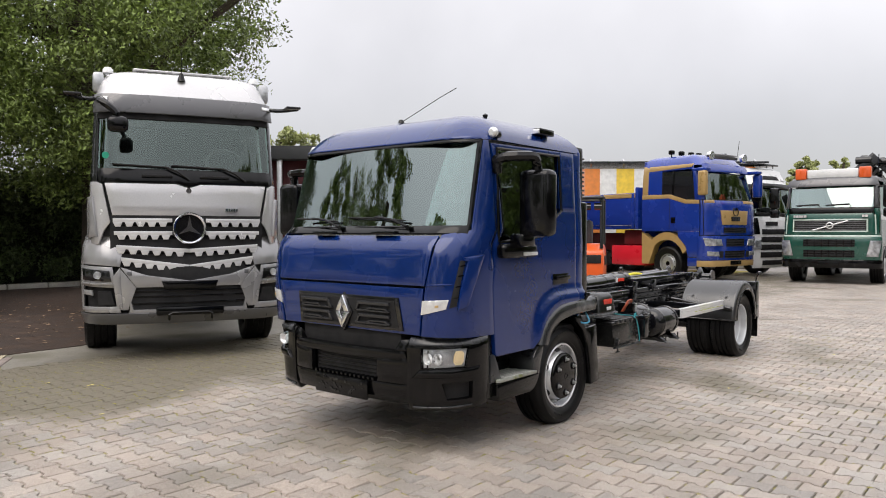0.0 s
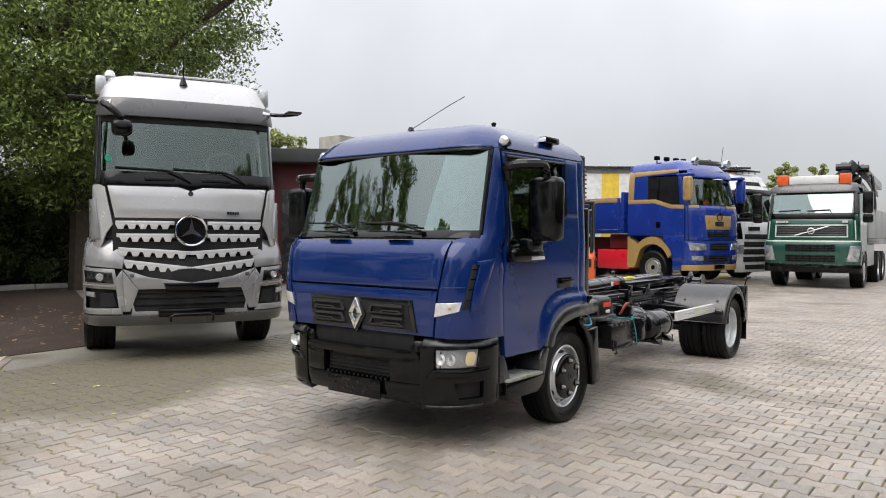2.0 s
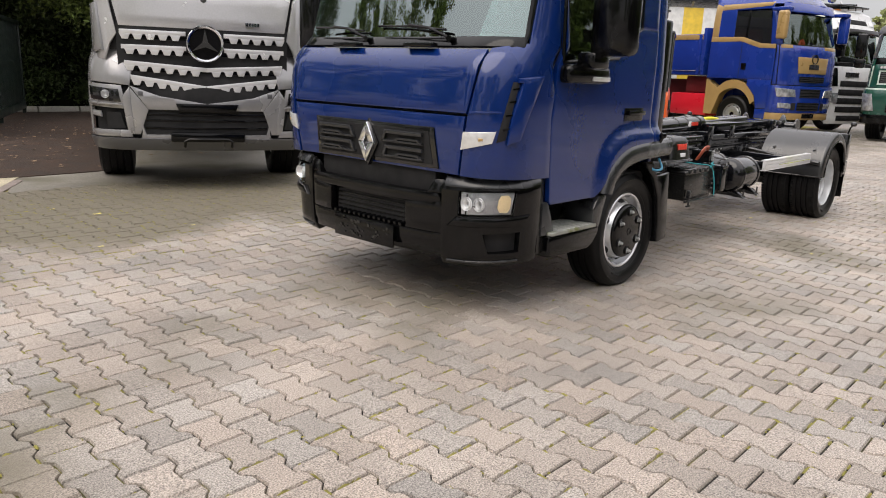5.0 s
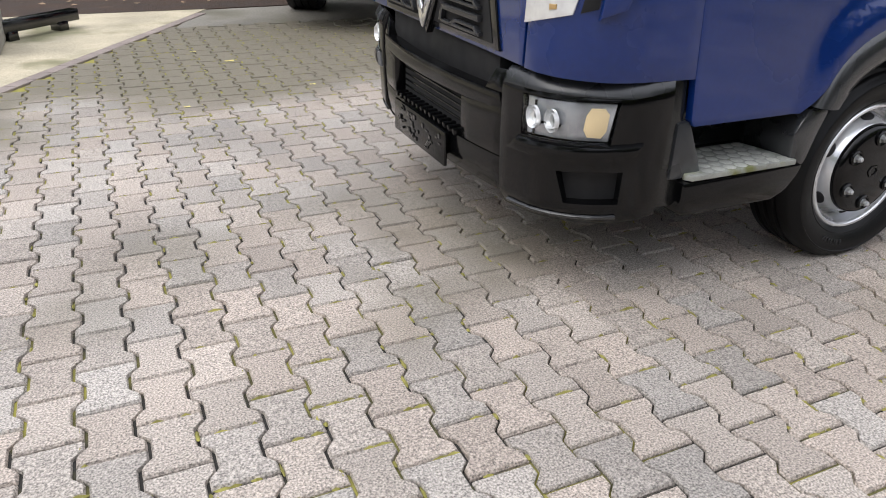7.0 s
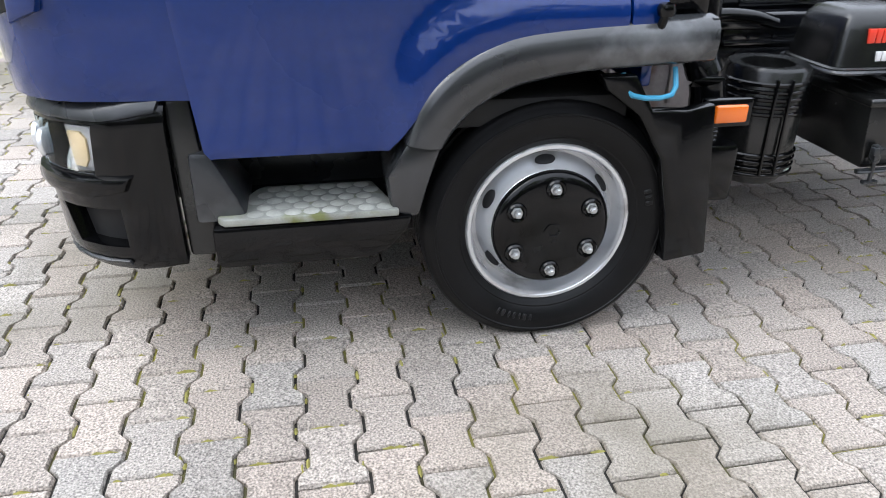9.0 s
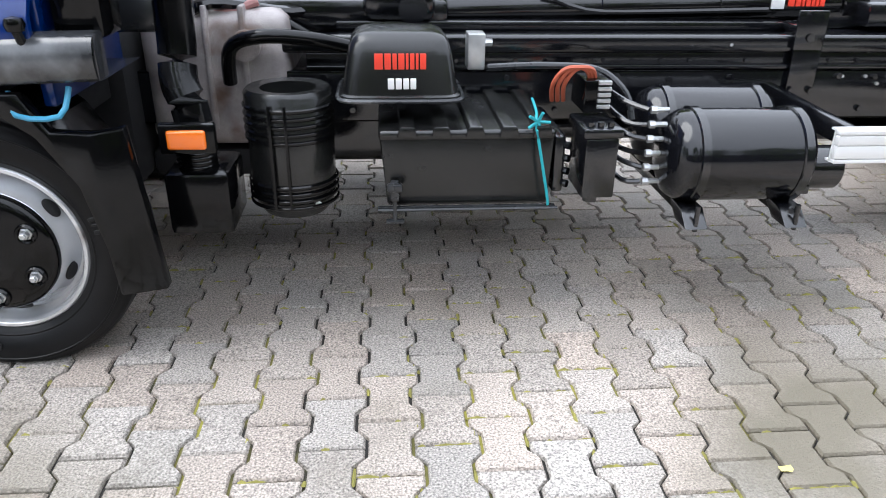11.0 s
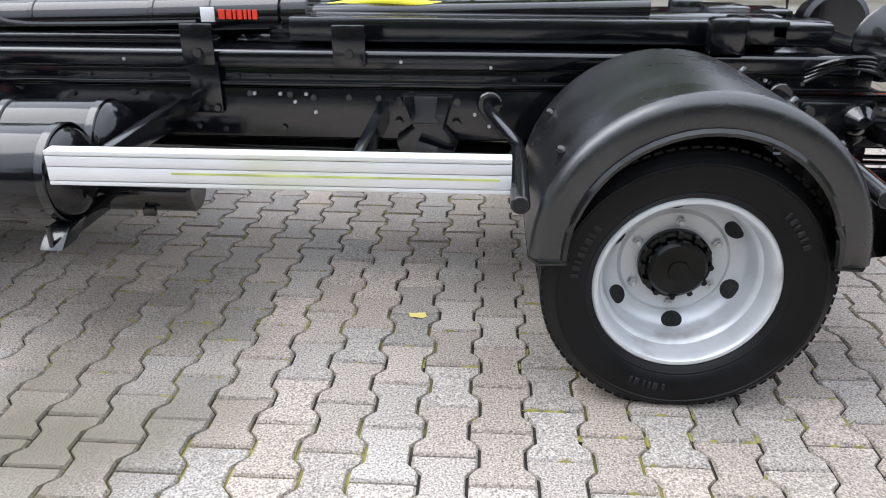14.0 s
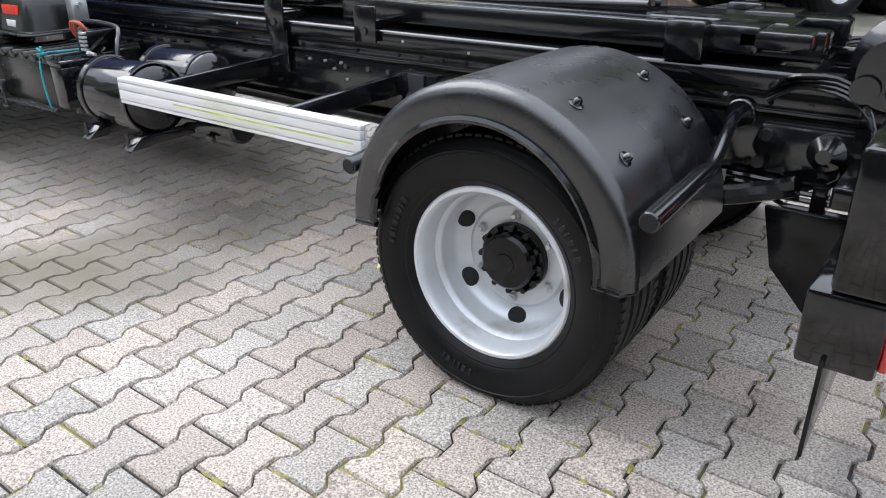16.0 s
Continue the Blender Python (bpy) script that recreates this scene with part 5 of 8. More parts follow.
        g.cyl(b, b + Vector((0.10, 0, 0.002)), 0.076, 24, 0.006)
        for t in (0.42, 0.70, 0.83):
            c = a + (b - a) * t
            g.cyl(c, c + Vector((0.02, 0, 0.0005)), 0.072, 24, 0.003)
        g.cyl(b, b + Vector((1.3, 0, 0.03)), 0.035, 16)
        cy = part("lift_cylinder", g, SATIN, truck, "long gloss black hydraulic cylinder")
        g = Geo()
        g.tube([(1.7, k * 0.135, 0.985), (1.86, k * 0.14, 0.93), (2.1, k * 0.14, 0.925), (2.55, k * 0.14, 0.935)], 0.009, 6, 3)
        part("cylinder_pipe", g, SATIN, cy)
        if k < 0:
            g = Geo()
            bars(g, "y", 2.63, 0.945, 0.032, (0.7, 0.55, 0.3, 0.5, 0.3, 0.3, 0.5), -0.135, -0.1275, 0.2)
            part("red_lettering", g, REDTXT, cy)
            g = Geo()
            g.box(2.565, 2.615, -0.134, -0.1275, 0.935, 0.985, 0.001)
            part("white_sticker", g, WHTXT, cy)
    g = Geo()
    g.tube([(3.0, 0.0, 0.97), (3.2, -0.05, 1.0), (3.4, -0.06, 0.985), (3.65, -0.02, 0.965)], 0.02, 10, 6)
    hose = part("spiral_hose", g, YELLOW, truck, "yellow and black spiral hose")
    g = Geo()
    for i in range(13):
        t = i / 12
        c = Vector((3.02 + 0.6 * t, -0.05 * math.sin(math.pi * t), 0.975 + 0.02 * math.sin(math.pi * t)))
        g.cyl(c, c + Vector((0.016, 0, 0)), 0.0225, 10)
    part("hose_stripe", g, PLASTIC, hose)
    # middle lift frame and head behind the cab
    g = Geo()
    g.box(0.45, 1.35, -0.20, 0.20, 0.86, 0.97, 0.02)
    g.box(1.05, 1.30, -0.24, 0.24, 0.90, 1.02, 0.03)
    g.cyl((1.22, -0.30, 0.95), (1.22, 0.30, 0.95), 0.05, 16)
    part("lift_frame", g, CHASSIS, truck)
    g = Geo()
    g.box(1.3, 4.7, -0.225, 0.225, 0.76, 0.86, 0.015)
    g.box(2.8, 4.6, -0.12, 0.12, 0.86, 0.97, 0.015)
    part("lift_beam", g, CHASSIS, truck)
    g = Geo()
    g.cyl((4.86, -0.42, 0.86), (4.86, 0.42, 0.86), 0.035, 14)
    part("tipping_shaft", g, CHASSIS, truck)
    rnd = random.Random(9)
    for i in range(6):
        g = Geo()
        y, z = -0.30 + 0.05 * i, 0.93 + rnd.uniform(-0.02, 0.04)
        g.tube([(0.40, y, z - 0.05), (0.55, y + rnd.uniform(-.04, .04), z + 0.03), (0.80, y + 0.10, z + rnd.uniform(-0.02, 0.05)), (1.05, y + 0.2, z + 0.02), (1.25, y + 0.25, 0.93)], rnd.choice((0.012, 0.016, 0.02)), 8, 5)
        part("hydraulic_hose", g, SATIN, truck)


def build_side_units():
    # gearbox casting and hoses behind the cab
    g = Geo()
    g.box(0.30, 0.80, W(0.66), W(1.22), 0.48, 0.95, 0.06, 3)
    g.lathe([(0, 0.0), (0.06, 0.0), (0.075, 0.02), (0.075, 0.10), (0, 0.11)], (0.46, W(0.74), 0.94), "z", 20)
    g.lathe([(0, 0.0), (0.045, 0.0), (0.05, -0.02), (0.05, -0.06), (0, -0.07)], (0.66, W(0.67), 0.84), "y", 20)
    g.lathe([(0, 0.0), (0.19, 0.0), (0.21, 0.03), (0.21, 0.09), (0.15, 0.13), (0.15, 0.30), (0, 0.30)], (0.24, W(0.99), 0.70), "x", 28)
    for x in (0.40, 0.52, 0.64):
        g.box(x, x + 0.02, W(0.645), W(1.1), 0.55, 0.965, 0.006)
    gb = part("gearbox", g, CASTING, truck, "oily pale grey gearbox casting")
    for z, y in ((0.93, 0.86), (0.955, 0.95)):
        g = Geo()
        g.tube([(0.30, W(y), z), (0.50, W(y - 0.05), z + 0.03), (0.70, W(y - 0.08), z), (0.86, W(y - 0.10), z - 0.08), (0.98, W(y), z - 0.16)], 0.020, 10, 4)
        part("coolant_hose", g, PLASTIC, truck)
    g = Geo()
    g.tube([(0.60, W(0.62), 0.72), (0.62, W(0.58), 0.84), (0.72, W(0.56), 0.88), (0.88, W(0.58), 0.87), (1.0, W(0.62), 0.84)], 0.024, 10, 5)
    part("air_hose", g, PLASTIC, truck)
    g = Geo()
    g.tube([(0.35, W(0.74), 0.94), (0.55, W(0.70), 0.93), (0.70, W(0.72), 0.97)], 0.014, 8, 4)
    part("pink_hose", g, mat("faded_pink_hose", (0.42, 0.20, 0.19), 0.5), truck)
    # filter canister
    g = Geo()
    cx, cy = 0.825, W(0.35)
    g.lathe([(0.085, 0.70), (0.085, 0.765), (0.125, 0.768), (0.135, 0.755), (0.132, 0.45), (0.12, 0.40), (0.10, 0.375), (0, 0.375)], (cx, cy, 0), "z", 32)
    g.lathe([(0, 0.70), (0.085, 0.70)], (cx, cy, 0), "z", 32)
    cn = part("filter_canister", g, COVER, truck, "ribbed black air filter canister")
    for i in range(9):
        g = Geo()
        g.lathe([(0.136, 0), (0.141, 0.004), (0.141, 0.010), (0.136, 0.014)], (cx, cy, 0.41 + i * 0.022 if i < 4 else 0.52 + i * 0.024), "z", 32)
        part("canister_rib", g, PLASTIC, cn)
    g = Geo()
    for a in (-1.9, -1.55):
        g.box(cx + 0.136 * math.cos(a) - 0.004, cx + 0.136 * math.cos(a) + 0.004, cy + 0.145 * math.sin(a) - 0.004, cy + 0.145 * math.sin(a) + 0.006, 0.42, 0.74, 0.002)
    part("canister_clip", g, PLASTIC, cn)
    g = Geo()
    g.cyl((0.885, W(0.285), 0.42), (0.908, W(0.245), 0.42), 0.010, 10)
    part("drain_valve", g, WHTXT, cn)
    # pipe and box behind the flap, with the orange lamp
    g = Geo()
    g.tube([(0.53, W(0.30), 1.06), (0.53, W(0.29), 0.90), (0.53, W(0.26), 0.80), (0.56, W(0.24), 0.70), (0.56, W(0.24), 0.45)], 0.055, 14, 4)
    for i in range(5):
        g.lathe([(0.056, 0), (0.062, 0.005), (0.056, 0.010)], (0.56, W(0.24), 0.56 + i * 0.014), "z", 16)
    part("intake_elbow", g, PLASTIC, truck)
    g = Geo()
    g.box(0.47, 0.66, W(0.16), W(0.40), 0.36, 0.555, 0.02)
    part("intake_box", g, PLASTIC, truck)
    g = Geo()
    g.box(0.49, 0.645, W(0.115), W(0.15), 0.628, 0.715, 0.008)
    lb = part("side_lamp", g, PLASTIC, truck)
    g = Geo()
    g.box(0.515, 0.622, W(0.098), W(0.116), 0.645, 0.700, 0.008, 3)
    part("amber_reflector", g, AMBER, lb, "orange side marker lens")
    # battery box
    g = Geo()
    g.prism([(1.10, 0.66), (1.62, 0.66), (1.61, 0.44), (1.12, 0.44)], "y", W(0.17), W(0.62), 0.012)
    bb = part("battery_box", g, COVER, truck, "black ribbed plastic battery box")
    g = Geo()
    g.box(1.097, 1.622, W(0.165), W(0.64), 0.645, 0.676, 0.012, 3)
    part("box_lid", g, COVER, bb)
    for i in range(5):
        g = Geo()
        x = 1.15 + i * 0.10
        g.prism([(x, 0.655), (x + 0.062, 0.655), (x + 0.052, 0.69), (x + 0.010, 0.69)], "y", W(0.155), W(0.64), 0.006)
        part("lid_rib", g, COVER, bb)
    g = Geo()
    g.box(1.09, 1.63, W(0.145), W(0.16), 0.432, 0.448, 0.004)
    g.tube([(1.09, W(0.14), 0.44), (1.635, W(0.14), 0.44)], 0.005, 6)
    part("box_edge", g, GREYPLASTIC, bb)
    g = Geo()
    g.box(1.13, 1.155, W(0.13), W(0.16), 0.47, 0.53, 0.005)
    g.box(1.12, 1.165, W(0.125), W(0.15), 0.50, 0.525, 0.006)
    g.cyl((1.142, W(0.14), 0.40), (1.142, W(0.14), 0.50), 0.007, 8)
    g.box(1.115, 1.17, W(0.13), W(0.15), 0.398, 0.41, 0.004)
    part("latch", g, GREYPLASTIC, bb)
    g = Geo()
    g.tube([(1.60, W(0.45), 0.70), (1.585, W(0.30), 0.695), (1.56, W(0.17), 0.69), (1.575, W(0.14), 0.60), (1.60, W(0.135), 0.48), (1.605, W(0.14), 0.45)], 0.0045, 6, 4)
    part("tie_cord", g, TEAL, truck, "turquoise tie cord")
    g = Geo()
    for i in range(5):
        a = i * 1.25
        g.tube([(1.565, W(0.17), 0.70), (1.565 + 0.035 * math.cos(a), W(0.16), 0.70 + 0.03 * math.sin(a))], 0.005, 5)
    part("cord_knot", g, TEAL, truck)
    # box end with bolts
    g = Geo()
    g.box(1.625, 1.66, W(0.19), W(0.55), 0.47, 0.65, 0.01)
    for z in (0.50, 0.54, 0.58, 0.62):
        g.cyl((1.655, W(0.20), z), (1.67, W(0.185), z), 0.012, 8)
    part("terminal_panel", g, CHASSIS, truck)
    # hydraulic tank cover with print
    verts, faces = [], []
    rings = [(0.0, 0.745, 0.0), (0.0, 0.757, 0.0), (0.008, 0.762, 0.0), (0.016, 0.81, 0.0), (0.026, 0.87, 0.0), (0.036, 0.905, 0.0), (0.052, 0.926, 0.0), (0.075, 0.935, 0.0), (0.12, 0.938, 0.0)]
    n = 40
    for ins, z, _ in rings:
        hx, hy = 0.182 - ins, 0.155 - ins
        for i in range(n):
            a = 2 * math.pi * i / n
            c, s = math.cos(a), math.sin(a)
            e = 0.30
            verts.append((1.165 + hx * math.copysign(abs(c) ** e, c), W(0.385) + hy * math.copysign(abs(s) ** e, s), z))
    for r in range(len(rings) - 1):
        for i in range(n):
            j = (i + 1) % n
            faces.append((r * n + i, r * n + j, (r + 1) * n + j, (r + 1) * n + i))
    faces.append(tuple(range((len(rings) - 1) * n, len(rings) * n)))
    g = Geo().raw(verts, faces)
    hc = part("hydraulic_cover", g, COVER, truck, "black domed hydraulic cover with red and white print")
    g = Geo()
    loop = [(1.165 + 0.188 * math.copysign(abs(math.cos(a)) ** 0.30, math.cos(a)), W(0.385) + 0.161 * math.copysign(abs(math.sin(a)) ** 0.30, math.sin(a)), 0.748) for a in [2 * math.pi * i / 40 for i in range(41)]]
    g.tube(loop, 0.007, 6)
    part("cover_rim", g, GREYPLASTIC, hc)
    yb = W(0.242)
    g = Geo()
    x = 1.09
    for w in (1.0, 0.75, 0.5, 0.7, 0.3, 0.5, 0.3, 0.7):
        g.box(x, x + 0.025 * w, yb + 0.006, yb + 0.03, 0.836, 0.880, 0.001)
        x += 0.025 * w + 0.0045
    part("red_lettering", g, REDTXT, hc)
    g = Geo()
    x = 1.128
    for w in (0.019, 0.018, 0.017, 0.017):
        g.box(x, x + w, yb - 0.003, yb + 0.02, 0.780, 0.811, 0.002)
        x += w + 0.004
    part("white_lettering", g, WHTXT, hc)
    # valve block, relay with cables, control box
    g = Geo()
    g.box(1.38, 1.435, W(0.42), W(0.50), 0.80, 0.91, 0.004)
    g.cyl((1.435, W(0.45), 0.88), (1.46, W(0.45), 0.88), 0.012, 8)
    part("valve_block", g, STEEL, truck)
    g = Geo()
    g.box(1.70, 1.80, W(0.12), W(0.30), 0.475, 0.66, 0.008)
    g.box(1.69, 1.81, W(0.115), W(0.31), 0.66, 0.69, 0.008)
    for i in range(3):
        g.cyl((1.715 + i * 0.03, W(0.14), 0.69), (1.715 + i * 0.03, W(0.14), 0.705), 0.01, 8)
    g.cyl((1.75, W(0.2), 0.44), (1.75, W(0.2), 0.48), 0.022, 12)
    part("control_box", g, CHASSIS, truck)
    g = Geo()
    g.box(1.72, 1.80, W(0.26), W(0.42), 0.70, 0.80, 0.006)
    rb = part("relay", g, PLASTIC, truck)
    for i in range(5):
        g = Geo()
        g.box(1.76, 1.80, W(0.25), W(0.27), 0.715 + i * 0.018, 0.727 + i * 0.018, 0.002)
        part("cooling_fin", g, STEEL, rb)
    for j in range(3):
        g = Geo()
        o = j * 0.018
        g.tube([(1.64 + o, W(0.34), 0.72), (1.63 + o, W(0.30), 0.78), (1.66 + o, W(0.28), 0.83), (1.72 + o * 0.6, W(0.28), 0.83), (1.745 + o * 0.5, W(0.30), 0.79)], 0.007, 6, 5)
        part("red_cable", g, ROPE, truck, "red-brown looped cable")
    g = Geo()
    g.tube([(1.45, W(0.46), 0.80), (1.62, W(0.44), 0.81), (1.80, W(0.42), 0.80), (1.88, W(0.36), 0.74), (1.90, W(0.33), 0.66)], 0.011, 8, 5)
    part("air_pipe", g, GREYPLASTIC, truck)
    for i in range(6):
        g = Geo()
        z = 0.50 + i * 0.045
        g.cyl((1.925, W(0.20), z), (1.965, W(0.20), z), 0.008, 8)
        g.cyl((1.91, W(0.20), z), (1.928, W(0.20), z), 0.012, 6)
        ft_ = part("air_fitting", g, STEEL, truck)
        g = Geo()
        g.tube([(1.905, W(0.2), z), (1.85, W(0.22 + 0.02 * (i % 3)), z + 0.012 * (i % 2)), (1.80, W(0.34), z + 0.04)], 0.008, 6, 3)
        part("air_hose", g, CHASSIS, ft_)
    # air tanks, two side by side, with straps and feet
    for nm, ty, tz, r, x0, x1 in (("air_tank", W(0.20), 0.585, 0.142, 1.955, 2.415), ("air_tank", W(0.475), 0.60, 0.135, 1.96, 2.43)):
        g = Geo()
        g.lathe([(0, 0), (r * 0.55, 0.006), (r * 0.85, 0.025), (r * 0.97, 0.05), (r, 0.075), (r, x1 - x0 - 0.075), (r * 0.97, x1 - x0 - 0.05), (r * 0.85, x1 - x0 - 0.025), (r * 0.55, x1 - x0 - 0.006), (0, x1 - x0)], (x0, ty, tz), "x", 40)
        tk = part(nm, g, TANK, truck, "gloss black air tank with strap bands")
        for sx in (2.03, 2.34):
            g = Geo()
            g.lathe([(r + 0.001, 0), (r + 0.006, 0.003), (r + 0.006, 0.027), (r + 0.001, 0.03)], (sx, ty, tz), "x", 40)
            part("strap", g, CHASSIS, tk)
    for sx in (2.025, 2.335):
        g = Geo()
        g.box(sx, sx + 0.04, W(0.10), W(0.66), 0.405, 0.445, 0.004)
        g.prism([(W(0.04), 0.40), (W(0.13), 0.40), (W(0.20), 0.45), (W(0.10), 0.45)], "x", sx - 0.02, sx + 0.05, 0.004)
        g.cyl((sx + 0.015, W(0.055), 0.39), (sx + 0.015, W(0.055), 0.47), 0.008, 8)
        part("tank_foot", g, CHASSIS, truck)
    g = Geo()
    # unseen tank added to stop far-side light from passing under the truck
    g.box(0.75, 2.2, 0.42, 0.92, 0.36, 0.74, 0.06, 3)
    part("fuel_tank", g, CHASSIS, truck, "unseen black tank added on the far side to block light")
    g = Geo()
    g.cyl((2.30, W(0.40), 0.47), (2.66, W(0.40), 0.47), 0.075, 24, 0.01)
    g.box(2.50, 2.54, W(0.32), W(0.34), 0.40, 0.43, 0.003)
    part("silencer", g, CHASSIS, truck)


build_cab()
build_front_details()
build_running_gear()
build_chassis()
build_side_units()


# ---- grey tractor unit beside the tree ----
def build_grey_truck():
    T = thing("grey_truck", "silver-grey heavy truck with toothed pale grille and high cab", "truck", pose(-0.2, 5.05, 0, 0, 0, 63.2))
    up = Shell([(1.0, 0.0, 1.07), (1.7, 0.0, 1.07), (2.1, 0.03, 1.07), (2.25, 0.06, 1.06), (2.95, 0.17, 1.03), (3.15, 0.22, 1.01), (3.3, 0.30, 0.98)], 0.26, 2.25, 0.06)
    lo = Shell([(0.42, -0.02, 1.13), (0.55, -0.09, 1.165), (0.95, -0.10, 1.175), (1.15, -0.08, 1.175), (1.42, 0.0, 1.15), (1.5, 0.06, 1.10)], 0.34, 1.5, 0.16)

    def P(name, sh, polys, m, parent=T, off=0.006, thick=0.02, bev=0.006, label="", both=False):
        g = Geo()
        for q in polys:
            sh.patch(g, q, thick, off, 0.10, 0.14, bev)
            if both:
                sh.patch(g, q, thick, off, 0.10, 0.14, bev, mirror=True)
        return part(name, g, m, parent, label)

    g = Geo()
    up.patch(g, [(-1.4, 1.46), (1.4, 1.46), (1.4, 2.22), (-1.4, 2.22)], 0.02, -0.03)
    up.patch(g, [(-0.8, 1.0), (0.8, 1.0), (0.8, 1.47), (-0.8, 1.47)], 0.02, -0.03)
    lo.patch(g, [(-1.9, 0.55), (1.9, 0.55), (1.9, 1.45), (-1.9, 1.45)], 0.02, -0.05)
    part("inner_shell", g, DARK, T)
    P("bonnet", up, [[(-0.84, 1.70), (0.84, 1.70), (0.92, 2.075), (0.14, 2.075), (0.0, 2.03), (-0.14, 2.075), (-0.92, 2.075)]], SILVER)
    for mir in (1, -1):
        P("corner_fairing", up, [[(mir * s, z) for s, z in [(0.86, 1.62), (0.95, 2.06), (1.02, 2.09), (1.30, 2.09), (1.32, 1.38), (1.0, 1.36), (0.93, 1.52)]]], SILVER, off=0.012)
        P("air_blade", up, [[(mir * s, z) for s, z in [(1.0, 1.45), (1.28, 1.42), (1.22, 1.92), (1.06, 1.92)]]], MSILVER, off=0.045, thick=0.04, bev=0.015)
        P("side_wall", up, [[(mir * s, z) for s, z in [(1.33, 1.1), (up.end, 1.1), (up.end, 2.1), (1.33, 2.1)]], [(mir * s, z) for s, z in [(up.sx(1.35, 2.6), 2.1), (up.end, 2.1), (up.end, 3.12), (up.sx(1.35, 2.6), 3.12)]]], SILVER)
        P("a_pillar", up, [[(mir * s, z) for s, z in [(1.02, 2.10), (1.32, 2.10), (1.22, 3.12), (1.05, 3.12)]]], SATIN, off=0.008)
        w = P("side_window", up, [[(mir * s, z) for s, z in [(1.34, 2.12), (up.sx(1.33, 2.6), 2.12), (up.sx(1.33, 3.0), 3.0), (1.26, 3.0)]]], GLASS2, off=0.0, bev=0)
    P("scuttle_panel", up, [[(-1.0, 2.085), (-0.14, 2.085), (0.0, 2.042), (0.14, 2.085), (1.0, 2.085), (1.03, 2.25), (-1.03, 2.25)]], PLASTIC, off=0.004)
    w = P("windscreen", up, [[(-1.02, 2.25), (1.02, 2.25), (1.03, 2.98), (-1.03, 2.98)]], GLASSB, off=0.0, bev=0, thick=0.006, label="windscreen with pale sky reflection")
    w.visible_shadow = False
    P("sun_visor", up, [[(-1.06, 2.90), (1.06, 2.90), (1.06, 3.12), (-1.06, 3.12)]], DSILVER, off=0.07, thick=0.02, bev=0.008, label="dark grey outer sun visor")
    # near-black strip below the visor, its shade put in as colour
    P("visor_shade", up, [[(-1.04, 2.84), (1.04, 2.84), (1.04, 2.92), (-1.04, 2.92)]], DARK, off=0.02)
    for s in (-1.0, 0.92):
        P("marker_lamp", up, [[(s, 3.03), (s + 0.10, 3.03), (s + 0.10, 3.07), (s, 3.07)]], LAMP, off=0.085)
    g = Geo()
    up.cap(g, [(-0.004, 3.10), (0.0, 3.20), (0.02, 3.32), (0.08, 3.42), (0.2, 3.47), (0.45, 3.52), (0.75, 3.55), (0.9, 3.55)], 80)
    part("roof", g, SILVER, T)
    g = Geo()
    g.box(2.2, 2.25, -1.02, 1.02, 1.0, 3.2, 0.02)
    part("back_wall", g, SILVER, T)
    g = Geo()
    g.box(0.8, 1.6, -0.6, 0.6, 3.54, 3.575, 0.02)
    part("roof_hatch", g, SILVER, T)
    # toothed grille
    gr = P("grille", up, [[(-0.86, 1.10), (0.86, 1.10), (0.87, 1.72), (-0.87, 1.72)], [(-0.82, 1.12), (-0.6, 1.02), (0.0, 0.94), (0.6, 1.02), (0.82, 1.12)]], DARK, off=0.0, bev=0)
    for row, (z, half, dip) in enumerate(((1.665, 0.83, 0.0), (1.515, 0.82, 0.0), (1.355, 0.80, 0.05), (1.215, 0.77, 0.10))):
        for sg in (-1, 1):
            g = Geo()
            n = 8
            start = 0.19 if row < 2 else 0.0
            zz = lambda s: z - dip * (1 - s / half)
            up.patch(g, [(sg * start, zz(start)), (sg * half, zz(half)), (sg * half, zz(half) - 0.045), (sg * start, zz(start) - 0.045)], 0.03, 0.035, 0.12, 0.2, 0.004)
            k = 5 if row < 2 else 6
            for i in range(k):
                c = start + 0.06 + (half - start - 0.08) * (i + (0.1 if row % 2 else 0.35)) / (k - 0.4)
                up.patch(g, [(sg * (c - 0.052), zz(c) - 0.04), (sg * (c + 0.052), zz(c) - 0.04), (sg * (c + 0.028), zz(c) - 0.098), (sg * (c - 0.028), zz(c) - 0.098)], 0.03, 0.035, 0.2, 0.2, 0.004)
            part("grille_slat", g, PALE, gr)
        g = Geo()
        for dz in (0.062, 0.078):
            up.patch(g, [(-half + 0.03, z - dz - dip * 0.4), (half - 0.03, z - dz - dip * 0.4), (half - 0.03, z - dz - 0.008 - dip * 0.4), (-half + 0.03, z - dz - 0.008 - dip * 0.4)], 0.004, 0.008, 0.2, 0.2, 0)
        part("grille_mesh", g, PLASTIC, gr)
    g = Geo()
    g.lathe([(0, -0.08), (0.155, -0.08), (0.16, -0.095), (0.18, -0.10), (0.19, -0.085), (0.19, 0.0), (0, 0.0)], (0.03, 0, 1.55), "x", 40)
    bd = part("badge_disc", g, SATIN, gr)
    g = Geo()
    g.lathe([(0.158, -0.09), (0.162, -0.108), (0.178, -0.112), (0.188, -0.10), (0.188, -0.085), (0.158, -0.085)], (0.03, 0, 1.55), "x", 40)
    part("badge_ring", g, CHROME, gr)
    g = Geo()
    for i in range(3):
        a = 2 * math.pi * i / 3 + math.pi / 2
        tip = (0.155 * math.cos(a), 1.55 + 0.155 * math.sin(a))
        for sg in (-1, 1):
            b = a + sg * math.pi / 3
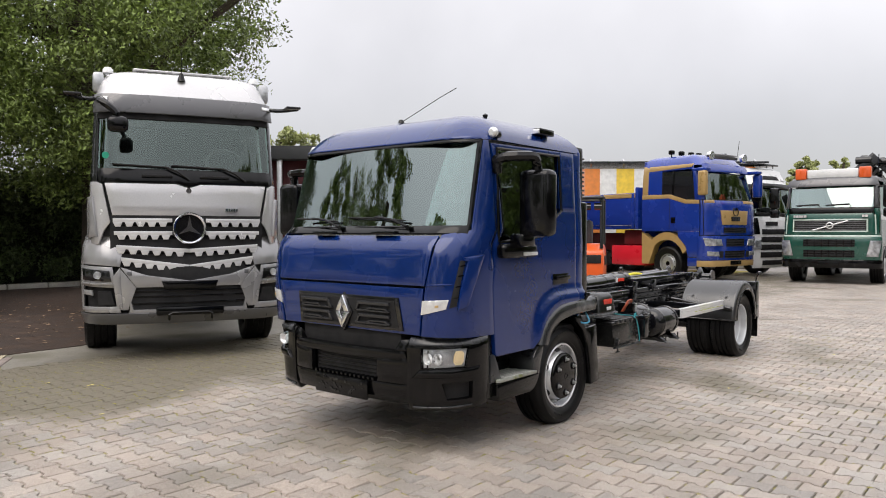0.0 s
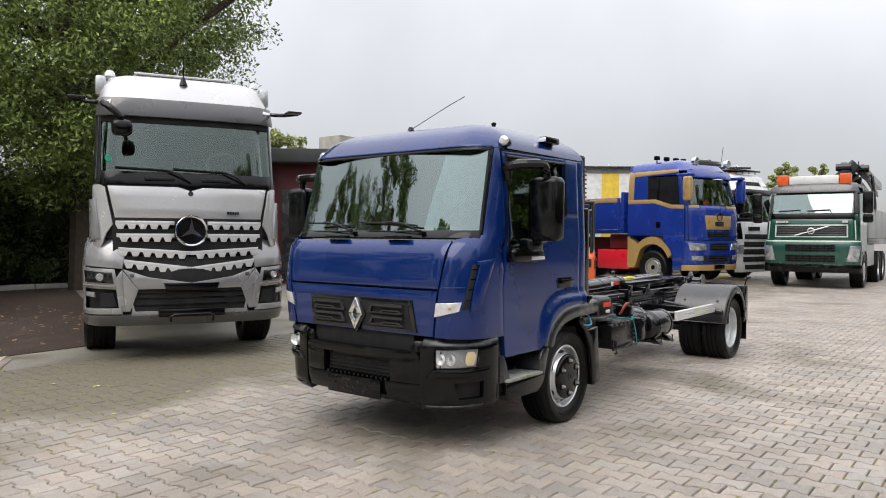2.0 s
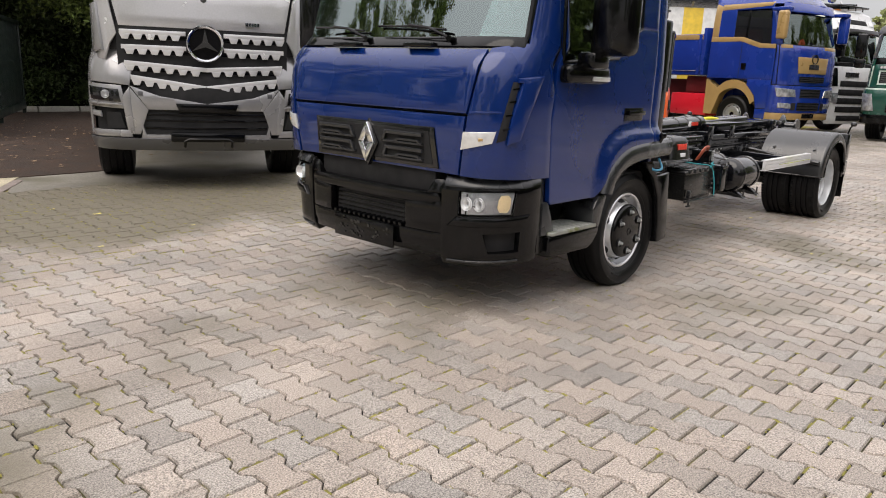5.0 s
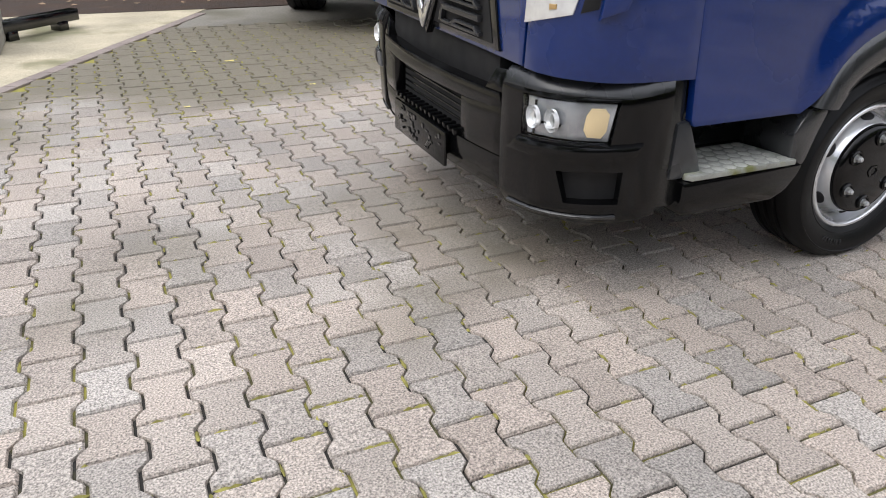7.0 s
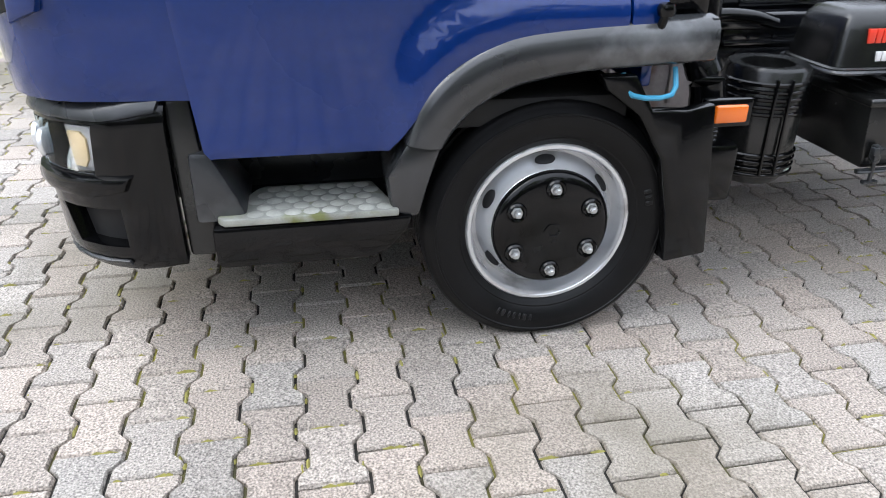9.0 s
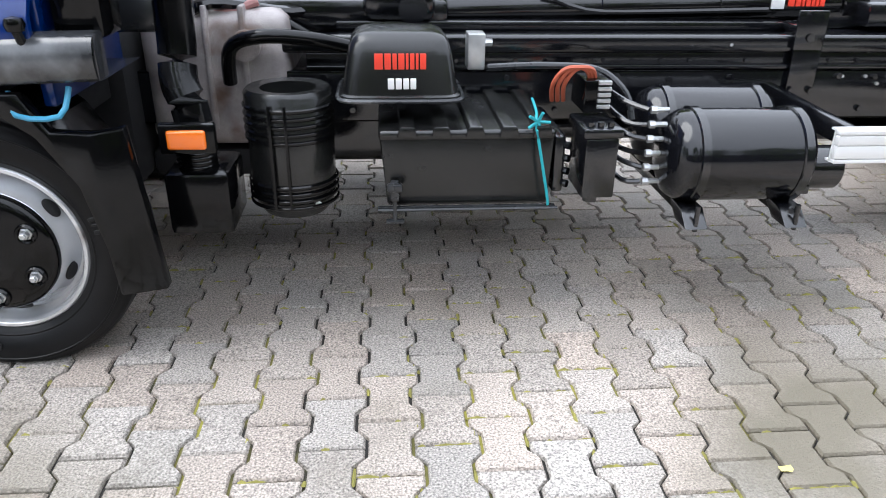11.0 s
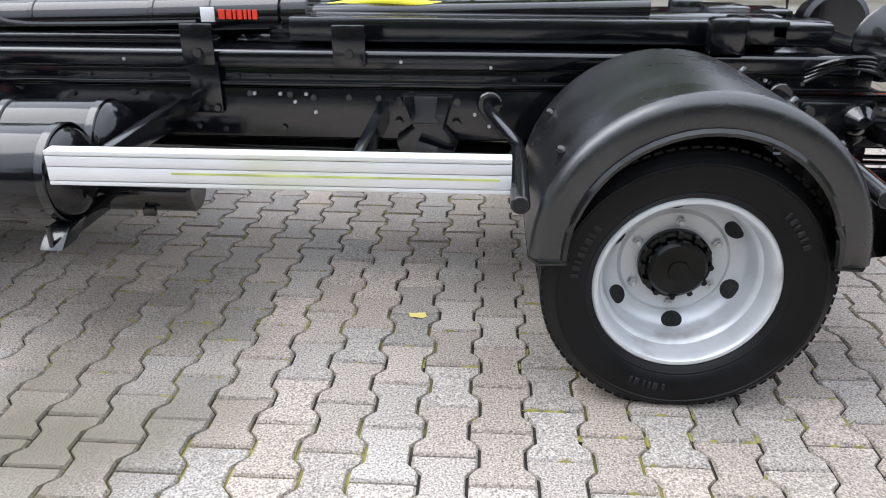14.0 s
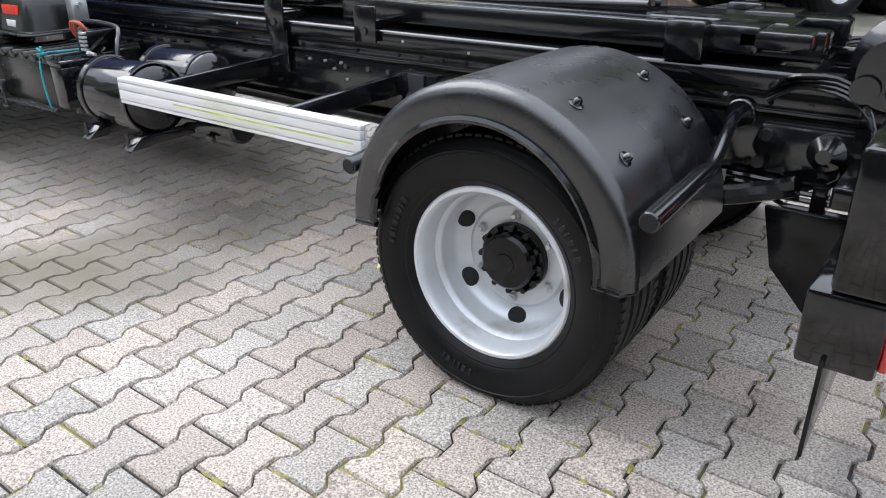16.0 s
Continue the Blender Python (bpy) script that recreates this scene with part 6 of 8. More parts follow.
            base = (0.032 * math.cos(b), 1.55 + 0.032 * math.sin(b))
            g.prism([tip, base, (0, 1.55)], "x", -0.082, -0.062)
    part("badge_star", g, CHROME, gr)
    g = Geo()
    bars(g, "x", -0.42, 1.755, 0.035, (0.9, 0.6, 0.7, 0.7, 0.6), -0.02, 0.03, 0.15, sign=-1)
    part("name_lettering", g, CHROME, T)
    g = Geo()
    g.lathe([(0, -0.012), (0.03, -0.012), (0.035, 0.0), (0, 0)], (0.02, 0, 2.0), "x", 20)
    part("small_badge", g, CHROME, T)
    # bumper
    P("bumper", lo, [[(s * 0.9, z) for s, z in q] for q in ([(-0.70, 0.74), (-0.66, 0.60), (0.66, 0.60), (0.70, 0.74), (0.70, 0.62), (0.74, 0.44), (-0.74, 0.44), (-0.70, 0.62)], [(-0.62, 0.86), (0.62, 0.86), (0.80, 1.10), (0.50, 1.00), (0.0, 0.93), (-0.50, 1.00), (-0.80, 1.10)], [(-0.80, 1.08), (-0.62, 0.86), (-0.72, 0.6), (-0.80, 0.6)], [(0.80, 1.08), (0.62, 0.86), (0.72, 0.6), (0.80, 0.6)])], MSILVER)
    P("bumper_skirt", lo, [[(-1.55, 0.44), (1.55, 0.44), (1.55, 0.56), (-1.55, 0.56)]], DSILVER, off=0.03, thick=0.05, bev=0.012)
    P("intake", lo, [[(-0.66, 0.60), (0.66, 0.60), (0.60, 0.86), (-0.60, 0.86)]], DARK, off=-0.02, bev=0)
    for z in (0.66, 0.74, 0.80):
        P("intake_bar", lo, [[(-0.60, z), (0.60, z), (0.60, z + 0.02), (-0.60, z + 0.02)]], PLASTIC, off=-0.012, bev=0.002)
    P("plate_holder", lo, [[(-0.27, 0.84), (0.27, 0.84), (0.30, 0.93), (-0.30, 0.93)]], PLASTIC, off=0.03, thick=0.03)
    g = Geo()
    g.box(-0.16, -0.05, -0.38, 0.38, 0.53, 0.63, 0.02)
    g.tube([(-0.15, -0.24, 0.48), (-0.19, -0.24, 0.54), (-0.19, -0.20, 0.565), (-0.19, 0.20, 0.565), (-0.19, 0.24, 0.54), (-0.15, 0.24, 0.48)], 0.014, 8)
    part("tow_step", g, PLASTIC, T)
    for mir in (1, -1):
        M = lambda q: [(mir * (s - 0.10 * max(0, min(1, (1.5 - s) / 0.3))), z) for s, z in q]
        P("bumper_wing", lo, [M([(0.82, 1.10), (1.05, 1.12), (1.55, 1.15), (1.55, 1.46), (0.93, 1.46), (0.80, 1.28)]), M([(0.82, 1.10), (0.90, 0.98), (0.86, 0.60), (0.80, 0.60)]), M([(1.30, 0.57), (1.55, 0.57), (1.55, 1.15), (1.28, 1.14)])], MSILVER, off=0.014, bev=0.012)
        P("lamp_frame", lo, [M([(0.86, 0.86), (1.30, 0.88), (1.30, 1.12), (0.90, 1.10)])], MSILVER, off=0.004)
        h = P("headlamp", lo, [M([(0.91, 0.93), (1.26, 0.95), (1.28, 1.085), (0.93, 1.06)])], SATIN, off=0.016)
        g = Geo()
        c = lo.pos(mir * 0.95, 1.005, 0.022)
        for r in (0.038, 0.020):
            g.lathe([(r + 0.006, 0.0), (r, -0.03), (r - 0.012, -0.018), (0, -0.03)], c, "x", 20)
        part("lamp_bowl", g, STEEL, h)
        P("lamp_trim", lo, [M([(0.88, 0.895), (1.30, 0.905), (1.30, 0.93), (0.90, 0.915)])], MSILVER, T, off=0.03, bev=0.004)
        P("fog_lamp", lo, [M([(1.12, 0.77), (1.25, 0.785), (1.25, 0.835), (1.13, 0.83)])], STEEL, off=0.018)
        P("side_intake", lo, [M([(0.88, 0.66), (1.06, 0.66), (1.06, 0.82), (0.92, 0.82)])], DARK, off=0.008, bev=0)
        P("lower_wing", lo, [M([(0.82, 0.57), (1.34, 0.57), (1.34, 0.64), (0.84, 0.645)])], MSILVER, off=0.016, bev=0.01)
        P("parking_sensor", lo, [M([(0.70, 1.0), (0.75, 1.0), (0.75, 1.05), (0.70, 1.05)])], DSILVER, off=0.014, bev=0.01)
        # steps and wheel
        g = Geo()
        y = mir * -1.15
        g.box(0.5, 1.2, y, y * 0.85, 0.5, 1.45, 0.03)
        part("step_unit", g, DSILVER, T)
        wheel("wheel", T, 1.45, mir * -1.15, 0.51, 0.52, 0.32, 0.29, -mir, 0.06, nuts=8, pcd=0.16, seg=36, holes=8)
        g = Geo()
        g.tube([(0.35, mir * -1.0, 3.08), (0.22, mir * -1.12, 3.06), (0.08, mir * -1.20, 3.05), (-0.06, mir * -1.28, 3.05)], 0.026, 8, 3)
        g.box(-0.16, 0.04, mir * -1.14, mir * -1.32, 3.035, 3.065, 0.012)
        part("camera_arm", g, SATIN, T)
        g = Geo()
        g.cyl((0.75, mir * -0.88, 3.44), (0.75, mir * -0.88, 3.48), 0.04, 14)
        bc = part("beacon_foot", g, STEEL, T)
        g = Geo()
        g.lathe([(0, 0.08), (0.04, 0.072), (0.06, 0.045), (0.065, 0.0), (0, 0)], (0.75, mir * -0.88, 3.47), "z", 20)
        part("beacon", g, WHITE, T, "white domed roof beacon")
        g = Geo()
        g.box(0.55, 0.70, mir * -0.92, mir * -1.05, 3.2, 3.45, 0.04)
        part("air_horn", g, STEEL, T)
    g = Geo()
    g.tube([(0.02, 0.93, 3.02), (-0.20, 0.95, 2.98), (-0.28, 0.80, 2.86), (-0.28, 0.76, 2.74)], 0.04, 8, 4)
    g.box(-0.36, -0.20, 0.66, 0.88, 2.62, 2.80, 0.06, 3)
    part("front_mirror", g, PLASTIC, T)
    g = Geo()
    g.cyl((0.35, 0.05, 3.36), (0.35, 0.05, 3.46), 0.05, 12, r2=0.02)
    g.tube([(0.35, 0.05, 3.45), (0.35, 0.05, 3.72)], 0.006, 6)
    part("roof_aerial", g, PLASTIC, T)
    for y0, y1 in ((0.85, 0.15), (0.2, -0.5)):
        g = Geo()
        a = up.pos(up.sy(-(y1 + 0.1), 2.3), 2.27, 0.03)
        b = up.pos(up.sy(-y0 * 0.98, 2.3), 2.29, 0.03)
        c = up.pos(up.sy(-(y1 - 0.16), 2.2), 2.12, 0.035)
        g.tube([c, (a + c) / 2 + Vector((-0.02, 0, 0.02)), a], 0.014, 6)
        g.tube([a, b], 0.011, 6)
        part("wiper", g, PLASTIC, T)
        g = Geo()
        p = up.pos(up.sy(-(y1 + 0.2), 2.17), 2.165, 0.01)
        g.box(p.x - 0.03, p.x + 0.03, p.y - 0.17, p.y + 0.17, 2.15, 2.185, 0.012)
        part("washer_nozzle", g, DARK, T)
    g = Geo()
    g.box(0.35, 0.8, -0.95, 0.95, 2.0, 2.30, 0.06)
    g.box(0.30, 0.45, -0.05, 0.2, 2.28, 2.42, 0.02)
    part("dashboard", g, SEAT, T)
    g = Geo()
    g.tube([(0.75 + 0.08 * math.sin(a), -0.5 + 0.22 * math.cos(a), 2.42 + 0.17 * math.sin(a)) for a in [i * math.pi / 10 for i in range(21)]], 0.02, 8)
    part("steering_wheel", g, INNER, T)
    g = Geo()
    for y in (-0.55, 0.55):
        g.box(1.2, 1.4, y - 0.25, y + 0.25, 1.9, 2.9, 0.06)
    g.box(1.9, 2.1, -0.9, 0.9, 1.9, 3.0, 0.05)
    part("seats", g, SEAT, T)
    g = Geo()
    c = up.pos(-0.92, 2.40, 0.012)
    g.lathe([(0, 0), (0.04, 0)], c, "x", 16)
    part("green_badge", g, mat("green_sticker", (0.02, 0.35, 0.22), 0.4), T)
    g = Geo()
    g.box(2.3, 8.4, -0.45, 0.45, 0.75, 1.05, 0.02)
    g.box(2.5, 8.4, -1.2, 1.2, 1.1, 1.3, 0.03)
    part("chassis", g, CHASSIS, T)
    for x in (5.6, 6.95):
        for k in (-1, 1):
            wheel("wheel", T, x, k * 1.15, 0.51, 0.52, 0.5, 0.29, k, 0.15, nuts=8, pcd=0.16, seg=32, holes=8)


# ---- blue tipper truck with gold stripes ----
def build_blue_tipper():
    T = thing("tipper_truck", "royal blue tipper truck with gold stripes and gold bumper", "truck", pose(18.15, 4.55, 0, 0, 0, 74.5))
    sh = Shell([(0.5, 0.0, 1.27), (1.4, -0.03, 1.3), (2.3, 0.0, 1.3), (2.5, 0.04, 1.29), (3.35, 0.24, 1.24), (3.6, 0.34, 1.2), (3.75, 0.5, 1.15)], 0.22, 2.5, 0.10)

    def P(name, polys, m, parent=T, off=0.006, thick=0.02, bev=0.008, label=""):
        g = Geo()
        for q in polys:
            sh.patch(g, q, thick, off, 0.14, 0.2, bev)
        return part(name, g, m, parent, label)

    X = sh.sx
    P("inner_shell", [[(-1.5, 0.6), (1.5, 0.6), (1.5, 2.5), (-1.5, 2.5)]], DARK, off=-0.03)
    P("front_panel", [[(-1.28, 1.42), (1.28, 1.42), (1.28, 2.48), (-1.28, 2.48)]], MANBLUE)
    P("bumper", [[(-1.5, 0.66), (1.5, 0.66), (1.5, 1.40), (-1.5, 1.40)]], MANBLUE, off=0.03, thick=0.04)
    P("bumper_skirt", [[(-1.5, 0.47), (1.5, 0.47), (1.5, 0.65), (-1.5, 0.65)]], GOLD, off=0.04, thick=0.05)
    P("gold_plate", [[(-0.62, 1.74), (0.62, 1.74), (0.68, 2.18), (-0.68, 2.18)]], GOLD, off=0.03)
    for s0, s1, z0, z1 in ((-0.55, 0.55, 1.50, 1.66), (-0.45, 0.45, 1.08, 1.32), (-0.5, 0.5, 0.72, 0.95)):
        P("grille_opening", [[(s0, z0), (s1, z0), (s1, z1), (s0, z1)]], DARK, off=0.036, bev=0)
        for i in range(3):
            z = z0 + (z1 - z0) * (i + 0.5) / 3
            P("grille_bar", [[(s0, z), (s1, z), (s1, z + 0.02), (s0, z + 0.02)]], PLASTIC, off=0.042, bev=0.003)
    g = Geo()
    bars(g, "x", 0.22, 1.86, 0.13, (1.0, 0.9, 1.0), -0.07, 0.02, 0.15, sign=-1)
    g.lathe([(0.11, -0.06), (0.13, -0.07), (0.13, 0.0)], (0.0, 0, 2.14), "x", 20)
    part("lettering", g, SATIN, T)
    g = Geo()
    g.box(-0.08, -0.05, -0.26, 0.26, 0.52, 0.64, 0.005)
    part("number_plate_holder", g, PLASTIC, T)
    for k in (1, -1):
        M = lambda q: [(k * s, z) for s, z in q]
        P("headlamp", [M([(0.62, 1.10), (1.24, 1.10), (1.30, 1.34), (0.68, 1.30)])], LAMPD, off=0.045)
        P("fog_lamp", [M([(0.75, 0.78), (1.20, 0.80), (1.20, 0.94), (0.78, 0.92)])], LAMPD, off=0.045)
        P("fog_recess", [M([(0.58, 0.74), (0.75, 0.74), (0.75, 0.94), (0.58, 0.94)])], DARK, off=0.04, bev=0)
        P("side_panel", [M([(X(0.24, 2), 1.55), (X(2.5, 2), 1.55), (X(2.5, 2), 2.62), (X(1.45, 2.6), 2.62), (X(0.9, 2.5), 2.45), (X(0.24, 2.4), 2.40)])], MANBLUE)
        P("side_panel", [M([(X(1.76, 3), 2.62), (X(2.5, 3), 2.62), (X(2.5, 3.5), 3.70), (X(0.5, 3.6), 3.62), (X(0.5, 3.45), 3.45), (X(1.76, 3.45), 3.45)])], MANBLUE)
        P("corner_panel", [M([(1.30, 1.42), (X(0.22, 2), 1.42), (X(0.22, 2.5), 2.48), (1.30, 2.48)]), M([(1.22, 2.5), (X(0.42, 2.5), 2.5), (X(0.52, 3.4), 3.48), (1.20, 3.40)])], MANBLUE)
        P("side_window", [M([(X(0.40, 2.5), 2.46), (X(0.9, 2.5), 2.5), (X(1.5, 2.7), 2.68), (X(1.76, 2.7), 2.68), (X(1.76, 3.3), 3.42), (X(0.55, 3.3), 3.40)])], mat("dark_side_glass", (0.012, 0.013, 0.015), 0.06, 0, 0.05, 2, coat=1), off=0.0, bev=0)
        P("window_post", [M([(X(1.28, 2.6), 2.66), (X(1.34, 2.6), 2.66), (X(1.34, 3.4), 3.42), (X(1.28, 3.4), 3.42)])], PLASTIC, off=0.008)
        P("gold_stripe", [M([(X(0.24, 2.4), 2.38), (X(0.85, 2.4), 2.40), (X(1.45, 2.6), 2.58), (X(2.5, 2.6), 2.58), (X(2.5, 2.7), 2.72), (X(1.4, 2.7), 2.70), (X(0.8, 2.5), 2.52), (X(0.24, 2.5), 2.50)]), M([(X(2.28, 3), 2.72), (X(2.5, 3), 2.72), (X(2.5, 3.7), 3.66), (X(2.28, 3.6), 3.58)]), M([(X(0.6, 3.6), 3.52), (X(2.28, 3.6), 3.46), (X(2.28, 3.6), 3.62), (X(0.6, 3.7), 3.62)])], GOLD, off=0.012)
        P("door_seam", [M([(X(1.42, 2), 1.58), (X(1.435, 2), 1.58), (X(1.435, 2.6), 2.6), (X(1.42, 2.6), 2.6)])], DARK, off=0.008, bev=0)
        P("door_handle", [M([(X(1.20, 2), 1.80), (X(1.36, 2), 1.80), (X(1.36, 2), 1.98), (X(1.20, 2), 1.98)])], PLASTIC, off=0.02)
        P("lower_panel", [M([(X(0.24, 1), 0.75), (X(0.72, 1), 0.75), (X(0.82, 1), 1.10), (X(1.1, 1), 1.38), (X(1.1, 1.5), 1.54), (X(0.24, 1.5), 1.54)])], MANBLUE, off=0.01)
        # gold arch
        g = Geo()
        n = 14
        pts = [(1.53 - 0.80 * math.cos(a), 0.62 + 0.90 * math.sin(a)) for a in [math.pi * (0.12 + 0.63 * i / n) for i in range(n + 1)]] + [(2.5, 1.52), (2.5, 0.55), (2.3, 0.55), (2.24, 1.0)]
        inner = [(1.53 - 0.66 * math.cos(a), 0.60 + 0.68 * math.sin(a)) for a in [math.pi * (0.12 + 0.63 * i / n) for i in range(n + 1)]]
        y = -k * 1.30
        g.prism(pts[: n + 1] + [(2.5, 1.52), (2.5, 0.5), (2.22, 0.5)] + inner[::-1], "y", y, y * 0.8)
        part("wheel_arch", g, GOLD, T, "gold painted wheel arch")
        wheel("wheel", T, 1.53, -k * 1.22, 0.53, 0.54, 0.32, 0.30, -k, 0.06, STEEL, nuts=10, pcd=0.17, seg=40, holes=10)
        g = Geo()
        g.box(-0.02, 0.26, -k * 1.34, -k * 1.52, 2.62, 3.36, 0.06, 3)
        part("mirror_housing", g, GOLD if k < 0 else MANBLUE, T, "gold mirror housing" if k < 0 else "")
        g = Geo()
        g.box(-0.02, 0.5, -k * 1.22, -k * 1.46, 3.36, 3.46, 0.03)
        part("mirror_arm", g, MANBLUE, T)
        g = Geo()
        g.lathe([(0, -0.10), (0.12, -0.10), (0.14, -0.07), (0.12, 0.03), (0.05, 0.06), (0, 0.06)], (0.30, -k * 0.85, 3.86), "x", 20)
        part("spot_lamp", g, CHROME, T, "round chrome roof spot lamp")
        g = Geo()
        g.box(2.5, 3.9, -k * 1.2, -k * 0.5, 0.42, 1.08, 0.05)
        part("fuel_tank", g, REDP, T, "red painted fuel tank")
        P("step_panel", [M([(X(0.24, 0.6), 0.47), (X(0.75, 0.6), 0.47), (X(0.75, 0.8), 0.74), (X(0.24, 0.8), 0.74)])], MANBLUE, off=0.0)
        for x in (5.9, 7.3):
            wheel("wheel", T, x, -k * 1.22, 0.53, 0.54, 0.5, 0.30, -k, 0.15, STEEL, nuts=10, pcd=0.17, seg=28, holes=10)
    w = P("windscreen", [[(-1.18, 2.50), (1.18, 2.50), (1.18, 3.34), (-1.18, 3.34)]], GLASS2, off=0.0, bev=0)
    w.visible_shadow = False
    for s0, s1 in ((-1.25, -0.9), (0.5, 1.25)):
        P("scuttle_stripe", [[(s0, 2.40), (s1, 2.40), (s1, 2.49), (s0, 2.49)]], GOLD, off=0.012)
    P("sun_visor", [[(-1.2, 3.34), (1.2, 3.34), (1.15, 3.58), (-1.15, 3.58)]], MANBLUE, off=0.09)
    g = Geo()
    sh.cap(g, [(-0.004, 3.58), (0.0, 3.68), (0.04, 3.80), (0.12, 3.88), (0.3, 3.94), (0.6, 3.97), (0.9, 3.97)], 72)
    part("roof", g, MANBLUE, T)
    g = Geo()
    g.box(0.30, 0.40, -0.62, 0.62, 3.78, 3.94, 0.03)
    part("roof_sign", g, DSILVER, T)
    g = Geo()
    g.box(2.45, 2.5, -1.2, 1.2, 0.9, 3.8, 0.02)
    part("back_wall", g, MANBLUE, T)
    for y in (-0.6, -0.2, 0.3, 0.8):
        g = Geo()
        g.box(1.6, 1.75, y, y + 0.16, 4.0, 4.14, 0.03)
        g.cyl((1.68, y + 0.08, 3.92), (1.68, y + 0.08, 4.0), 0.02, 8)
        part("roof_lamp", g, PLASTIC, T)
    g = Geo()
    g.tube([(0.7, -0.6, 4.02), (1.9, -0.6, 4.06)], 0.02, 6)
    g.tube([(0.5, -0.9, 3.95), (0.45, -0.92, 4.45)], 0.008, 5)
    part("roof_rail", g, CHASSIS, T)
    g = Geo()
    g.box(0.3, 0.75, -1.1, 1.1, 2.3, 2.6, 0.05)
    g.box(1.1, 1.3, -0.8, -0.3, 2.2, 3.2, 0.05)
    g.box(1.1, 1.3, 0.3, 0.8, 2.2, 3.2, 0.05)
    g.box(2.2, 2.3, -1.1, 1.1, 2.2, 3.4, 0.05)
    part("cab_interior", g, SEAT, T)
    # tipping body
    bd = Geo()
    bd.box(2.75, 8.2, 1.18, 1.26, 1.75, 2.82, 0.02)
    bd.box(2.75, 8.2, -1.26, -1.18, 1.75, 2.82, 0.02)
    bd.box(2.68, 2.80, -1.30, 1.30, 1.62, 3.0, 0.03)
    bd.box(2.75, 8.2, -1.2, 1.2, 1.62, 1.75, 0.02)
    bdy = part("tipper_body", bd, MANBLUE, T)
    for x in (2.85, 4.2, 5.6, 7.0):
        g = Geo()
        g.box(x, x + 0.10, 1.26, 1.30, 1.65, 2.80, 0.01)
        part("body_post", g, MANBLUE, bdy)
    g = Geo()
    g.box(2.82, 8.2, 1.262, 1.275, 2.66, 2.80, 0.004)
    part("body_stripe", g, GOLD, bdy)
    g = Geo()
    g.box(2.5, 8.2, -0.45, 0.45, 0.9, 1.5, 0.03)
    g.box(2.55, 3.6, 0.2, 0.9, 1.1, 1.6, 0.04)
    part("chassis", g, mat("dark_red_chassis", (0.12, 0.01, 0.012), 0.5, 0, 0.2, 3), T)


# ---- white truck seen between ----
def build_white_truck():
    T = thing("white_truck", "white heavy truck with black grille slats, partly hidden", "truck", pose(21.9, 4.25, 0, 0, 0, 74.5))
    sh = Shell([(0.3, 0.0, 1.25), (1.6, -0.03, 1.27), (2.1, 0.0, 1.27), (3.1, 0.22, 1.22), (3.5, 0.4, 1.15)], 0.22, 2.3, 0.10)

    def P(name, polys, m, parent=T, off=0.006, thick=0.02, bev=0.008):
        g = Geo()
        for q in polys:
            sh.patch(g, q, thick, off, 0.14, 0.2, bev)
        return part(name, g, m, parent)

    P("front_panel", [[(-1.28, 0.3), (1.28, 0.3), (1.28, 2.05), (-1.28, 2.05)]], WHITE)
    for z0, z1, h in ((1.45, 1.62, 0.95), (1.18, 1.36, 0.98), (0.92, 1.10, 1.0), (0.66, 0.84, 1.0), (0.40, 0.56, 0.9)):
        P("grille_slat", [[(-h, z0), (h, z0), (h, z1), (-h, z1)]], DARK, off=0.02, bev=0.004)
    P("scuttle_panel", [[(-1.2, 2.06), (1.2, 2.06), (1.2, 2.18), (-1.2, 2.18)]], PLASTIC)
    w = P("windscreen", [[(-1.18, 2.18), (1.18, 2.18), (1.18, 3.05), (-1.18, 3.05)]], GLASS2, off=0.0, bev=0)
    P("sun_visor", [[(-1.2, 3.02), (1.2, 3.02), (1.15, 3.16), (-1.15, 3.16)]], PLASTIC, off=0.1)
    for k in (1, -1):
        M = lambda q: [(k * s, z) for s, z in q]
        P("side_wall", [M([(1.3, 0.8), (sh.end, 0.8), (sh.end, 3.5), (1.3, 3.5)])], WHITE)
        P("headlamp", [M([(0.98, 0.95), (1.30, 0.95), (1.30, 1.25), (1.0, 1.25)])], LAMPD, off=0.03)
        P("air_deflector", [M([(1.05, 1.45), (1.30, 1.45), (1.30, 2.0), (1.12, 2.0)])], PLASTIC, off=0.02)
        P("roof_lamp", [M([(0.75, 3.32), (1.05, 3.32), (1.05, 3.45), (0.78, 3.45)])], LAMP, off=0.03)
        g = Geo()
        g.box(-0.2, 0.12, -k * 1.32, -k * 1.58, 2.3, 3.0, 0.05)
        part("mirror_housing", g, PLASTIC, T)
        wheel("wheel", T, 1.45, -k * 1.2, 0.5, 0.51, 0.32, 0.29, -k, 0.06, nuts=8, pcd=0.16, seg=24, holes=8)
    P("roof_opening", [[(-0.6, 3.34), (0.6, 3.34), (0.55, 3.48), (-0.55, 3.48)]], DARK, off=0.012)
    g = Geo()
    sh.cap(g, [(0.0, 3.16), (0.0, 3.5), (0.05, 3.66), (0.2, 3.75), (0.5, 3.8), (0.9, 3.82)], 60)
    part("roof", g, WHITE, T)
    g = Geo()
    g.box(0.5, 1.6, -0.8, 0.8, 3.86, 3.92, 0.02)
    for y in (-0.6, -0.2, 0.2, 0.6):
        g.cyl((0.6, y, 3.78), (0.6, y, 3.88), 0.02, 6)
    part("roof_bar", g, CHASSIS, T)
    g = Geo()
    bars(g, "x", 0.78, 1.74, 0.14, (0.65, 0.65, 0.7, 0.7, 0.25, 0.7), -0.04, 0.02, 0.2, sign=-1)
    part("lettering", g, SATIN, T)
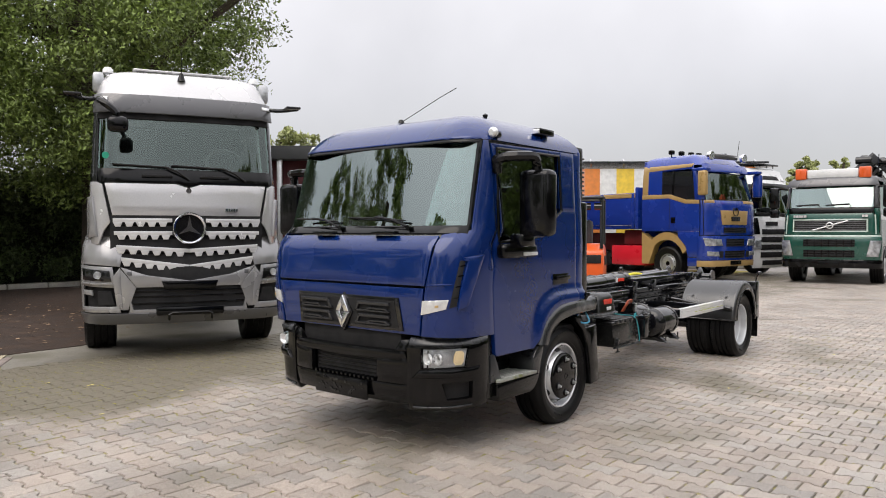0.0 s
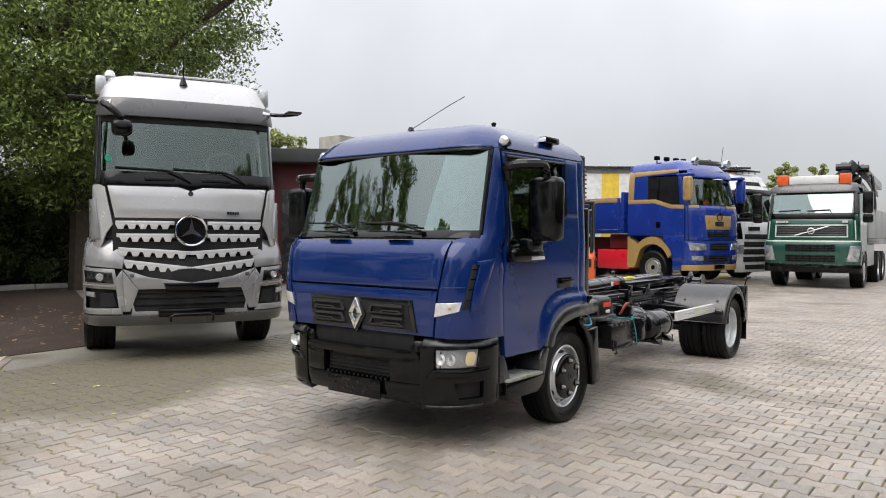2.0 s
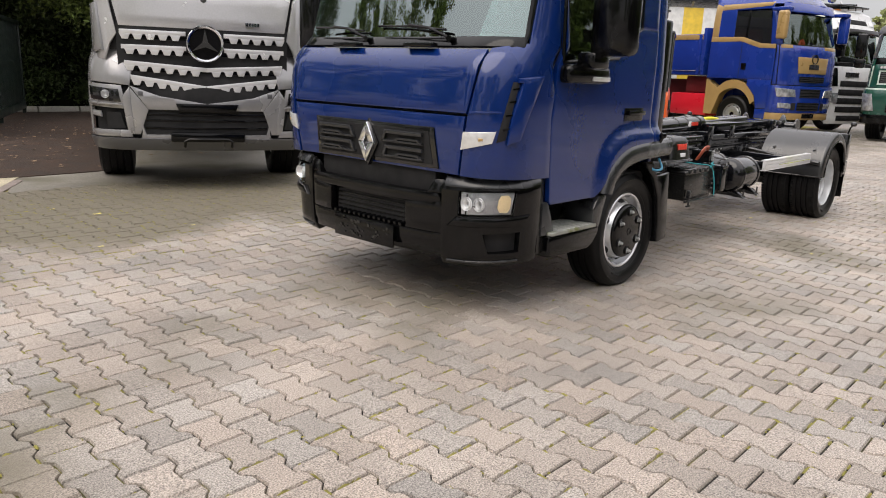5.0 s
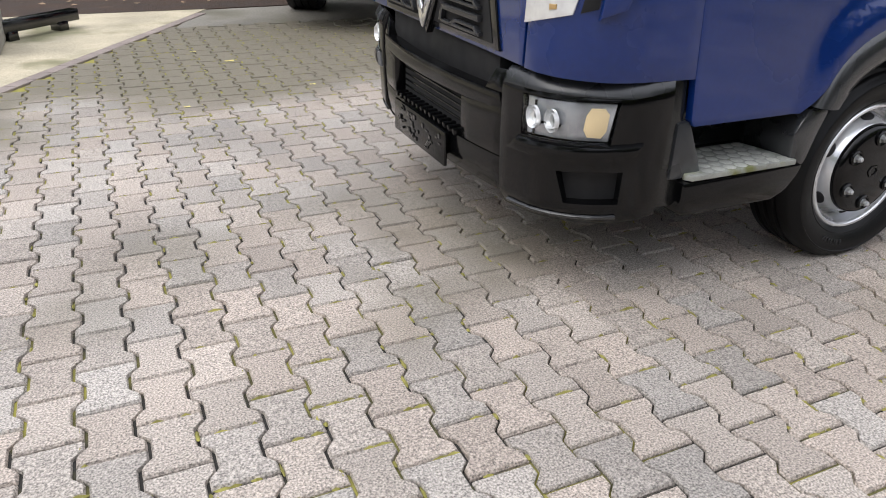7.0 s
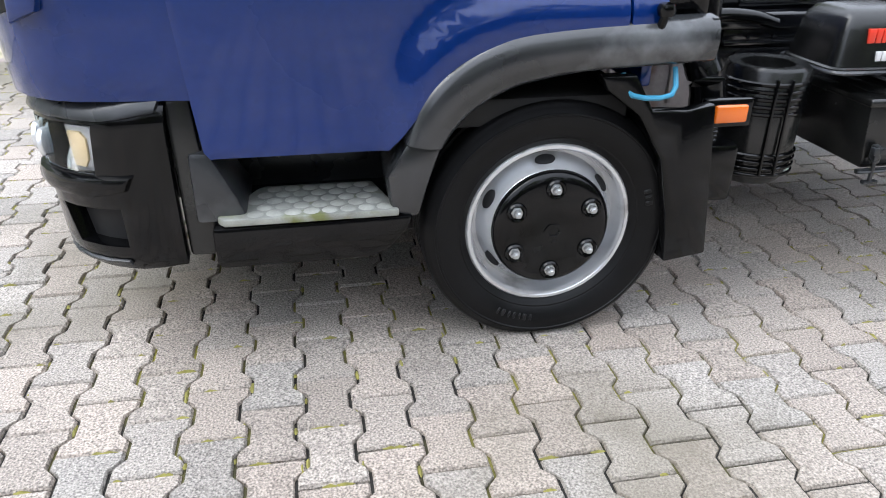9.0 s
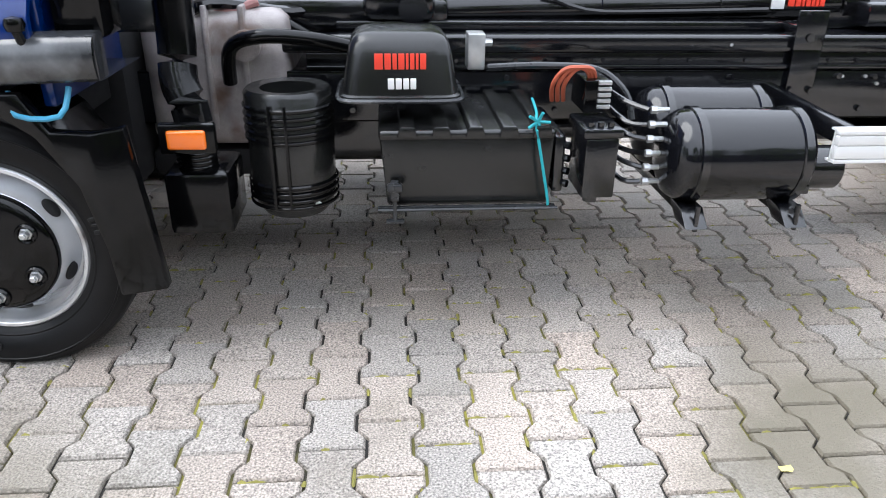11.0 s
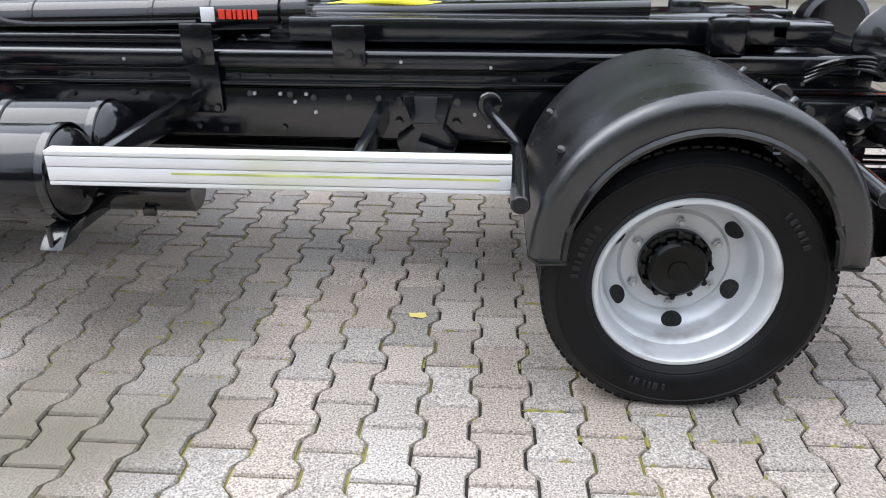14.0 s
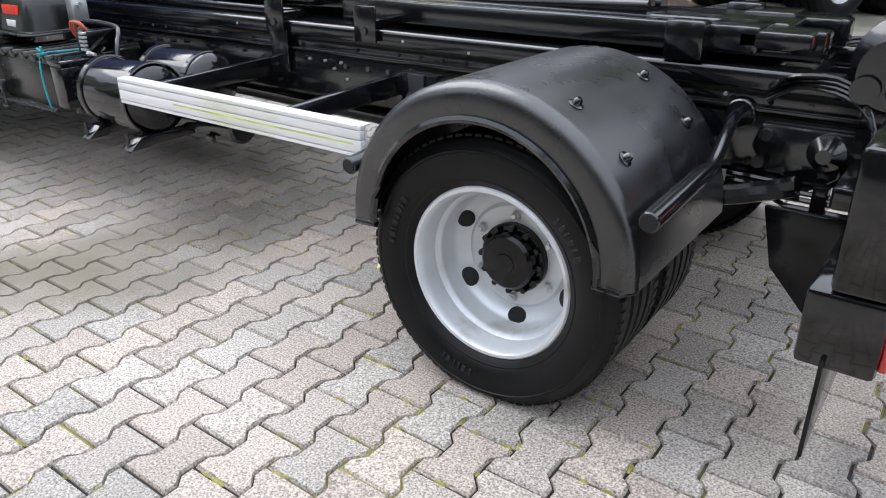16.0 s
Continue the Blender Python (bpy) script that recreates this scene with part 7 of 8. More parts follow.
    g = Geo()
    g.box(0.3, 0.75, -1.1, 1.1, 1.9, 2.3, 0.05)
    g.box(1.6, 1.7, -1.1, 1.1, 1.9, 3.1, 0.05)
    part("cab_interior", g, SEAT, T)
    g = Geo()
    g.box(2.4, 7, -1.1, 1.1, 0.9, 1.2, 0.05)
    part("chassis", g, CHASSIS, T)
    for k in (1, -1):
        wheel("wheel", T, 5.6, -k * 1.2, 0.5, 0.51, 0.5, 0.29, -k, 0.15, nuts=8, pcd=0.16, seg=24, holes=8)


# ---- green flatbed truck with crane ----
def build_green_truck():
    T = thing("green_truck", "dark green flatbed truck with grey bed, light bar and folded crane", "truck", pose(18.6, 2.0, 0, 0, 0, 1.5))
    sh = Shell([(0.5, 0.0, 1.27), (1.3, -0.05, 1.29), (1.45, 0.0, 1.27), (2.0, 0.03, 1.26), (2.25, 0.08, 1.24), (2.9, 0.25, 1.2), (3.1, 0.34, 1.16)], 0.2, 1.75, 0.10)

    def P(name, polys, m, parent=T, off=0.006, thick=0.02, bev=0.008, label=""):
        g = Geo()
        for q in polys:
            sh.patch(g, q, thick, off, 0.14, 0.2, bev)
        return part(name, g, m, parent, label)

    X = sh.sx
    P("bumper", [[(-1.45, 0.72), (1.45, 0.72), (1.45, 1.38), (-1.45, 1.38)]], GREEN, off=0.04, thick=0.05)
    P("bumper_skirt", [[(-1.5, 0.48), (1.5, 0.48), (1.5, 0.71), (-1.5, 0.71)]], PLASTIC, off=0.06, thick=0.07)
    P("front_panel", [[(-1.2, 1.44), (1.2, 1.44), (1.12, 2.06), (-1.12, 2.06)]], GREEN)
    P("pale_piping", [[(-1.40, 1.385), (1.40, 1.385), (1.40, 1.425), (-1.40, 1.425)], [(-0.99, 1.52), (0.99, 1.52), (0.99, 1.56), (-0.99, 1.56)], [(-0.99, 1.86), (0.99, 1.86), (0.99, 1.90), (-0.99, 1.90)], [(-0.99, 1.56), (-0.95, 1.56), (-0.95, 1.86), (-0.99, 1.86)], [(0.95, 1.56), (0.99, 1.56), (0.99, 1.86), (0.95, 1.86)], [(1.17, 1.46), (1.20, 1.46), (1.18, 2.02), (1.15, 2.02)], [(-1.20, 1.46), (-1.17, 1.46), (-1.15, 2.02), (-1.18, 2.02)]], mat("pale_green_piping", (0.55, 0.66, 0.60), 0.4), off=0.014, bev=0.004)
    gr = P("grille", [[(-0.95, 1.56), (0.95, 1.56), (0.95, 1.86), (-0.95, 1.86)]], DARK, off=0.012, bev=0)
    for i in range(5):
        z = 1.585 + i * 0.055
        P("grille_bar", [[(-0.93, z), (0.93, z), (0.93, z + 0.022), (-0.93, z + 0.022)]], DSILVER, gr, off=0.024, bev=0.004)
    g = Geo()
    g.tube([(-0.06, 0.42, 1.57), (-0.06, -0.50, 1.85)], 0.02, 6)
    g.lathe([(0.10, -0.09), (0.07, -0.10), (0.07, -0.07), (0.10, -0.07)], (0, -0.03, 1.71), "x", 20)
    part("grille_badge", g, PALE, gr)
    for z0, z1, h in ((1.10, 1.30, 0.66), (0.79, 1.0, 0.66)):
        q = P("lower_grille", [[(-h, z0), (h, z0), (h, z1), (-h, z1)]], DARK, off=0.046, bev=0)
        for i in range(3):
            z = z0 + (z1 - z0) * (i + 0.35) / 3
            P("grille_bar", [[(-h, z), (h, z), (h, z + 0.025), (-h, z + 0.025)]], PLASTIC, q, off=0.054, bev=0.004)
        for i in range(7):
            s = -h + 2 * h * (i + 0.5) / 7
            P("grille_post", [[(s, z0), (s + 0.03, z0), (s + 0.03, z1), (s, z1)]], PLASTIC, q, off=0.052, bev=0.003)
    P("scuttle_panel", [[(-1.12, 2.07), (1.12, 2.07), (1.15, 2.24), (-1.15, 2.24)]], PLASTIC)
    w = P("windscreen", [[(-1.14, 2.24), (1.14, 2.24), (1.14, 2.84), (-1.14, 2.84)]], GLASS, off=0.0, bev=0, label="windscreen with pale reflection")
    w.visible_shadow = False
    P("sun_visor", [[(-1.25, 2.84), (1.25, 2.84), (1.2, 3.02), (-1.2, 3.02)]], DSILVER, off=0.10)
    g = Geo()
    bars(g, "x", 0.95, 1.95, 0.065, (0.8, 1.0, 0.7, 0.8, 1.0), -0.03, 0.04, 0.25, sign=-1)
    part("lettering", g, PALE, T)
    g = Geo()
    bars(g, "x", -0.85, 1.95, 0.065, (0.9, 1.0), -0.03, 0.06, 0.2, sign=-1)
    part("type_lettering", g, PALE, T)
    g = Geo()
    g.box(-0.12, -0.09, -0.27, 0.27, 0.54, 0.66, 0.005)
    part("number_plate_holder", g, PLASTIC, T)
    for k in (1, -1):
        M = lambda q: [(k * s, z) for s, z in q]
        P("headlamp", [M([(0.95, 0.82), (1.22, 0.82), (1.30, 1.28), (1.03, 1.28)])], LAMPD, off=0.056)
        P("corner_panel", [M([(1.22, 1.44), (X(0.3, 2), 1.44), (X(0.3, 2), 2.2), (1.15, 2.2)])], GREEN)
        P("a_pillar", [M([(1.16, 2.22), (X(0.36, 2.3), 2.22), (X(0.5, 2.9), 2.86), (1.16, 2.86)])], DSILVER)
        P("door", [M([(X(0.31, 1.2), 1.10), (X(1.75, 1.2), 1.10), (X(1.75, 2.1), 2.2), (X(0.31, 2.1), 2.2)]), M([(X(1.45, 2.5), 2.2), (X(1.75, 2.5), 2.2), (X(1.75, 3), 3.0), (X(1.45, 3), 3.0)])], GREEN)
        P("door_stripe", [M([(X(0.32, 1.9), 1.88), (X(1.75, 1.9), 1.88), (X(1.75, 2.0), 2.02), (X(0.32, 2.0), 2.02)])], WHITE, off=0.01, bev=0.002)
        P("side_window", [M([(X(0.38, 2.5), 2.2), (X(1.45, 2.5), 2.2), (X(1.45, 2.9), 2.86), (X(0.5, 2.9), 2.86)])], GLASS2, off=0.0, bev=0)
        g = Geo()
        g.box(0.3, 2.0, -k * 1.26, -k * 0.85, 0.55, 1.1, 0.03)
        part("step_unit", g, PLASTIC, T)
        g = Geo()
        g.box(-0.12, 0.12, -k * 1.36, -k * 1.62, 2.22, 2.85, 0.05)
        g.tube([(0.3, -k * 1.2, 2.8), (0.0, -k * 1.45, 2.85)], 0.025, 6)
        g.box(-0.06, 0.16, -k * 1.36, -k * 1.62, 1.95, 2.2, 0.05)
        part("mirror_housing", g, PLASTIC, T)
        wheel("wheel", T, 1.35, -k * 1.25, 0.52, 0.53, 0.32, 0.30, -k, 0.06, STEEL, nuts=10, pcd=0.17, seg=36, holes=10)
        g = Geo()
        pts = [(1.35 - 0.68 * math.cos(a), 0.6 + 0.66 * math.sin(a)) for a in [math.pi * i / 12 for i in range(13)]]
        inn = [(1.35 - 0.60 * math.cos(a), 0.6 + 0.58 * math.sin(a)) for a in [math.pi * i / 12 for i in range(13)]]
        g.prism(pts + inn[::-1], "y", -k * 1.27, -k * 0.95)
        part("wheel_arch", g, PLASTIC, T)
        for x in (5.0, 6.4):
            wheel("wheel", T, x, -k * 1.25, 0.52, 0.53, 0.5, 0.30, -k, 0.15, STEEL, nuts=10, pcd=0.17, seg=28, holes=10)
        g = Geo()
        g.lathe([(0, 0), (0.13, 0), (0.13, 0.22), (0.11, 0.24), (0, 0.24)], (0.5, -k * 0.83, 3.14), "z", 16)
        g.box(0.38, 0.62, -k * 0.70, -k * 1.0, 3.10, 3.42, 0.02)
        part("beacon", g, ORANGE, T, "orange beacon on the light bar")
        g = Geo()
        for i in range(4):
            g.box(2.2 + i * 1.6, 3.75 + i * 1.6, -k * 1.28, -k * 1.22, 1.50, 2.45, 0.02)
        part("bed_side", g, mat("grey_bed_boards", (0.42, 0.43, 0.43), 0.5, 0.2, 0.12, 2), T, "grey drop sides of the flatbed")
        g = Geo()
        g.box(2.3, 4.3, -k * 1.2, -k * 0.7, 0.6, 1.3, 0.04)
        part("tool_box", g, STEEL, T)
    g = Geo()
    g.box(0.40, 0.65, -0.68, 0.68, 3.12, 3.38, 0.03)
    part("light_bar", g, WHITE, T, "white light bar")
    g = Geo()
    sh.cap(g, [(0.0, 3.0), (0.0, 3.08), (0.05, 3.14), (0.2, 3.17), (0.6, 3.18)], 60)
    part("roof", g, DSILVER, T)
    g = Geo()
    g.box(1.70, 1.75, -1.18, 1.18, 1.0, 3.05, 0.02)
    part("back_wall", g, GREEN, T)
    g = Geo()
    g.box(0.3, 0.75, -1.1, 1.1, 2.0, 2.32, 0.05)
    g.box(1.1, 1.25, -0.8, -0.3, 1.8, 2.7, 0.05)
    g.box(1.1, 1.25, 0.3, 0.8, 1.8, 2.7, 0.05)
    part("cab_interior", g, SEAT, T)
    for y0, y1 in ((0.9, 0.2), (0.1, -0.6)):
        g = Geo()
        a, b = sh.pos(sh.sy(-y0, 2.32), 2.30, 0.03), sh.pos(sh.sy(-(y1 + 0.1), 2.32), 2.33, 0.03)
        c = sh.pos(sh.sy(-y1, 2.15), 2.15, 0.03)
        g.tube([a, b, c], 0.016, 5)
        part("wiper", g, PLASTIC, T)
    g = Geo()
    g.box(1.8, 9.0, -0.45, 0.45, 0.8, 1.3, 0.03)
    g.box(2.2, 9.0, -1.25, 1.25, 1.3, 1.5, 0.02)
    part("chassis", g, CHASSIS, T)
    # folded crane: column, knee high over the cab's flank, two booms folded back over the bed
    g = Geo()
    g.box(2.0, 2.45, -0.35, 0.35, 1.4, 2.7, 0.06)
    g.cyl((2.2, 0, 2.6), (2.2, 0, 3.1), 0.2, 16)
    crane = part("crane_column", g, SATIN, T, "black crane column behind the cab")
    beam = [(-0.13, -0.16), (0.13, -0.16), (0.13, 0.12), (0.08, 0.17), (-0.08, 0.17), (-0.13, 0.12)]
    for p, q, f in (((2.25, -0.55, 3.75), (5.6, -0.95, 2.75), 1.0), ((2.55, -1.0, 3.70), (6.2, -1.1, 3.35), 0.85), ((2.9, -0.75, 3.35), (5.2, -0.8, 3.05), 0.75), ((2.25, 0.1, 2.9), (2.35, -0.9, 3.85), 1.1)):
        p, q = Vector(p), Vector(q)
        g = Geo()
        m = Matrix.Translation(p) @ (q - p).to_track_quat("Z", "Y").to_matrix().to_4x4()
        g.prism([(u * f, v * f) for u, v in beam], "z", 0, (q - p).length, 0.012, m)
        g.cyl(p + Vector((0, -0.22, 0)), p + Vector((0, 0.22, 0)), 0.12, 14, 0.01)
        part("crane_boom", g, SATIN, crane, "black folded crane boom")
    for p, q in (((2.7, -1.18, 3.35), (5.0, -1.15, 3.05)), ((2.4, -0.2, 2.7), (2.5, -0.9, 3.5))):
        g = Geo()
        g.cyl(p, q, 0.07, 12, 0.01)
        g.cyl(q, Vector(q) + (Vector(q) - Vector(p)) * 0.25, 0.035, 10)
        part("crane_ram", g, CHASSIS, crane)
    for i in range(7):
        g = Geo()
        o = i * 0.11
        g.tube([(2.2 + o, -1.3, 3.45 - o * 0.5), (2.5 + o, -1.32, 3.35 - o), (3.2 + o, -1.25, 2.6 - o * 0.3), (4.2, -1.1, 2.45)], 0.045, 6, 3)
        part("crane_hose", g, CHASSIS, T)
    g = Geo()
    g.tube([(1.0, -1.1, 3.1), (0.95, -1.12, 3.8)], 0.012, 5)
    part("roof_aerial", g, CHASSIS, T)


def build_forklift():
    T = thing("forklift", "orange forklift truck with black mast, partly hidden", "forklift", pose(7.75, 4.25, 0, 0, 0, 25))
    g = Geo()
    g.prism([(-0.55, 0.30), (0.9, 0.30), (0.95, 0.95), (0.45, 1.25), (-0.2, 1.30), (-0.55, 1.15)], "y", -0.55, 0.55, 0.06)
    b = part("body", g, ORANGE, T)
    g = Geo()
    g.box(-0.57, -0.53, -0.50, 0.1, 0.92, 1.08, 0.01)
    g.box(-0.3, 0.3, -0.57, -0.54, 0.88, 1.05, 0.01)
    part("vent", g, DARK, b)
    g = Geo()
    for x, y in ((-0.45, -0.5), (-0.45, 0.5), (0.6, -0.5), (0.6, 0.5)):
        g.tube([(x, y, 1.2), (x + 0.12, y, 2.15)], 0.035, 8)
    g.box(-0.4, 0.8, -0.55, 0.55, 2.13, 2.20, 0.03)
    part("overhead_guard", g, CHASSIS, T)
    for i in range(5):
        g = Geo()
        g.cyl((-0.36 + 0.0, -0.5 + i * 0.2, 2.0), (-0.36, -0.36 + i * 0.2, 2.0), 0.07, 10)
        part("work_lamp", g, CHASSIS, T)
    g = Geo()
    g.box(-0.05, 0.45, -0.3, 0.3, 1.25, 1.75, 0.06)
    part("seat", g, SEAT, T)
    for x in (-0.3, 0.65):
        for k in (-1, 1):
            wheel("wheel", T, x, k * 0.58, 0.30, 0.30, 0.2, 0.16, k, 0.03, nuts=5, pcd=0.08, seg=24, holes=5)


# ---- buildings ----
def build_sheds():
    T = thing("shed", "low shed with dark roof edge and dark red wall", "building")
    a, b = Vector((7.2, 16.95, 0)), Vector((13.6, 9.2, 0))
    d = (b - a).normalized()
    n = Vector((d.y, -d.x, 0))
    if n.dot(Vector((-5, -2.8, 0)) - a) < 0:
        n = -n
    m = Matrix(((d.x, n.x, 0, a.x), (d.y, n.y, 0, a.y), (0, 0, 1, 0), (0, 0, 0, 1)))
    L = (b - a).length
    g = Geo()
    g.box(0, L, -5, -0.6, 0, 3.75, 0.02, m=m)
    w = part("wall", g, REDWALL, T)
    g = Geo()
    g.prism([(-5.2, 4.3), (0.0, 4.12), (0.0, 3.72), (-5.2, 3.72)], "x", -0.3, L + 0.3, 0.01, m)
    part("roof", g, ROOFDARK, T)
    g = Geo()
    for i in range(5):
        g.box(0.3 + i * 2.2, 0.45 + i * 2.2, -0.25, -0.1, 0, 3.75, 0.01, m=m)
    part("post", g, STEEL, T)
    for i in range(4):
        g = Geo()
        g.box(0.7 + i * 2.2, 2.2 + i * 2.2, -0.62, -0.55, 0.1, 2.9, 0.01, m=m)
        part("door", g, GREYPLASTIC, T)
    H = thing("hall", "far hall with orange, yellow and white striped wall", "building")
    a, b = Vector((20.2, 15.2, 0)), Vector((27.2, 6.6, 0))
    d = (b - a).normalized()
    n = Vector((d.y, -d.x, 0))
    if n.dot(Vector((-5, -2.8, 0)) - a) < 0:
        n = -n
    m = Matrix(((d.x, n.x, 0, a.x), (d.y, n.y, 0, a.y), (0, 0, 1, 0), (0, 0, 0, 1)))
    L = (b - a).length
    g = Geo()
    g.box(0, L, -6, -0.05, 0, 4.25, 0.02, m=m)
    part("wall", g, CONC, H)
    cols = [mat("stripe_" + c, v, 0.6) for c, v in (("white", (0.75, 0.75, 0.72)), ("orange", (0.75, 0.24, 0.05)), ("yellow", (0.80, 0.55, 0.06)), ("peach", (0.72, 0.30, 0.16)))]
    seq = (0, 1, 0, 2, 0, 3, 1, 0, 2, 0, 1, 0, 3, 0, 2)
    x, i = 0.0, 0
    while x < L - 0.3:
        wd = (0.75, 0.55, 0.62, 0.7)[i % 4]
        g = Geo()
        g.box(x, min(L, x + wd), -0.05, 0.0, 0.2, 4.2, 0.004, m=m)
        part("stripe_panel", g, cols[seq[i % len(seq)]], H)
        x, i = x + wd, i + 1
    g = Geo()
    g.prism([(-6, 4.8), (0.15, 4.5), (0.15, 4.42), (-6, 4.7)], "x", -0.5, L + 0.5, 0.0, m)
    part("canopy", g, GREYPLASTIC, H)
    for i in range(9):
        g = Geo()
        x = i * L / 8
        g.tube([m @ Vector((x, 0.1, 4.42)), m @ Vector((x, -0.1, 4.2)), m @ Vector((x, -0.1, 4.6)), m @ Vector((x, 0.1, 4.46))], 0.04, 6)
        part("truss", g, STEEL, H)
    B = thing("site_hut", "narrow pale plant tower behind the shed", "building", pose(22, 25.5, 0))
    g = Geo()
    g.box(-0.8, 0.8, -0.8, 0.8, 0, 6.7, 0.05)
    part("wall", g, CONC, B)


# ---- trees and hedge ----
def leaf_mesh(name, centres, per, spread, size, material, parent, seed):
    rng = np.random.default_rng(seed)
    c = np.repeat(np.array(centres), per, axis=0)
    n = len(c)
    off = rng.normal(0, 1, (n, 3))
    off *= (rng.random((n, 1)) ** 0.5) * spread / np.linalg.norm(off, axis=1, keepdims=True)
    off[:, 2] *= 0.7
    p = c + off
    u = rng.normal(0, 1, (n, 3))
    u /= np.linalg.norm(u, axis=1, keepdims=True)
    v = np.cross(u, rng.normal(0, 1, (n, 3)))
    v /= np.linalg.norm(v, axis=1, keepdims=True)
    s = size * rng.uniform(0.6, 1.3, (n, 1))
    w = np.cross(u, v)
    quad = np.stack([p - u * s, p + v * s * 0.42 + w * s * 0.12, p + u * s, p - v * s * 0.42 + w * s * 0.12], axis=1).reshape(-1, 3)
    me = bpy.data.meshes.new(name)
    me.from_pydata(quad.tolist(), [], np.arange(4 * n).reshape(-1, 4).tolist())
    me.materials.append(material)
    ob = new(name, me)
    ob.parent = parent
    return ob


def tree(label, x, y, h, r, low, clumps, per, size, material, seed, conifer=False):
    T = thing("tree", label, "tree", pose(x, y, 0), group="trees round the yard")
    rng = random.Random(seed)
    g = Geo()
    top = h * 0.75
    g.tube([(0, 0, -0.1), (0.1, 0.05, h * 0.25), (-0.05, 0.1, h * 0.5), (0, 0, top)], 0.03 * h * 0.6, 8, 3)
    trunk = part("trunk", g, BARK, T)
    cs = []
    for i in range(clumps):
        a, q = rng.uniform(0, 2 * math.pi), rng.uniform(-1, 1)
        k = rng.uniform(0.45, 1.0) ** 0.5
        lump = 0.78 + 0.34 * noise.noise((math.cos(a) * 1.7 + seed, math.sin(a) * 1.7, q * 2.2))
        cz = (low + h) / 2 + q * (h - low) / 2 * k
        rr = r * lump * k * math.sqrt(max(0.04, 1 - q * q))
        if conifer:
            rr = r * (1 - (cz - low) / (h - low)) * k + 0.2
        cs.append((rr * math.cos(a), rr * math.sin(a), cz))
    for i in range(9):
        c = cs[rng.randrange(len(cs))]
        z0 = rng.uniform(0.2, 0.6) * h
        g = Geo()
        g.tube([(0, 0, z0), (c[0] * 0.4, c[1] * 0.4, z0 + (c[2] - z0) * 0.55), c], 0.05 + 0.004 * h, 6, 3)
        part("limb", g, BARK, T)
    leaf_mesh("crown", cs, per, r * 0.145, size, material, T, seed)


def build_green():
    tree("large broadleaf tree with dense green crown", 4.3, 17.4, 13.8, 5.3, 2.0, 620, 270, 0.066, LEAF, 1)
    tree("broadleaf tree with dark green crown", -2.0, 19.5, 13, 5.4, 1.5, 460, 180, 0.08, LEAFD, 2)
    tree("broadleaf tree behind the hedge", 8.0, 21.5, 11.5, 3.6, 1.5, 260, 90, 0.13, LEAF, 3)
    tree("slim tree with light green leaves", 13.5, 24.0, 6.3, 2.6, 1.5, 110, 60, 0.13, LEAFL, 4)
    tree("slim tree with light green leaves", 16.2, 23.0, 6.2, 2.2, 1.5, 90, 60, 0.13, LEAFL, 14)
    tree("far tree with yellow-green crown", 46.0, 8.9, 6.3, 1.6, 2.5, 70, 130, 0.11, LEAFL, 5)
    tree("far tree with yellow-green crown", 45.5, 7.0, 6.1, 1.3, 2.5, 60, 130, 0.11, LEAFL, 6)
    tree("far tree with dark green crown", 44, 30, 8, 2, 2.5, 90, 60, 0.2, LEAFD, 16)
    # the far side of the yard: unseen trees mirrored in glass and paint, many at -y added to block low light
    k = 20
    for x, y, h, r in ((-12.5, 5.5, 7.0, 2.3), (-13, 11, 10.5, 2.9), (-9.5, 15.5, 8.5, 2.6), (-16, 1, 7, 3.0), (-18, -6, 8, 3.4), (-12, -15, 7, 3.2), (-2, -19, 7.5, 3.4), (8, -20, 7, 3.4), (18, -19, 8, 3.4), (-15, 18, 11, 4), (3, -21, 7.5, 3.4), (13, -20, 8, 3.4), (17.5, -9.5, 7.5, 2.6), (20.5, -8.5, 8, 2.6), (24, -7.5, 8.5, 2.8)):
        tree("unseen broadleaf tree at the edge of the yard", -1.5 + (x + 1.5) * 1.6, y * (1.6 if y > -10 else 0.85), h * 1.55, r * (1.6 if y > -10 else 1.3), 1.0, 170, 130, 0.13, LEAF, k)
        k += 1
    # hedge behind the kerb
    rng = random.Random(8)
    H = thing("hedge", "dark dense hedge behind a low kerb", "hedge")
    cs = []
    for i in range(520):
        t = rng.random()
        x, y = -9 + 20 * t, 20.5 - 0.06 * (20 * t) + rng.uniform(-0.5, 0.9)
        cs.append((x, y, rng.uniform(0.1, 3.6 + 0.8 * noise.noise((x * 0.5, 0, 0)))))
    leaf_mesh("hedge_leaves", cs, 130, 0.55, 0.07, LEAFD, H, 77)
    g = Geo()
    # near-black box puts the shade deep between the leaves into colour
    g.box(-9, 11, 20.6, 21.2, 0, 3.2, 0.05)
    part("hedge_shade_core", g, mat("hedge_inner_shade", (0.012, 0.016, 0.008), 0.95), H)


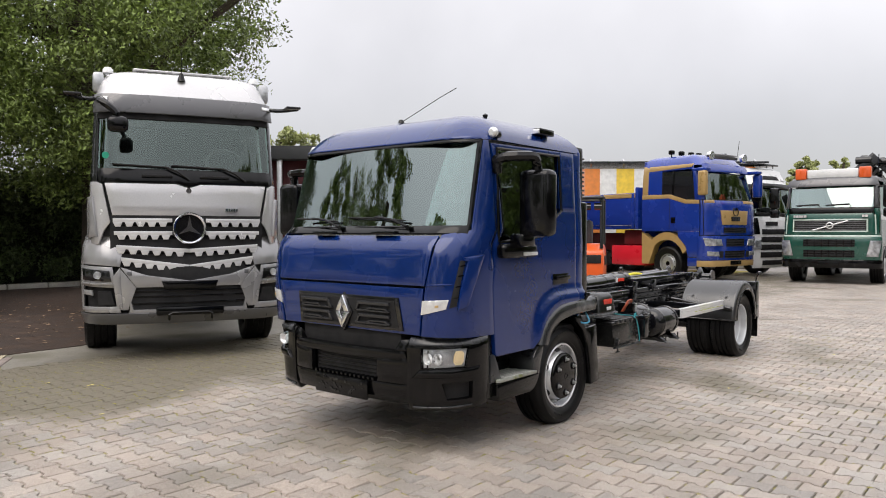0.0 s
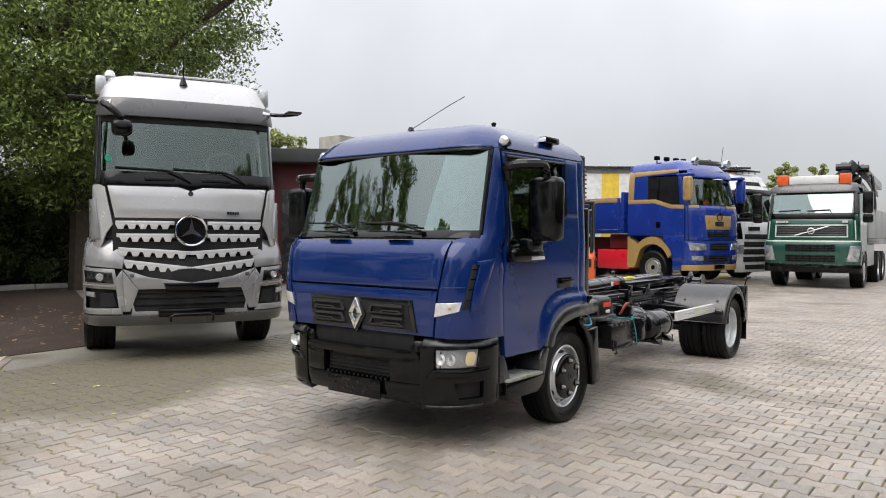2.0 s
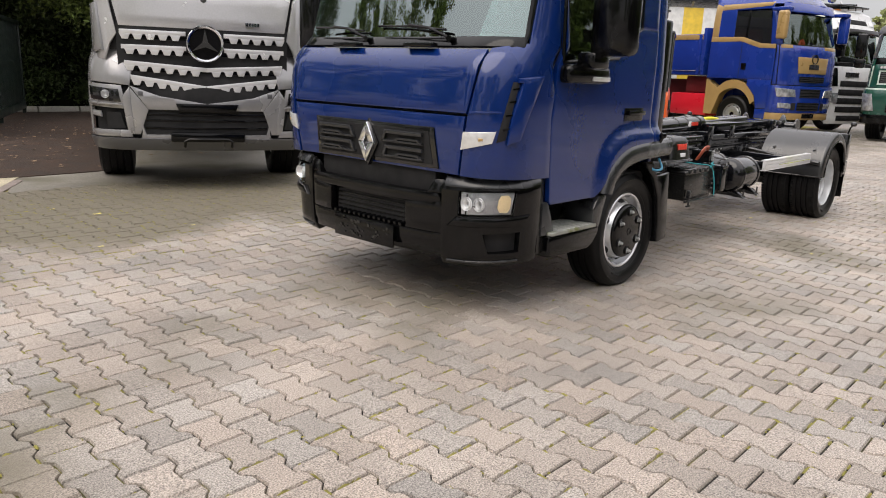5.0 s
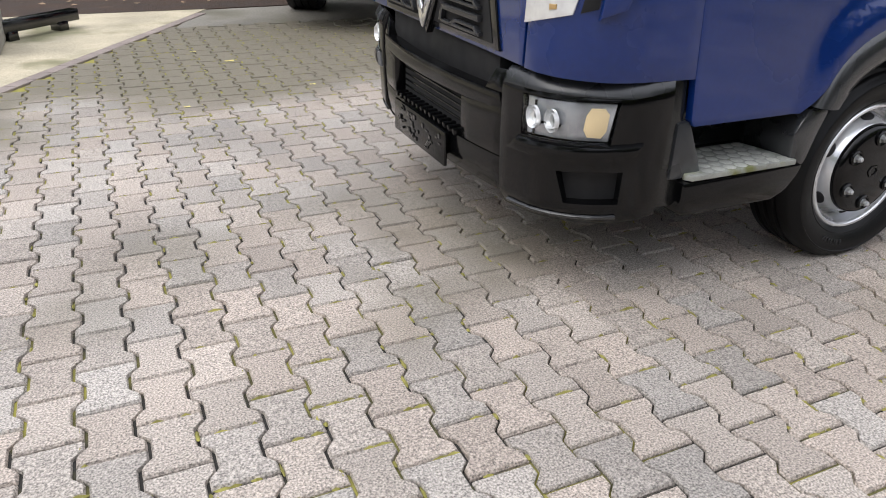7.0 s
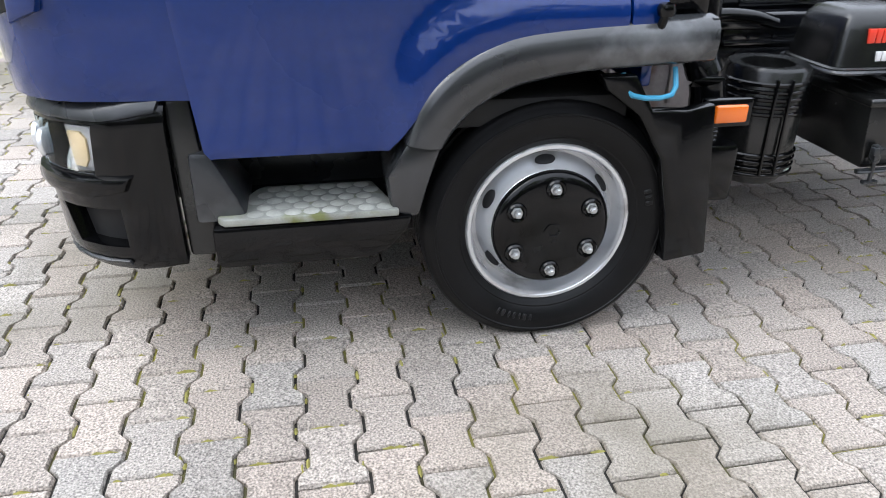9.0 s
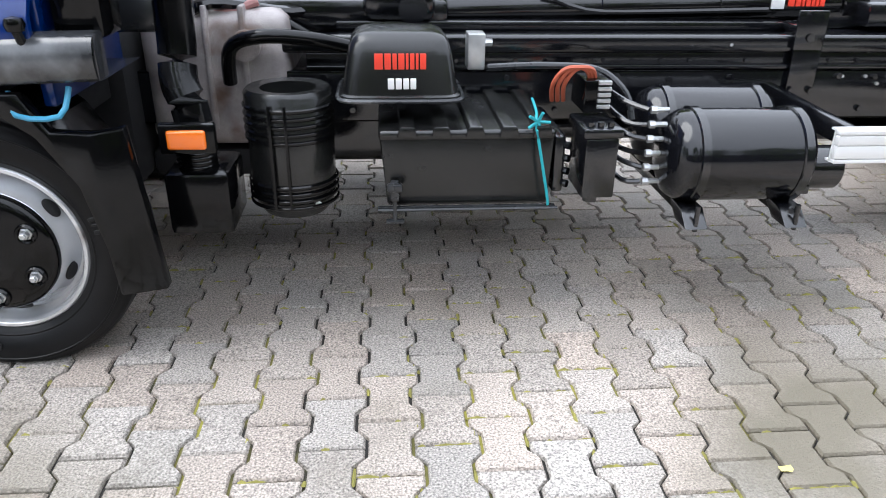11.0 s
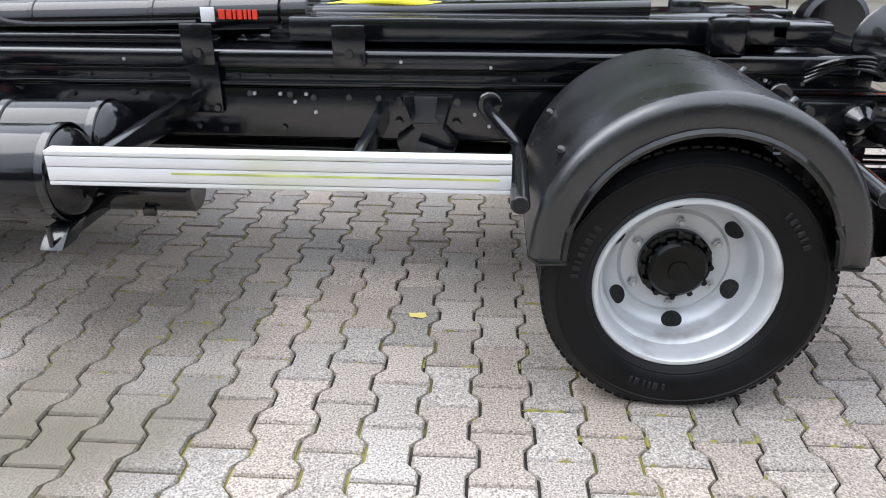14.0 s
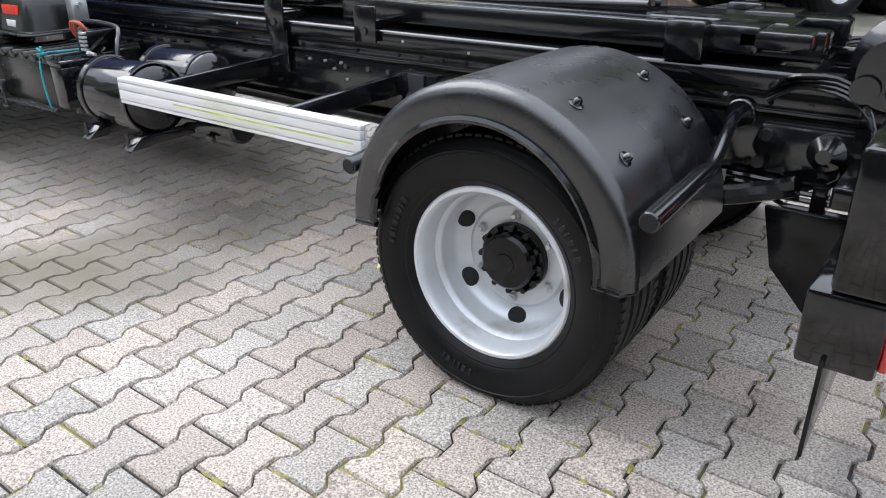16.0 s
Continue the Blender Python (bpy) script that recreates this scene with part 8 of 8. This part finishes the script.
def build_yard():
    # unseen plain wall added behind the camera: closes the yard, darkens reflections and low light
    g = Geo()
    g.box(-22, 45, -17.4, -17.0, 0, 5.2, 0.02)
    tagged(part("unseen_dark_wall", g, mat("dark_blocker_render", (0.06, 0.055, 0.05), 0.8, 0, 0.3, 0.5, fine=0.2)), "unseen plain dark wall added to darken reflections and low light", "wall", kind="structure")
    g = Geo()
    g.prism([(-1.98, 5.9), (14, 5.9), (14, 16.6), (3.0, 16.6), (-0.5, 7.08), (-1.52, 7.0)], "z", -0.03, -0.004)
    tagged(part("concrete_apron", g, mat("damp_worn_concrete", (0.215, 0.200, 0.172), 0.6, 0, 0.25, 1.2, fine=0.25, bump=0.3, dirt=(0.13, 0.12, 0.085), dirt_at=0.55)), "worn damp concrete apron under the grey truck", "ground", kind="structure")
    g = Geo()
    g.prism([(-9, 6.98), (-1.6, 6.92), (-0.62, 6.98), (-0.28, 7.12), (0.75, 8.9), (4.0, 16.9), (3.6, 22), (-9, 22)], "z", -0.03, 0.006)
    tagged(part("soil_bed", g, SOIL), "dark brown soil strewn with dry leaves", "ground", kind="structure")
    g = Geo()
    g.prism([(-7.1, -2.35), (-3.32, 3.98), (-1.97, 6.2), (-1.5, 6.99), (-9, 6.99), (-9, -2.35)], "z", -0.03, 0.003)
    tagged(part("sand_strip", g, mat("sandy_concrete", (0.42, 0.37, 0.27), 0.9, 0, 0.2, 2, fine=0.25, bump=0.3, dirt=(0.20, 0.19, 0.11), dirt_at=0.55)), "pale sandy strip beside the gate track", "ground", kind="structure")
    # border course of pavers
    a, b = Vector((-3.42, 3.62, 0)), Vector((-1.55, 6.7, 0))
    d = (b - a).normalized()
    ang = math.degrees(math.atan2(d.y, d.x))
    border = thing("border_course", "single row of reddish-grey border pavers", "kerb", kind="structure")
    n = int((b - a).length / 0.21)
    for i in range(-3, n):
        g = Geo()
        g.box(0, 0.2, 0, 0.10, -0.02, 0.004, 0.004, m=Matrix.Translation(a + d * 0.21 * i) @ pose(0, 0, 0, 0, 0, ang))
        part("border_stone", g, mat("border_stone", (0.24, 0.20, 0.18), 0.8, 0, 0.2, 3, fine=0.2) if i == -3 else bpy.data.materials["border_stone"], border)
    K = thing("kerb", "low grey concrete kerb stones", "kerb", kind="structure")
    for i in range(18):
        g = Geo()
        g.box(-8.5 + i * 1.0, -7.515 + i * 1.0, 18.75 - 0.06 * i, 18.87 - 0.06 * i, 0, 0.14, 0.015)
        part("kerb_stone", g, CONC, K)
    g = Geo()
    g.box(-3.95, -3.37, 5.05, 5.75, 0, 0.62, 0.03, m=None)
    tagged(part("concrete_block", g, CONC), "weathered concrete block beside the gate", "block")
    g = Geo()
    m = Matrix.Translation((-3.42, 5.62, 0)) @ pose(0, 0, 0, 0, 0, 45)
    g.box(0, 0.85, -0.05, 0.05, 0.07, 0.17, 0.006, m=m)
    g.box(0.05, 0.15, -0.06, 0.06, 0, 0.08, 0.004, m=m)
    g.box(0.6, 0.7, -0.06, 0.06, 0, 0.08, 0.004, m=m)
    tagged(part("gate_rail", g, CHASSIS), "black steel gate rail on feet", "gate rail")
    # dark green sliding gate
    G = thing("sliding_gate", "dark green steel sliding gate", "gate")
    a, b = Vector((-0.9, 11.4, 0)), Vector((2.1, 17.9, 0))
    d = (b - a).normalized()
    m = Matrix.Translation(a) @ pose(0, 0, 0, 0, 0, math.degrees(math.atan2(d.y, d.x)))
    L = (b - a).length
    dg = mat("dark_green_gate_paint", (0.012, 0.022, 0.018), 0.4, 0, 0.15, 3)
    g = Geo()
    g.box(0, L, -0.05, 0.05, 0.12, 0.30, 0.01, m=m)
    g.box(0, L, -0.04, 0.04, 2.1, 2.2, 0.01, m=m)
    for x in (0, L / 2, L - 0.08):
        g.box(x, x + 0.08, -0.04, 0.04, 0.0, 2.2, 0.01, m=m)
    part("gate_frame", g, dg, G)
    for i in range(int(L / 0.14)):
        g = Geo()
        g.box(0.08 + i * 0.14, 0.19 + i * 0.14, -0.012, 0.012, 0.3, 2.1, 0.003, m=m)
        part("gate_slat", g, dg, G)
    # fallen leaves
    rng = random.Random(21)
    lv, lf = [], []
    spots_ = [(rng.uniform(-7, 1.5), rng.uniform(7.2, 17.5)) for _ in range(900)]
    spots_ = [p for p in spots_ if on_soil(*p)]
    for x, y in spots_:
        a, s = rng.uniform(0, 6.3), rng.uniform(0.02, 0.05)
        base = len(lv)
        for k in range(4):
            lv.append((x + s * math.cos(a + k * 1.57) * (1 if k % 2 else 0.5), y + s * math.sin(a + k * 1.57), 0.012 + rng.uniform(0, 0.012)))
        lf.append((base, base + 1, base + 2, base + 3))
    ob = part("leaf_litter", Geo().raw(lv, lf), mat("dry_leaf", (0.30, 0.20, 0.12), 0.8, 0, 0.3, 2, rand=0.4))
    tagged(ob, "pale dry leaves scattered on the soil", "leaves", kind="stuff")
    for x, y, s in ((-1.726, 4.318, 0.035), (-1.3, 3.4, 0.02), (3.37, 0.43, 0.03), (-1.95, 4.75, 0.022), (-2.2, 3.1, 0.02), (2.1, -0.55, 0.018), (4.9, -0.9, 0.02)):
        g = Geo()
        n = 7
        pts = [(s * math.cos(2 * math.pi * i / n) * (1.0 + 0.3 * (i % 2)), s * 0.7 * math.sin(2 * math.pi * i / n), 0.004 + 0.006 * (i % 2)) for i in range(n)]
        g.raw([(x + p[0], y + p[1], p[2]) for p in pts] + [(x, y, 0.006)], [(i, (i + 1) % n, n) for i in range(n)])
        tagged(part("fallen_leaf", g, bpy.data.materials.get("yellow_leaf") or mat("yellow_leaf", (0.70, 0.60, 0.20), 0.7)), "small yellow leaf lying on the paving", "leaf", group="fallen leaves")


build_grey_truck()
build_blue_tipper()
build_white_truck()
build_green_truck()
build_forklift()
build_sheds()
build_green()
build_yard()


# ---- paving pieces ----
me = bpy.data.meshes.new("paving_rest")
me.from_pydata(rest.v, [], rest.f)
me.materials.append(PAVER)
pr = new("paving_rest", me)
pr.parent = bed
tagged(pr, "grey interlocking concrete pavers", kind="stuff")
for cx, cy, z in spots[:300]:
    ob = new("paver", prng.choice(pieces))
    ob.parent = bed
    ob.location = (cx, cy, z)

# moss in the joints
mrng = random.Random(21)
moss = Geo()
for i in range(15000):
    cx, cy = mrng.uniform(-4.0, 7.0), mrng.uniform(-3.6, 5.6)
    if noise.noise((cx * 1.1, cy * 1.1, 4)) < mrng.uniform(-0.3, 0.5) and not (cx < 0.3 and cy > 2.4) or on_soil(cx, cy):
        continue
    jx = -0.83 + (round((cx + 0.83) / PX - 0.5) + 0.5) * PX
    col = round((cx + 0.83) / PX)
    jy = -0.184 + round((cy + 0.184) / PY - (0.5 if col % 2 else 0)) * PY + (0.5 * PY if col % 2 else 0)
    if mrng.random() < 0.5:
        x, y, ex, ey = -0.83 + col * PX + mrng.uniform(-0.07, 0.07), jy, mrng.uniform(0.008, 0.030), mrng.uniform(0.004, 0.008)
    else:
        u = ((cy - jy) / PY) % 1.0
        side = -1 if col % 2 == 0 else 1
        wave = 0.0145 if abs(u - 0.5) > 0.36 else (-0.0145 if abs(u - 0.5) < 0.15 else 0.0)
        x, y, ex, ey = -0.83 + col * PX + PX / 2 + wave, cy, mrng.uniform(0.004, 0.008), mrng.uniform(0.008, 0.030)
    if cx < 0.3 and cy > 2.4:
        ex, ey = ex * 1.5, ey * 1.5
    n = 7
    ring = [(x + ex * math.cos(2 * math.pi * q / n) * mrng.uniform(0.7, 1.2), y + ey * math.sin(2 * math.pi * q / n) * mrng.uniform(0.7, 1.2), -0.006) for q in range(n)]
    moss.raw(ring + [(x, y, mrng.uniform(0.0, 0.004))], [(q, (q + 1) % n, n) for q in range(n)])
ob = part("moss_tufts", moss, MOSS, bed)
tagged(ob, "yellow-green moss growing in the paving joints", kind="stuff")
